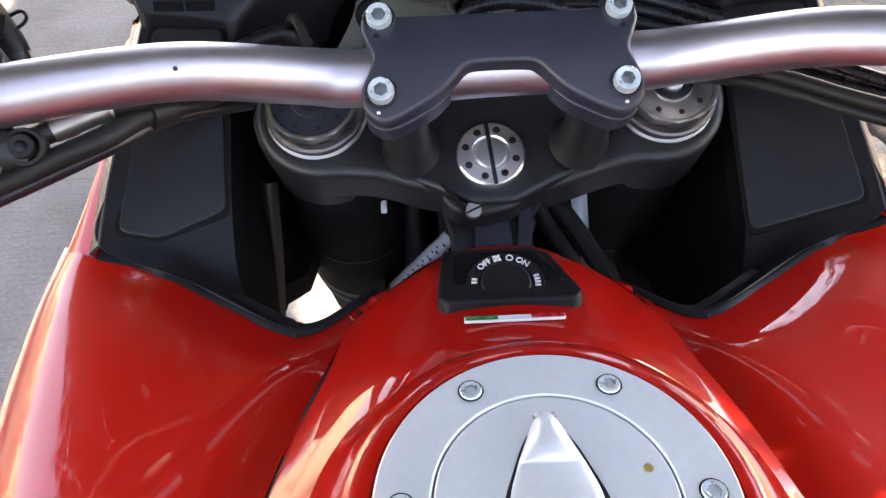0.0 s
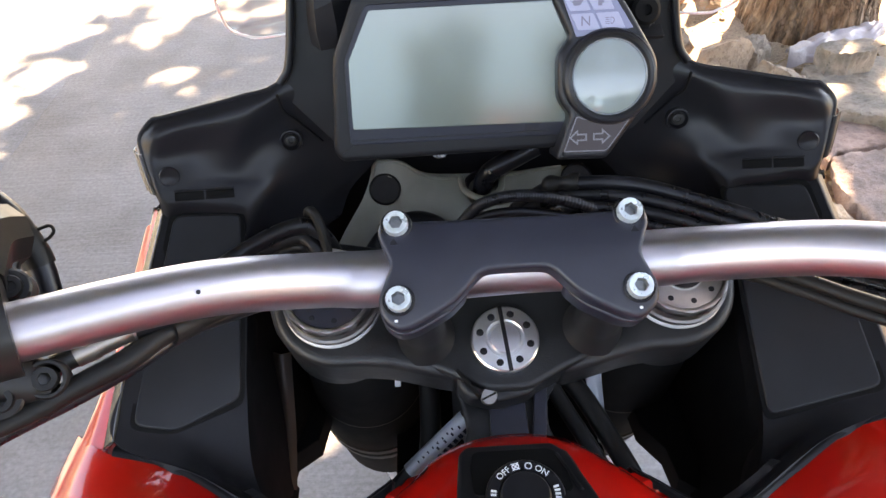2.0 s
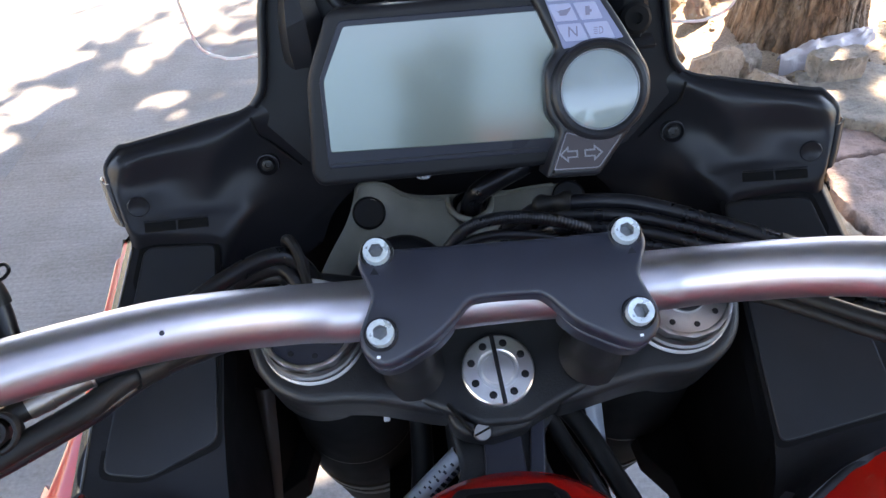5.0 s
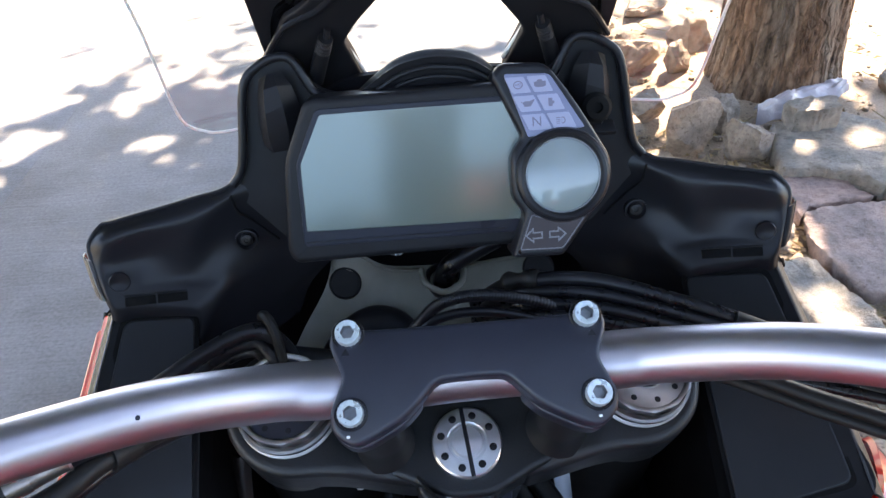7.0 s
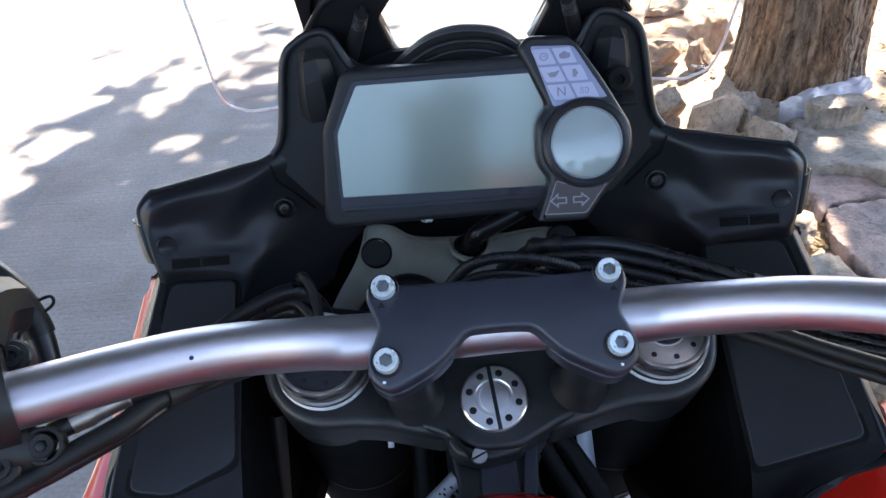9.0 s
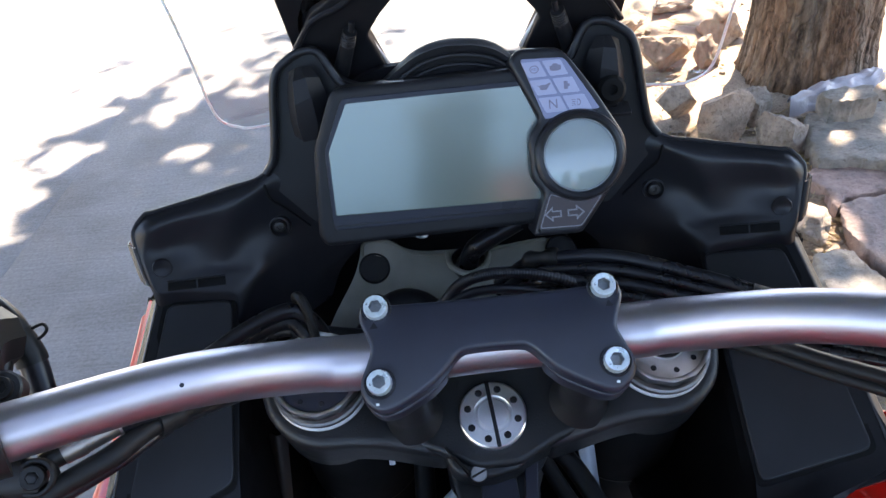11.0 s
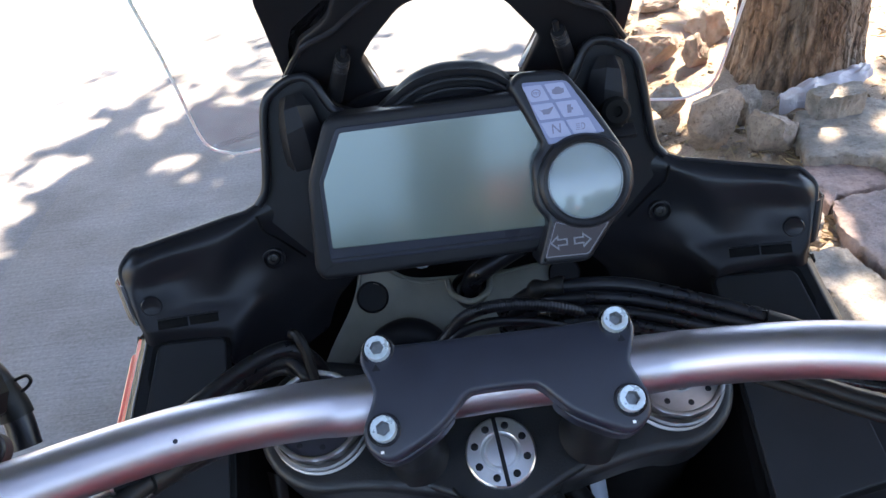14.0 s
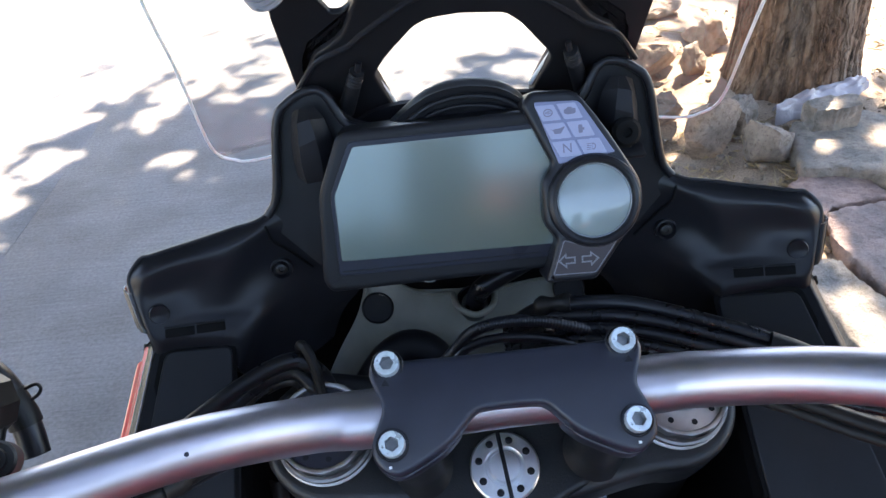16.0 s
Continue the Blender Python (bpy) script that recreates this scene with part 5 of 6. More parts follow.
# white paints the light caught by the clear screen edge; also whitens clear seals
EDGE = material("whitened_clear_edge", (0.80, 0.80, 0.76), 0.4, vary=0.05, scale=60, coat=0.5)
archl = [bz(-0.0445, 1.180), bz(-0.0540, 1.217), bz(-0.0460, 1.230), bz(-0.0290, 1.250), bz(-0.0210, 1.2545), bz(-0.0050, 1.2560), bz(0.0190, 1.2535), bz(0.0280, 1.2455), bz(0.0450, 1.2230), bz(0.0480, 1.2170), bz(0.0400, 1.190), bz(0.040, 1.150), bz(0.098, 1.150), bz(0.0955, 1.212),
         bz(0.080, 1.236), bz(0.0735, 1.2400), bz(0.066, 1.2450), bz(0.052, 1.262), bz(0.040, 1.290), bz(-0.046, 1.292), bz(-0.058, 1.268), bz(-0.0660, 1.2500), bz(-0.074, 1.2430), bz(-0.0840, 1.2370), bz(-0.0970, 1.212), bz(-0.102, 1.150), bz(-0.0445, 1.150)]
carrier = part("screen_carrier", plate(fillet(archl, 0.004, 3), 0.010, BM, 0.0018, 2), PLASTIC, bike, "black plastic carrier arch of the windscreen")
for s in (-1, 1):
    web = [(0.1010, 1.190), (0.1000, 1.2091), (0.1000, 1.2591), (0.0980, 1.2768), (0.094, 1.330), (0.078, 1.330), (0.0770, 1.2900), (0.0765, 1.2742), (0.0692, 1.2602), (0.0636, 1.2602), (0.0503, 1.2712), (0.036, 1.287), (0.024, 1.290), (0.030, 1.264),
           (0.0532, 1.2495), (0.064, 1.2430), (0.0735, 1.2395), (0.0765, 1.2425), (0.0805, 1.2440), (0.0845, 1.2420), (0.0868, 1.237), (0.0900, 1.230), (0.097, 1.190)]
    web = [bz(s * x + MID * 0.2, z) for x, z in web]
    part("carrier_arm", plate(fillet(web, 0.0020, 3), 0.0035, BM @ Matrix.Translation((0, 0, -0.004)), 0.0010, 2), PLASTIC, carrier, "black arm of the screen carrier")
    rib = [(0.0988, 1.211), (0.0862, 1.2290), (0.0790, 1.2350), (0.0640, 1.2420), (0.0530, 1.2510), (0.0287, 1.268), (0.012, 1.274)]
    part("arm_rib", tube([BM @ Vector(bz(s * x + MID * 0.2, z) + (0.0004,)) for x, z in rib], 0.0018, 8, 6), PLASTIC_GLOSS, carrier)
    part("screw_boot", tube([(s * 0.0598 + MID * 0.6, 0.159, 1.2245), (s * 0.0650 + MID * 0.6, 0.167, 1.210), (s * 0.0715 + MID * 0.6, 0.179, 1.193)], lambda t: 0.0041 + 0.0012 * t + (0.0003 * math.sin(t * 110) if t < 0.3 else 0), 14, 24), PLASTIC, carrier, "black rubber boot of a screw")
    part("screw_tip", tube([(s * 0.0596 + MID * 0.6, 0.160, 1.223), (s * 0.0580 + MID * 0.6, 0.158, 1.2300)], 0.0018, 10, 3), PLASTIC_GLOSS, carrier)
    clear = ((0.0475, 1.2215), (0.0500, 1.2150), (0.0405, 1.1900)) if s > 0 else ((-0.0500, 1.2235), (-0.0560, 1.2140), (-0.0450, 1.1810))
    part("clear_seal", tube([BM @ Vector(bz(x - s * 0.0012, z) + (-0.006,)) for x, z in clear], 0.0016, 8, 6), EDGE, carrier, "clear plastic edging in the opening")
part("adjust_knob", lathe([(0.0095, 0), (0.0108, 0.002), (0.0100, 0.004), (0.0108, 0.006), (0.0100, 0.008), (0.0108, 0.010), (0.0100, 0.012), (0.0108, 0.014), (0.0095, 0.018), (0, 0.018)], axes_at((-0.0955, 0.123, 1.281), (-0.25, -0.6, 0.76)), 22), STICKER, carrier, "grey knurled adjusting knob")

GLASS = bpy.data.materials.new("clear_screen")
GLASS.use_nodes = True
nt = GLASS.node_tree
for n in list(nt.nodes):
    if n.type != "OUTPUT_MATERIAL":
        nt.nodes.remove(n)
tr = nt.nodes.new("ShaderNodeBsdfTransparent")
tr.inputs[0].default_value = (0.93, 0.94, 0.94, 1)
gl = nt.nodes.new("ShaderNodeBsdfGlossy")
gl.inputs["Roughness"].default_value = 0.03
lw = nt.nodes.new("ShaderNodeLayerWeight")
lw.inputs["Blend"].default_value = 0.35
pw = nt.nodes.new("ShaderNodeMath")
pw.operation = "POWER"
pw.inputs[1].default_value = 4.0
nt.links.new(lw.outputs["Facing"], pw.inputs[0])
fr = nt.nodes.new("ShaderNodeMath")
fr.operation = "MULTIPLY_ADD"
fr.inputs[1].default_value, fr.inputs[2].default_value = 0.35, 0.025
nt.links.new(pw.outputs[0], fr.inputs[0])
mx = nt.nodes.new("ShaderNodeMixShader")
nt.links.new(fr.outputs[0], mx.inputs[0])
nt.links.new(tr.outputs[0], mx.inputs[1])
nt.links.new(gl.outputs[0], mx.inputs[2])
nt.links.new(mx.outputs[0], nt.nodes["Material Output"].inputs[0])
rows = []
for d, w, sag in ((-0.0008, 0.157, 0.030), (0.0028, 0.1735, 0.036), (0.0100, 0.1810, 0.039), (0.0220, 0.1832, 0.040), (0.045, 0.1820, 0.042), (0.085, 0.1775, 0.042), (0.125, 0.1735, 0.042), (0.19, 0.168, 0.040), (0.27, 0.150, 0.034), (0.31, 0.115, 0.022)):
    base = Vector((0, 0.2585 - 0.56 * d, 1.126 + 0.83 * d))
    rows.append([base + Vector((w * f + 0.0025, sag * (1 - f * f), 0.0)) for f in (-1, -0.6, -0.2, 0.2, 0.6, 1)])
screen_glass = part("windscreen", net(rows, 6, 5, 0.003), GLASS, bike, "clear plastic windscreen")
screen_glass.visible_shadow = False
edge_line = [r[0] for r in reversed(rows[1:])] + rows[0] + [r[-1] for r in rows[1:]]
edge = part("screen_edge", tube(edge_line, 0.0011, 8, 6), EDGE, screen_glass, "polished edge of the windscreen, its caught light painted white")

# ---- cables and hoses ----
for dy, dz, r, end in ((0.000, 0.000, 0.0044, 0.0), (-0.006, -0.004, 0.0036, 0.002), (-0.011, -0.009, 0.0040, -0.002), (0.004, -0.006, 0.0034, -0.004), (-0.016, -0.013, 0.0036, -0.005)):
    line = [(0.012, 0.122 + dy * 0.5, 1.058 + dz), (0.028, 0.104 + dy, 1.086 + dz), (0.044, 0.0925 + dy, 1.0975 + dz), (0.080, 0.088 + dy * 1.3, 1.097 + dz), (0.123, 0.074 + dy * 1.2, 1.089 + dz), (0.152, 0.062 + dy, 1.083 + dz), (0.166, 0.052 + dy + end, 1.079 + dz * 0.8), (0.205, 0.018 + end + dy * 0.3, 1.078 + dz * 0.5), (0.250, -0.020 + end * 0.6, 1.085 + dz * 0.3)]
    part("cable", tube(line, lambda t, r=r: r * (1.0 - 0.25 * max(0.0, t - 0.6)), 12, 10), HOSE, bike, "glossy black cable curving under the handlebar")
part("cable_joint", tube([(0.028, 0.099, 1.0915), (0.036, 0.095, 1.0965), (0.046, 0.0915, 1.0985)], lambda t: 0.0052 + 0.0012 * math.sin(t * 9), 12, 8), RUBBER, bike, "black rubber joint of the cables")
ARC = [(-0.046, 0.072, 1.062), (-0.0244, 0.076, 1.0850), (-0.0144, 0.078, 1.0955), (-0.0012, 0.078, 1.1009), (0.0142, 0.078, 1.1013), (0.0321, 0.078, 1.0976), (0.0528, 0.078, 1.0894), (0.0713, 0.078, 1.0807), (0.0879, 0.074, 1.068), (0.105, 0.066, 1.052)]
part("corrugated_sleeve", tube(ARC, lambda t: 0.0036 + 0.00012 * math.sin(t * 620), 12, 50), HOSE, bike, "corrugated black cable sleeve")
part("cable", tube([(x - 0.004, y - 0.004, z - 0.0085) for x, y, z in ARC], 0.0030, 12, 8), HOSE, bike, "thin black cable inside the bend of the sleeve")
part("cable_clip", tube([(0.150, 0.058, 1.083), (0.160, 0.053, 1.081), (0.170, 0.046, 1.079)], 0.0075, 14, 4), RUBBER, bike, "black rubber cable sleeve")
for dy, dz, r in ((0.000, 0.000, 0.0038), (0.0050, -0.0025, 0.0034), (-0.003, -0.0055, 0.0032)):
    line = [(0.100, 0.060 + dy, 1.068 + dz), (0.125, 0.029 + dy, 1.085 + dz), (0.145, 0.009 + dy, 1.090 + dz), (0.162, -0.004 + dy, 1.090 + dz), (0.179, -0.0155 + dy, 1.090 + dz), (0.212, -0.040 + dy, 1.092 + dz), (0.265, -0.080 + dy, 1.100 + dz)]
    part("brake_hose", tube(line, r, 12, 10), RUBBER, bike, "black hydraulic hose under the handlebar")
for dx, dz, r in ((0.0, 0.0, 0.0050), (0.003, -0.0080, 0.0050), (-0.002, -0.0150, 0.0042)):
    line = [(-0.190, -0.006, 1.0935), (-0.187, 0.020 + dz * 0.3, 1.084 + dz * 0.4), (-0.173 + dx, 0.048 + dz * 0.5, 1.0765 + dz), (-0.141, 0.069 - dz * 0.3, 1.085 + dz), (-0.118, 0.078, 1.0885 + dz), (-0.106, 0.078 + dz, 1.081 + dz), (-0.100, 0.082, 1.058), (-0.098, 0.090, 1.010)]
    part("clutch_cable", tube(line, r, 12, 10), HOSE, bike, "black cable bundle beside the fork")
part("cable_tie", tube([(-0.112, 0.086, 1.083), (-0.113, 0.086, 1.092), (-0.109, 0.080, 1.096), (-0.105, 0.074, 1.090), (-0.102, 0.066, 1.075), (-0.100, 0.060, 1.060)], 0.0030, 10, 8), RUBBER, bike, "black cable guide loop")
LABEL_A, LABEL_B = Vector((-0.0270, 0.0187, 0.9780)), Vector((-0.0628, -0.0007, 0.9530))
loom_line = [LABEL_A.lerp(LABEL_B, k) for k in (-0.35, -0.1, 0.5, 1.0, 1.3)]
loom = part("wiring_loom", tube(loom_line, 0.0056, 18, 8), RUBBER, bike, "black wiring loom beside the steering head")
sticker = part("silver_label", tube([LABEL_A, LABEL_A.lerp(LABEL_B, 0.5), LABEL_B], 0.0066, 18, 6), STICKER, loom, "silver label with dark print wrapped round the loom")
LABEL_D = (LABEL_B - LABEL_A).normalized()
LABEL_N = (Vector((0.05, -0.62, 0.78)) - LABEL_D * LABEL_D.dot(Vector((0.05, -0.62, 0.78)))).normalized()
LABEL_S = LABEL_N.cross(LABEL_D)
for turn, first, last, count, w, h in ((0.75, 0.10, 0.55, 6, 0.0026, 0.0036), (0.0, 0.12, 0.50, 4, 0.0013, 0.0022), (-0.35, 0.2, 0.8, 8, 0.0010, 0.0016)):
    out = LABEL_N * math.cos(turn) + LABEL_S * math.sin(turn)
    for k in range(count):
        at = LABEL_A.lerp(LABEL_B, first + (last - first) * k / (count - 1)) + out * 0.0066
        part("print_bar", box((w, h, 0.0004), axes_at(at, out, LABEL_D), 0.0), LCD_DARK, sticker)
for line, r in (([(0.030, 0.050, 0.990), (0.045, 0.030, 0.982), (0.058, 0.000, 0.975), (0.068, -0.030, 0.970), (0.078, -0.06, 0.95)], 0.0062), ([(0.022, 0.046, 0.992), (0.032, 0.024, 0.982), (0.046, -0.008, 0.975), (0.058, -0.035, 0.965)], 0.0050), ([(-0.050, 0.10, 1.00), (-0.050, 0.06, 0.96), (-0.052, 0.02, 0.94), (-0.065, -0.03, 0.92)], 0.0070)):
    part("throttle_cable", tube(line, r, 12, 8), RUBBER, bike, "black cable beside the steering head")
# white box painted in place of the bright road showing through a gap
part("bright_gap", box((0.0040, 0.0085, 0.0016), axes_at((-0.0705, 0.0600, 0.969), (0, -0.7, 0.6)), 0.0004), PRINT_WHITE, bike, "small white box standing for bright road seen through a gap")
HN = (0, -0.30, 0.95)
head = part("steering_head", plate(fillet([(-0.034, 0.032), (-0.026, -0.004), (-0.040, -0.048), (0.042, -0.048), (0.022, -0.004), (0.026, 0.032)], 0.006, 3), 0.05, axes_at((-0.001, 0.010, 0.986), HN), 0.003), CAST, bike, "black steering head casting")
part("head_pad", plate(fillet([(-0.012, 0.016), (0.009, 0.016), (0.010, -0.016), (-0.013, -0.016)], 0.002, 3), 0.004, axes_at((-0.001, 0.008, 0.9895), HN), 0.0008), CLAMP, head)
part("head_web", plate(fillet([(0.016, 0.024), (0.024, 0.024), (0.018, -0.024), (0.010, -0.024)], 0.002, 3), 0.004, axes_at((-0.001, 0.008, 0.991), HN), 0.0008), CLAMP, head)
part("head_tab", lathe([(0.0032, 0), (0.0032, 0.002), (0.0024, 0.003), (0, 0.003)], axes_at((-0.006, -0.0205, 0.9985), (0, -0.4, 0.9)), 18), PRINT_WHITE, head, "white plastic pin")
part("head_tube", tube([Vector((-0.001, 0.045, 1.0)) - Vector(RAKE) * k for k in (0.0, 0.1, 0.22)], 0.034, 28, 6), CAST, bike, "black steering head tube")
part("frame_tube", tube([(-0.03, -0.01, 0.95), (-0.06, -0.10, 0.93), (-0.08, -0.25, 0.90)], 0.018, 16, 6), CAST, bike)
part("frame_tube", tube([(0.03, -0.01, 0.95), (0.05, -0.10, 0.93), (0.07, -0.25, 0.90)], 0.018, 16, 6), CAST, bike)
part("blue_grey_shield", net([[(0.050, 0.062, 0.990), (0.056, 0.060, 0.990), (0.062, 0.062, 0.989)], [(0.052, 0.040, 0.972), (0.057, 0.038, 0.970), (0.062, 0.040, 0.968)], [(0.056, 0.016, 0.950), (0.060, 0.015, 0.950), (0.062, 0.016, 0.950)]], 4, 4, 0.002), STICKER, bike, "pale grey plate beside the fork")
part("lower_yoke", plate(fillet([(-0.13, -0.03), (0.13, -0.03), (0.13, 0.035), (-0.13, 0.035)], 0.02, 5), 0.03, axes_at(Vector((0, 0.0475, 1.0645)) - Vector(RAKE) * 0.26, RAKE), 0.004), CAST, bike, "black lower yoke")

# ---- handlebar controls ----
for s in (-1, 1):
    d = Vector((s * 0.056, -0.029, 0.009)).normalized()
    inw = Vector((0.009, 0.0045, -0.001)) if s < 0 else Vector((0, 0, 0))     # the clutch side sits further in
    c0 = Vector((s * 0.232, -0.0485, 1.1375)) + inw
    perch = part("lever_perch", tube([c0 - d * 0.008, c0 + d * 0.012, c0 + d * 0.020], 0.0215, 28, 6), RESERVOIR, bike, "black lever perch clamped to the handlebar")
    part("perch_arm", tube([c0 + Vector((s * 0.010, -0.012, -0.014)), Vector((s * 0.212, -0.052, 1.114)), Vector((s * 0.204, -0.052, 1.110))], lambda t: 0.0125 - 0.004 * t, 16, 8), RESERVOIR, perch, "black arm under the bar")
    part("pivot_boss", lathe([(0.0085, -0.006), (0.0085, 0.002), (0.0078, 0.003), (0.0066, 0.003), (0.006, 0.001)], axes_at((s * 0.204, -0.0535, 1.117), (0.25 * -s, -0.62, 0.74)), 28), RESERVOIR, perch)
    pm = part("perch_bolt", socket_bolt(0.0052, 0.004, 0.0027, 24), RESERVOIR, perch, "black socket bolt")
    pm.matrix_basis = axes_at((s * 0.204, -0.0540, 1.1178), (0.25 * -s, -0.62, 0.74))
    for p in ((s * 0.233, -0.024, 1.140), (s * 0.228, -0.068, 1.118)):
        p = Vector(p) + inw
        part("clamp_lug", lathe([(0.0085, -0.012), (0.0085, 0.0), (0.0075, 0.001), (0, 0.001)], axes_at(p, (0.3 * -s, -0.6, 0.74)), 24), RESERVOIR, perch)
        again(pm, axes_at(p, (0.3 * -s, -0.6, 0.74)), perch, "black socket bolt")
    part("switch_body", tube([Vector((s * 0.250, -0.030, 1.150)) + inw, Vector((s * 0.252, -0.008, 1.152)) + inw, Vector((s * 0.250, 0.010, 1.142)) + inw], lambda t: 0.020 - 0.004 * t, 10, 6), RESERVOIR, perch, "black housing in front of the perch")
    part("facet_plate", plate(fillet([(-0.016, -0.012), (0.014, -0.014), (0.016, 0.010), (-0.010, 0.016)], 0.003, 3), 0.012, axes_at(Vector((s * 0.245, -0.004, 1.146)) + inw * 0.4, (0.45 * -s, -0.55, 0.70)), 0.003, 2), RESERVOIR, perch)
    hose = part("reservoir_hose", tube([(s * 0.300, 0.020, 1.165), (s * 0.268, 0.034, 1.160), (s * 0.246, 0.032, 1.142), (s * 0.236, 0.022, 1.120), (s * 0.232, 0.012, 1.105)], 0.0068, 14, 8), HOSE, perch, "thick black rubber hose")
    part("hose_spring_clip", tube([(s * 0.2385, 0.024, 1.126), (s * 0.230, 0.028, 1.128), (s * 0.2265, 0.030, 1.131), (s * 0.228, 0.031, 1.134), (s * 0.235, 0.030, 1.132)], 0.0009, 8, 8), RESERVOIR, hose, "thin wire hose clip")
    part("hose_band", tube([(s * 0.2415, 0.028, 1.132), (s * 0.237, 0.0235, 1.122), (s * 0.2355, 0.021, 1.117)], 0.0080, 14, 4), RUBBER, hose)
    part("grip", tube([Vector((s * 0.275, -0.068, 1.1405)), Vector((s * 0.33, -0.095, 1.143)), Vector((s * 0.40, -0.13, 1.145))], 0.0175, 24, 8), RUBBER, bike, "black ribbed rubber grip")
barrel = part("cable_adjuster", tube([(-0.1985, -0.0388, 1.1146), (-0.1880, -0.0322, 1.1152), (-0.1768, -0.0254, 1.1158)], lambda t: 0.0056 - 0.0006 * t, 20, 5), SLEEVE, bike, "dull silver cable adjuster in a clear sleeve")
part("adjuster_step", tube([(-0.1945, -0.0363, 1.1148), (-0.1905, -0.0338, 1.1150)], 0.0058, 18, 3), SLEEVE, barrel)
part("adjuster_rim", tube([(-0.1774, -0.0258, 1.1158), (-0.1764, -0.0252, 1.1158)], 0.0060, 18, 2), FORK_METAL, barrel)
part("adjuster_neck", tube([(-0.2060, -0.0435, 1.1140), (-0.1985, -0.0388, 1.1146)], 0.0050, 18, 3), RESERVOIR, barrel)
part("adjuster_tip", tube([(-0.1768, -0.0254, 1.1158), (-0.166, -0.0180, 1.1130), (-0.150, -0.004, 1.105)], 0.0046, 14, 4), HOSE, barrel)
part("sleeved_cable", tube([(-0.250, -0.088, 1.108), (-0.213, -0.066, 1.1085), (-0.196, -0.052, 1.1090), (-0.178, -0.038, 1.1090), (-0.166, -0.022, 1.1075), (-0.150, -0.003, 1.1000), (-0.130, 0.025, 1.088), (-0.11, 0.06, 1.06)], lambda t: 0.0032 + 0.0020 * math.sin(math.pi * min(1.0, t * 1.15)), 16, 8), RUBBER, bike, "black sleeved cable under the handlebar")
part("spare_cable", tube([(-0.262, -0.092, 1.096), (-0.222, -0.064, 1.098), (-0.200, -0.052, 1.101), (-0.178, -0.036, 1.1025), (-0.158, -0.010, 1.098), (-0.130, 0.025, 1.080)], 0.0036, 12, 8), HOSE, bike, "thin black cable under the handlebar")
part("sleeve_band", tube([(-0.1640, -0.0195, 1.1070), (-0.1560, -0.0100, 1.1035)], 0.0066, 18, 3), RUBBER, bike)

# ---- the tree ----
TREE = Vector((1.512, 2.632, 0.0))
LEAN_X, LEAN_Y = 0.035, 0.05


def trunk_mesh():
    bm = bmesh.new()
    seg, lev = 260, 260
    rings = []
    for j in range(lev + 1):
        z = -0.08 + 3.1 * (j / lev) ** 1.25
        r0 = 0.222 + 0.036 * math.exp(-max(z, 0) / 0.12) - 0.018 * z
        ring = []
        for i in range(seg):
            a = 2 * math.pi * i / seg
            tw = a + 0.10 * z
            u = Vector((math.cos(tw) * 2.6, math.sin(tw) * 2.6, z * 0.9))
            ridge = 1 - abs(noise.noise(u * 2.6)) * 2.0
            fine = 1 - abs(noise.noise(Vector((u.x * 6, u.y * 6, u.z * 2.4)))) * 2.0
            crack = noise.noise(Vector((u.x * 9, u.y * 9, z * 16)))
            r = r0 * (1 + 0.07 * noise.noise(Vector((math.cos(a) * 0.9, math.sin(a) * 0.9, z * 0.6)))) + 0.011 * ridge + 0.010 * fine + 0.004 * crack
            flake = noise.noise(Vector((u.x * 2.3 + 0.5 * noise.noise(u * 5), u.y * 2.3, z * 3.4 + 7))) * 3.5
            r += 0.009 * (flake - math.floor(flake)) * (0.6 + 0.8 * noise.noise(Vector((u.x, u.y, z * 1.5 + 20))))
            r += 0.018 * math.exp(-max(z, 0) / 0.2) * math.cos(a * 5 + 1.0)
            ring.append(bm.verts.new((TREE.x + LEAN_X * z + r * math.cos(a), TREE.y + LEAN_Y * z + r * math.sin(a), z)))
        rings.append(ring)
    for a, b in zip(rings, rings[1:]):
        for i in range(seg):
            bm.faces.new((a[i], a[(i + 1) % seg], b[(i + 1) % seg], b[i]))
    return bm


tree = new("tree")
tagged(tree, "old shade tree with deeply fissured brown bark beside the road", "tree")
part("trunk", trunk_mesh(), BARK, tree, "thick trunk with fissured grey-brown bark", angle=80)

LEAF = material("leaf", (0.050, 0.076, 0.026), 0.5, vary=0.35, scale=2.0, tint=(0.070, 0.092, 0.034))
fork = TREE + Vector((LEAN_X * 2.9, LEAN_Y * 2.9, 2.85))
# the limb ending at height 2.02 carries the added low bough
for end in ((0.6, 2.0, 4.3), (0.2, 3.2, 4.5), (3.4, 4.4, 5.2), (4.6, 3.6, 5.0), (4.2, 2.0, 5.0), (3.3, 0.6, 4.8), (0.70, 0.52, 2.02), (0.4, 0.6, 4.3)):
    e = Vector(end)
    mid = fork.lerp(e, 0.5) + Vector((random.uniform(-0.2, 0.2), random.uniform(-0.2, 0.2), 0.25))
    part("limb", tube([fork - Vector((0, 0, 0.25)), fork.lerp(mid, 0.5) + Vector((0, 0, 0.1)), mid, e], (0.10, 0.02), 12, 6), BARK, tree)


def shade(x, y):
    """How densely the crown covers the ground at (x, y), along the sun's rays: 0 open, 1 closed."""
    spots = 0.55 * noise.noise((x * 3.4, y * 2.8, 0.5)) + 0.85 * noise.noise((x * 8.5, y * 6.5, 2.5)) + 0.65 * noise.noise((x * 17, y * 14, 4.5))
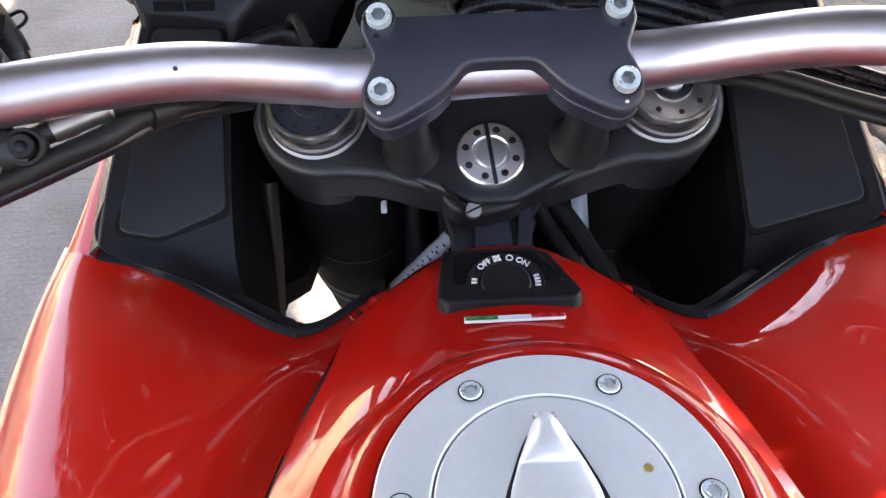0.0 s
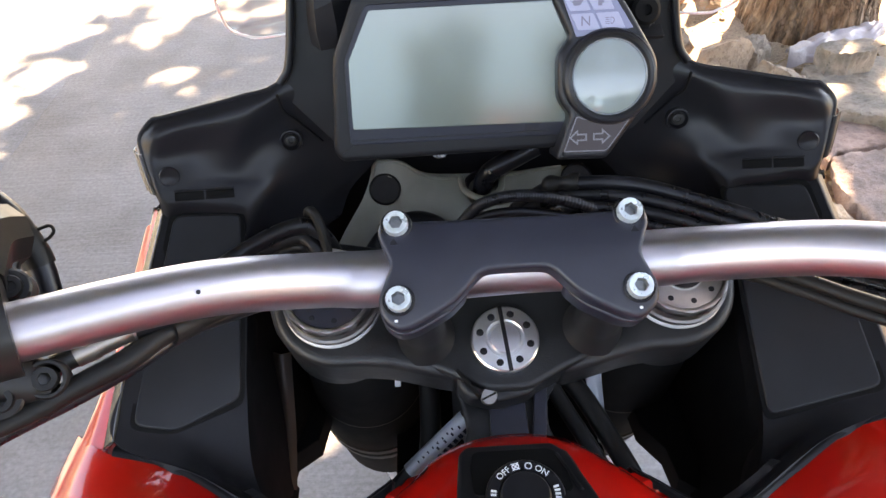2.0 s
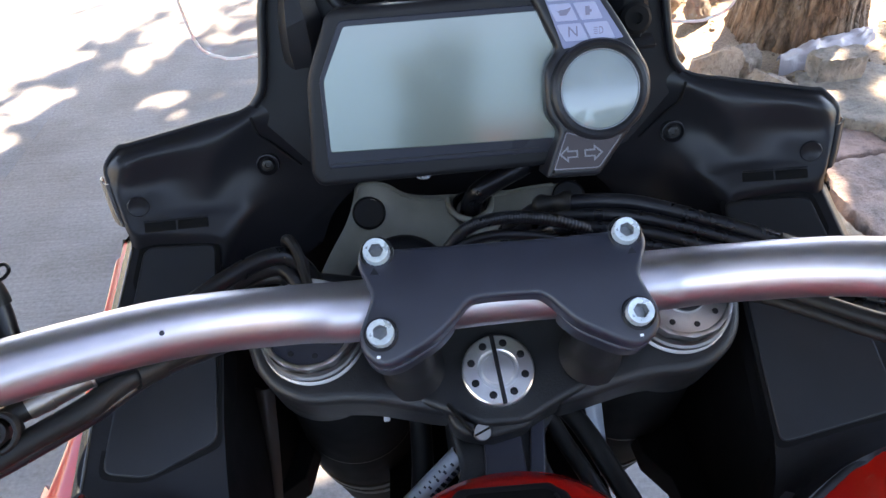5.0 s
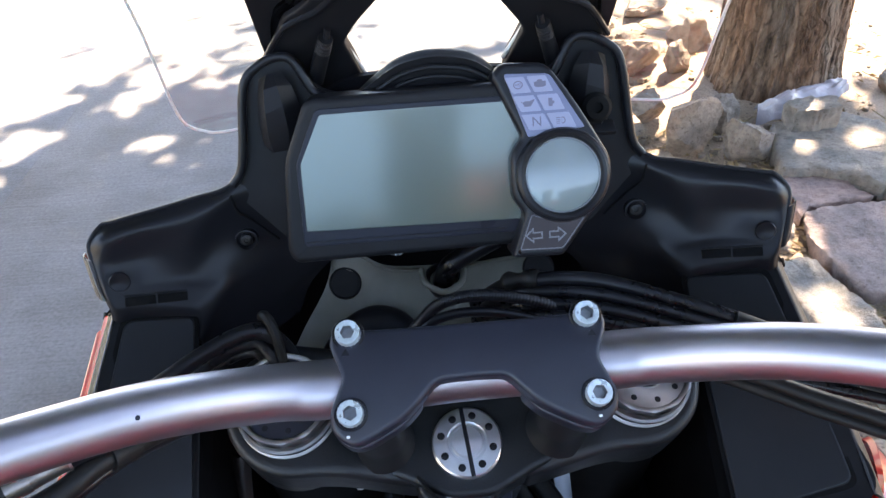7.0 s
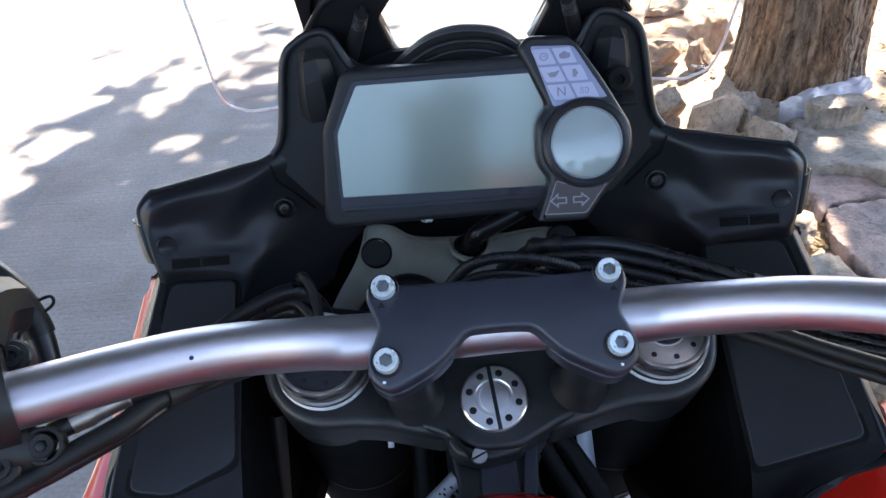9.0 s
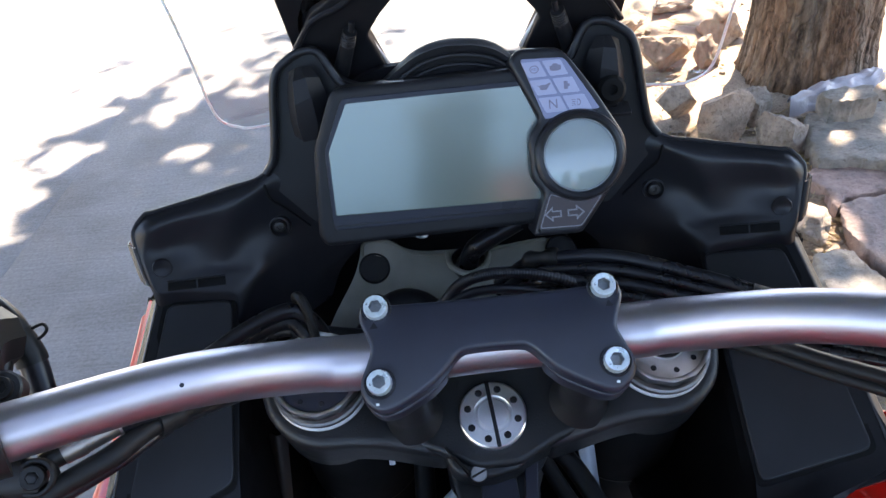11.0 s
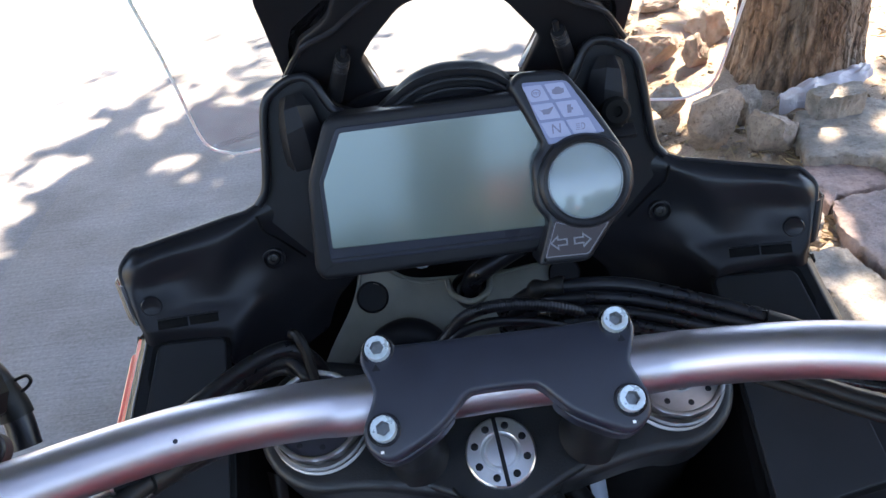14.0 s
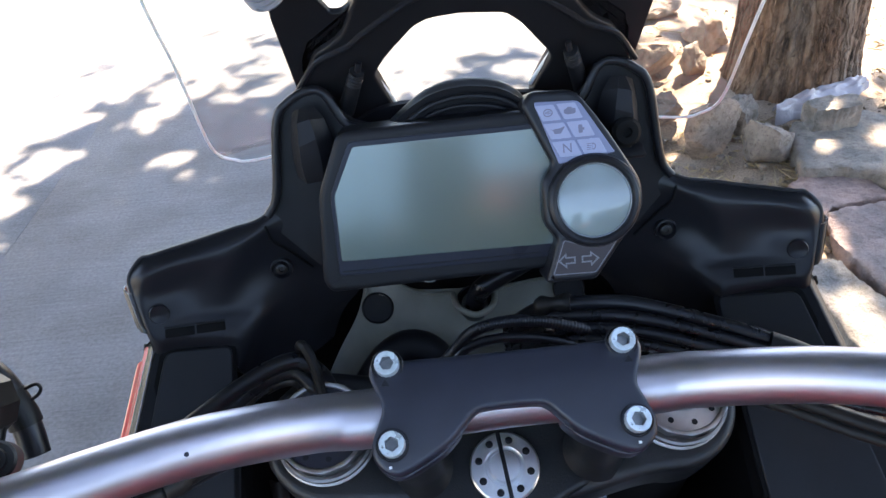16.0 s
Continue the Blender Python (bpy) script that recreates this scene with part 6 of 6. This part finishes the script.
    side = (x + 1.80 + 0.12 * noise.noise((y * 1.7, 3.0, 0))) / 0.46
    far = (3.80 - 0.45 * min(1.0, max(0.0, (x + 0.6) / 0.4)) + 0.25 * noise.noise((x * 1.6, 7.0, 0)) - y) / 1.02
    v = min(side, far, 1.25)
    k = min(1.0, max(0.0, (v - 0.42 - 1.45 * spots) * 6 + 0.5))
    if v >= 1.25:
        k = 0.0 if spots > 0.80 else 1.0
    if x > 0.85 and y > 0.9:
        k = 0.0 if spots > 0.10 else 1.0
        if 0.95 < x < 2.3 and 1.1 < y < 2.25:
            k = 1.0 if spots < 0.50 else 0.0
        if y > 2.6:
            k = 1.0 if spots < -0.24 else 0.0
    if -1.46 < x < -0.7 and 0.9 < y < 1.86:
        k = 1.0
    if 1.2 < x < 1.72 and 2.02 < y < 2.52:
        k = 1.0
    if x > 2.1:
        k *= max(0.0, 1 - (x - 2.1) / 0.5)
    k *= 1.0 if y > -2.6 else max(0.0, 1 - (-2.6 - y) / 0.6)
    if (-0.62 < x < -0.25 and 0.42 < y < 0.93 + 0.1 * noise.noise((x * 2, 1, 0))) or (x < -1.35 and y < 0.5):
        k = 0.0 if spots > (-0.25 if x > -0.5 else -0.12) else 1.0
    if 0.24 < x < 0.62 and 0.50 < y < 0.80:
        k = 0.0
    return k


# gaps cut in the leaves so that sun reaches these chosen spots
SUN_PATCHES = ((0.0771, -0.0973, 1.0161, -0.008), (0.0815, -0.1127, 1.0195, -0.005), (0.0848, -0.1288, 1.0234, -0.004), (0.0904, -0.1428, 1.0230, -0.004), (0.0949, -0.1577, 1.0235, -0.003), (0.1000, -0.1725, 1.0234, -0.003),
               (-0.05, -0.37, 1.03, 0.05), (0.06, -0.43, 1.00, 0.05), (-0.15, -0.40, 1.00, 0.05), (1.45, 1.56, 0.1, -0.040), (1.62, 1.80, 0.1, -0.035), (1.56, 1.98, 0.12, 0.0), (1.18, 2.58, 0.10, 0.15), (1.2, 2.78, 0.15, 0.16))


def crown_mesh():
    rng = random.Random(11)
    verts, faces = [], []
    open_at = [(Vector((x, y, z)), r) for x, y, z, r in SUN_PATCHES]
    clumps = []
    while len(clumps) < 4200:
        g = Vector((rng.uniform(-6.5, 3.0), rng.uniform(-3.2, 5.6), 0))
        if rng.random() < shade(g.x, g.y):
            clumps.append((g, rng.uniform(3.8, 5.6)))
    # unseen boughs added straight over the road to screen off sky
    while len(clumps) < 5000:
        p = Vector((rng.uniform(-5.0, 0.4), rng.uniform(-2.6, 3.0), rng.uniform(3.7, 4.9)))
        q = p - SUN_DIR * (p.z / SUN_DIR.z)
        if q.y < 0.4 or shade(q.x, q.y) > 0.5:
            clumps.append((q, p.z))
    # boughs added behind, out of view, to darken what the cockpit reflects
    for _ in range(500):
        p = Vector((rng.uniform(-5.0, 5.0), rng.uniform(-6.0, -1.6), 0.0))
        p.z = rng.uniform(3.7, 4.9)
        clumps.append((p - SUN_DIR * (p.z / SUN_DIR.z), p.z))
    # boughs added ahead on the left to block bright sky, their shadows out of view
    for _ in range(1300):
        p = Vector((rng.uniform(-5.5, 0.0), rng.uniform(2.8, 7.0), rng.uniform(3.8, 5.0)))
        q = p - SUN_DIR * (p.z / SUN_DIR.z)
        if q.x < -2.95 - 0.05 * max(0.0, q.y):
            clumps.append((q, p.z))
    for _ in range(420):
        p = Vector((rng.uniform(-3.3, -1.3), rng.uniform(2.0, 4.6), rng.uniform(3.9, 5.0)))
        q = p - SUN_DIR * (p.z / SUN_DIR.z)
        if q.x < -2.95:
            clumps.append((q, p.z))
    # a low bough on the sunny side, added out of view to shade the motorcycle
    for _ in range(400):
        p = Vector((rng.uniform(-0.5, 0.68), rng.uniform(-0.62, 0.36), 1.05))
        clumps.append((p - SUN_DIR * (p.z / SUN_DIR.z), rng.uniform(1.75, 2.3)))
    for g, h in clumps:
        c = g + SUN_DIR * (h / SUN_DIR.z)
        for _ in range(36):
            p = c + Vector((rng.gauss(0, 0.12), rng.gauss(0, 0.12), rng.gauss(0, 0.10)))
            q = p - SUN_DIR * (p.z / SUN_DIR.z)
            s = shade(q.x, q.y)
            low = h < 3.2
            if s < 0.25 and not low and q.y > 0.4 and q.x > -2.8:
                continue
            hit = False
            for o, r in open_at:
                v = p - o
                if (v - SUN_DIR * v.dot(SUN_DIR)).length < r + (0.017 if low else 0.08):
                    hit = True
                    break
            if hit:
                continue
            size = rng.uniform(0.035, 0.075) * (0.6 if low else 1.0)
            a = Vector((rng.gauss(0, 1), rng.gauss(0, 1), rng.gauss(0, 0.6))).normalized()
            if not low and q.y > 1.4 and -2.2 < q.x < 2.4:
                # twigs end where the crown opens
                if min(shade(q.x + a.x * size, q.y + a.y * size), shade(q.x - a.x * size, q.y - a.y * size)) < 0.25:
                    size *= 0.4
            b = a.cross(Vector((rng.gauss(0, 1), rng.gauss(0, 1), rng.gauss(0, 1)))).normalized()
            n = a.cross(b)
            i = len(verts)
            verts += [p - a * size, p + b * size * 0.45 + n * size * 0.1, p + a * size, p - b * size * 0.45 + n * size * 0.1]
            faces.append((i, i + 1, i + 2, i + 3))
    me = bpy.data.meshes.new("crown")
    me.from_pydata([tuple(v) for v in verts], [], faces)
    me.materials.append(LEAF)
    return me


crown = new("crown", crown_mesh())
crown.parent = tree
tagged(crown, "dense green leafy crown with unseen boughs added to shape the shade")


# ---- unseen walls and hedge, added to be reflected ----
PLASTER = material("terracotta_plaster", (0.46, 0.215, 0.165), 0.85, vary=0.25, scale=6, bump=0.4, bump_scale=60, bump_dist=0.004)
# never in view: added to give the metal and glass a reddish reflection
reflector_wall = part("reflector_wall_south", box((8.6, 0.22, 1.5), pose(4.15, -3.5, 0.70), 0.01), PLASTER, None)
tagged(reflector_wall, "unseen terracotta wall added to tint reflections", "wall", kind="structure")


# out-of-view wall whose blue is added for the display's reflection
BLUE_WASH = material("pale_blue_reflector", (0.22, 0.42, 0.66), 0.85, vary=0.12, scale=5, bump=0.3, bump_scale=50, bump_dist=0.004)
end_wall = part("reflector_wall_far_south", box((15.0, 0.22, 3.1), pose(1.0, -9.0, 1.5), 0.01), BLUE_WASH, None)
tagged(end_wall, "unseen pale blue wall added for blue reflections in the display", "wall", kind="structure")
# bright wall added out of view to light up the fairing's rim by reflection
CREAM = material("cream_plaster", (0.80, 0.75, 0.60), 0.85, vary=0.08, scale=4, bump=0.3, bump_scale=50, bump_dist=0.004)
far_wall = part("reflector_wall_west", box((0.22, 22.0, 2.4), pose(-7.0, 4.0, 1.15), 0.01), CREAM, None)
tagged(far_wall, "unseen sunlit cream wall added as a bright reflector", "wall", kind="structure")


# leaves added behind the viewpoint, their height set to darken the display's reflection
def hedge_mesh():
    rng = random.Random(23)
    verts, faces = [], []
    for _ in range(12000):
        x = rng.uniform(-1.6, 6.0)
        h = (1.22 if x < -0.15 or 0.20 < x < 0.52 else 1.80) + 0.16 * noise.noise((x * 4.3, 5, 0))
        p = Vector((x, -3.05 + rng.gauss(0, 0.12), rng.uniform(0.02, h)))
        s = rng.uniform(0.05, 0.10)
        a = Vector((rng.gauss(0, 1), rng.gauss(0, 1), rng.gauss(0, 1))).normalized()
        b = a.cross(Vector((rng.gauss(0, 1), rng.gauss(0, 1), rng.gauss(0, 1)))).normalized()
        i = len(verts)
        verts += [p - a * s, p + b * s * 0.5, p + a * s, p - b * s * 0.5]
        faces.append((i, i + 1, i + 2, i + 3))
    me = bpy.data.meshes.new("hedge")
    me.from_pydata([tuple(v) for v in verts], [], faces)
    me.materials.append(LEAF)
    return me


tagged(new("hedge", hedge_mesh()), "unseen leafy hedge added to darken reflections", "hedge", kind="stuff")


# ---- stones ----
def rock(size, seed, rough=0.20, cuts=14):
    """An angular broken stone of the given extents standing on z = 0."""
    rng = random.Random(seed)
    bm = bmesh.new()
    bmesh.ops.create_icosphere(bm, subdivisions=5, radius=1)
    planes = []
    for _ in range(cuts):
        n = Vector((rng.gauss(0, 1), rng.gauss(0, 1), rng.gauss(0, 0.7))).normalized()
        planes.append((n, rng.uniform(0.42, 0.78)))
    off = Vector((rng.uniform(0, 50), rng.uniform(0, 50), rng.uniform(0, 50)))
    for v in bm.verts:
        p = v.co.copy()
        for n, d in planes:
            k = p.dot(n) - d
            if k > 0:
                p -= n * k * 0.97
        chip = max(0.0, noise.noise(p * 2.7 + off) - 0.12)
        p += v.co * (rough * 0.45 * noise.noise(p * 1.3 + off) + rough * 0.25 * noise.noise(p * 4 + off) + rough * 0.13 * noise.noise(p * 10 + off) + rough * 0.06 * noise.noise(p * 24 + off) - rough * 0.7 * chip)
        v.co = p
    lo = min(v.co.z for v in bm.verts)
    hi = max(v.co.z for v in bm.verts)
    ex = max(abs(v.co.x) for v in bm.verts)
    ey = max(abs(v.co.y) for v in bm.verts)
    for v in bm.verts:
        v.co = Vector((v.co.x / ex * size[0] / 2, v.co.y / ey * size[1] / 2, (v.co.z - lo) / (hi - lo) * size[2]))
    return bm


def slab(outline, thick, seed):
    """A broken flagstone: an uneven outline with a rough rim and a nearly flat top."""
    rng = random.Random(seed)
    pts = []
    n = len(outline)
    for i in range(n):
        a, b = Vector(outline[i]), Vector(outline[(i + 1) % n])
        for k in range(16):
            p = a.lerp(b, k / 16)
            pts.append(p)
    c = sum(pts, Vector((0, 0))) / len(pts)
    bm = bmesh.new()
    rings = []
    for f, z in ((0.97, -0.06), (1.0, thick * 0.3), (1.0, thick * 0.80), (0.985, thick * 0.97), (0.95, thick), (0.75, thick), (0.5, thick), (0.25, thick)):
        ring = []
        for i, p in enumerate(pts):
            q = c + (p - c) * f
            w = Vector((q.x, q.y, z)) * 9
            d = (p - c).normalized() * (0.022 * noise.noise(w + Vector((seed, 0, 0))) + 0.014 * noise.noise(w * 3.1) + 0.009 * noise.noise(w * 7.3)) * (f if f > 0.6 else 0)
            ring.append(bm.verts.new((q.x + d.x, q.y + d.y, z + (0.006 * noise.noise(w * 0.7) + 0.004 * noise.noise(w * 3.3) + 0.0025 * noise.noise(w * 8) if z > 0 else 0))))
        rings.append(ring)
    for a, b in zip(rings, rings[1:]):
        for i in range(len(a)):
            j = (i + 1) % len(a)
            bm.faces.new((a[i], a[j], b[j], b[i]))
    mid = bm.verts.new((c.x, c.y, thick))
    for i in range(len(rings[-1])):
        bm.faces.new((rings[-1][i], rings[-1][(i + 1) % len(pts)], mid))
    return bm


STONES = (  # x, y, width, depth, height, turn, seed
    (0.985, 2.150, 0.23, 0.16, 0.210, 20, 3), (1.165, 2.270, 0.15, 0.12, 0.155, 60, 5), (1.158, 2.025, 0.185, 0.16, 0.175, 10, 8),
    (1.165, 2.800, 0.13, 0.11, 0.17, 30, 12), (0.905, 2.420, 0.19, 0.17, 0.15, 75, 14), 
    (1.040, 1.538, 0.15, 0.21, 0.105, 15, 23), (1.202, 1.205, 0.08, 0.07, 0.04, 28, 26), (1.000, 2.900, 0.30, 0.24, 0.16, 40, 31), (1.330, 3.150, 0.30, 0.22, 0.17, 80, 33),
    (0.930, 3.350, 0.26, 0.22, 0.13, 10, 35), (1.250, 3.600, 0.34, 0.24, 0.14, 60, 37), (1.370, 1.160, 0.12, 0.10, 0.07, 20, 39), (1.120, 0.930, 0.24, 0.20, 0.08, 44, 41), (0.990, 0.700, 0.18, 0.22, 0.05, 70, 43), (1.380, 0.900, 0.26, 0.22, 0.09, 12, 45),
    (1.980, 2.480, 0.24, 0.2, 0.13, 33, 47), (2.15, 2.15, 0.3, 0.24, 0.12, 71, 49))
for x, y, w, d, h, a, seed in STONES:
    st = part("stone", rock((w, d, h * 1.12), seed), STONE, None, angle=50)
    st.matrix_basis = pose(x, y, -0.02, 0, 0, a)
    tagged(st, "angular grey-brown field stone lying in the dry soil", "stone", "stones round the tree")
block_bm = slab([(-0.085, -0.050), (-0.02, -0.058), (0.060, -0.050), (0.088, -0.038), (0.080, 0.040), (0.02, 0.052), (-0.080, 0.045)], 0.085, 61)
for v in block_bm.verts:
    v.co.z = max(v.co.z, 0.0) * (1.0 + 1.2 * v.co.x)
block = part("stone", block_bm, GREY_SLAB, None, angle=50)
block.matrix_basis = pose(1.405, 2.090, 0.098, 0, 0, -4)
tagged(block, "flat block of stone lying on another stone", "stone", "stones round the tree")
SLABS = (([(1.129, 1.780), (1.181, 1.820), (1.284, 1.812), (1.379, 1.762), (1.418, 1.660), (1.192, 1.622), (1.146, 1.577), (1.136, 1.699)], 0.065, 3, FLAGSTONE),
         ([(1.139, 1.554), (1.185, 1.598), (1.375, 1.624), (1.519, 1.618), (1.559, 1.401), (1.370, 1.213), (1.148, 1.195), (1.127, 1.244), (1.120, 1.371)], 0.070, 5, FLAGSTONE),
         ([(1.288, 2.141), (1.213, 1.901), (1.208, 1.814), (1.291, 1.801), (1.382, 1.756), (1.463, 1.648), (1.749, 1.648), (1.912, 1.917), (1.657, 1.904), (1.662, 2.085), (1.546, 2.189)], 0.100, 7, GREY_SLAB),
         ([(0.982, 1.345), (1.050, 1.391), (1.087, 1.365), (1.087, 1.287), (1.128, 1.174), (1.119, 0.981), (1.036, 0.841), (0.977, 0.923), (0.939, 1.162), (0.943, 1.259)], 0.070, 9, GREY_SLAB))
for o, th, seed, mat in SLABS:
    tagged(part("flagstone", slab(o, th, seed), mat, None, angle=60), "broken pinkish flagstone with a rough edge" if mat is FLAGSTONE else "broken grey flagstone with a rough edge", "flagstone", "flagstones by the road")

# white plastic bag lying crumpled against the trunk
BAG = material("thin_white_plastic", (0.31, 0.285, 0.305), 0.45, vary=0.08, scale=14, bump=0.3, bump_scale=60, bump_dist=0.01)
rows = []
for k in range(17):
    t = k / 16
    c = Vector((1.27, 2.225, 0.095)).lerp(Vector((1.70, 2.425, 0.085)), t) + Vector((0, 0.02 * noise.noise((t * 5, 3, 1)), 0.016 * noise.noise((t * 7, 1, 6))))
    w = (0.012 + 0.033 * math.sin(math.pi * min(1, t * 0.85)) + 0.014 * t) * (1 + 0.5 * noise.noise((t * 8, 7, 2)))
    line = []
    for j in range(11):
        f = j / 5 - 1
        crumple = 0.012 * noise.noise((t * 4, f * 4.5, 4)) + 0.008 * noise.noise((t * 9, f * 9, 9)) + 0.008 * abs(noise.noise((t * 12, f * 9, 5)))
        line.append(c + Vector((-0.3 * w * f + 0.010 * noise.noise((t * 15, f * 5, 11)), w * f, 0.030 * (1 - f * f) + crumple - 0.05 * max(0, -f) * (1 - t))))
    rows.append(line)
tagged(part("plastic_bag", net(rows, 3, 3, 0.002), BAG, None, angle=80), "crumpled white plastic bag lying on the stones", "plastic bag")

# litter, twigs and grit on the soil
STRAW = material("dry_straw", (0.36, 0.28, 0.15), 0.7, vary=0.3, scale=30)
DRYLEAF = material("dry_leaf", (0.22, 0.15, 0.075), 0.7, vary=0.4, scale=12, tint=(0.3, 0.22, 0.12))
GRIT = material("grit", (0.20, 0.155, 0.118), 0.9, vary=0.3, scale=30)
rng = random.Random(4)


def litter(count, kind):
    verts, faces = [], []
    for _ in range(count):
        x, y = rng.uniform(0.80, 2.3), rng.uniform(0.2, 3.6)
        if rng.random() < 0.5:
            x, y = rng.uniform(0.82, 1.35), rng.uniform(0.5, 2.3)
        z = soil_height(x, y) + 0.004
        a = rng.uniform(0, 2 * math.pi)
        i = len(verts)
        if kind == "leaf":
            l, w, b = rng.uniform(0.012, 0.03), rng.uniform(0.004, 0.010), rng.uniform(0.001, 0.008)
            u, v = Vector((math.cos(a), math.sin(a), rng.uniform(-0.2, 0.2))), Vector((-math.sin(a), math.cos(a), rng.uniform(-0.4, 0.4)))
            p = Vector((x, y, z + 0.004))
            verts += [p - u * l, p + v * w + Vector((0, 0, b)), p + u * l, p - v * w + Vector((0, 0, b)), p - Vector((0, 0, 0.0015))]
            faces += [(i, i + 1, i + 4), (i + 1, i + 2, i + 4), (i + 2, i + 3, i + 4), (i + 3, i, i + 4)]
        elif kind == "straw":
            l, w = rng.uniform(0.02, 0.09), rng.uniform(0.0008, 0.002)
            u, v = Vector((math.cos(a), math.sin(a), rng.uniform(-0.1, 0.15))), Vector((-math.sin(a), math.cos(a), 0))
            p = Vector((x, y, z + 0.004))
            verts += [p - u * l - v * w, p - u * l + v * w, p + u * l + v * w, p + u * l - v * w, p - u * l + Vector((0, 0, w * 2)), p + u * l + Vector((0, 0, w * 2))]
            faces += [(i, i + 4, i + 5, i + 3), (i + 1, i + 2, i + 5, i + 4), (i, i + 1, i + 4), (i + 3, i + 5, i + 2)]
        else:
            s = rng.choice((0.004, 0.006, 0.009, 0.015)) * rng.uniform(0.7, 1.3)
            p = Vector((x, y, z))
            ring = [p + Vector((s * math.cos(a + k * 1.2566) * rng.uniform(0.7, 1.2), s * math.sin(a + k * 1.2566) * rng.uniform(0.7, 1.2), -0.002)) for k in range(5)]
            mid = [p + (q - p) * 0.75 + Vector((0, 0, s * rng.uniform(0.5, 0.9))) for q in ring]
            verts += ring + mid
            for k in range(5):
                faces.append((i + k, i + (k + 1) % 5, i + 5 + (k + 1) % 5, i + 5 + k))
            faces.append((i + 5, i + 6, i + 7, i + 8, i + 9))
    me = bpy.data.meshes.new(kind)
    me.from_pydata([tuple(v) for v in verts], [], faces)
    return me


for kind, name, count, mat, text in (("leaf", "fallen_leaves", 700, DRYLEAF, "dry brown fallen leaves scattered on the soil"), ("straw", "dry_straw", 170, STRAW, "pale dry straw and twigs scattered on the soil"), ("grit", "pebbles", 900, GRIT, "small pebbles and grit on the soil")):
    me = litter(count, kind)
    me.materials.append(mat)
    tagged(new(name, me), text, name.replace("_", " "), kind="stuff")
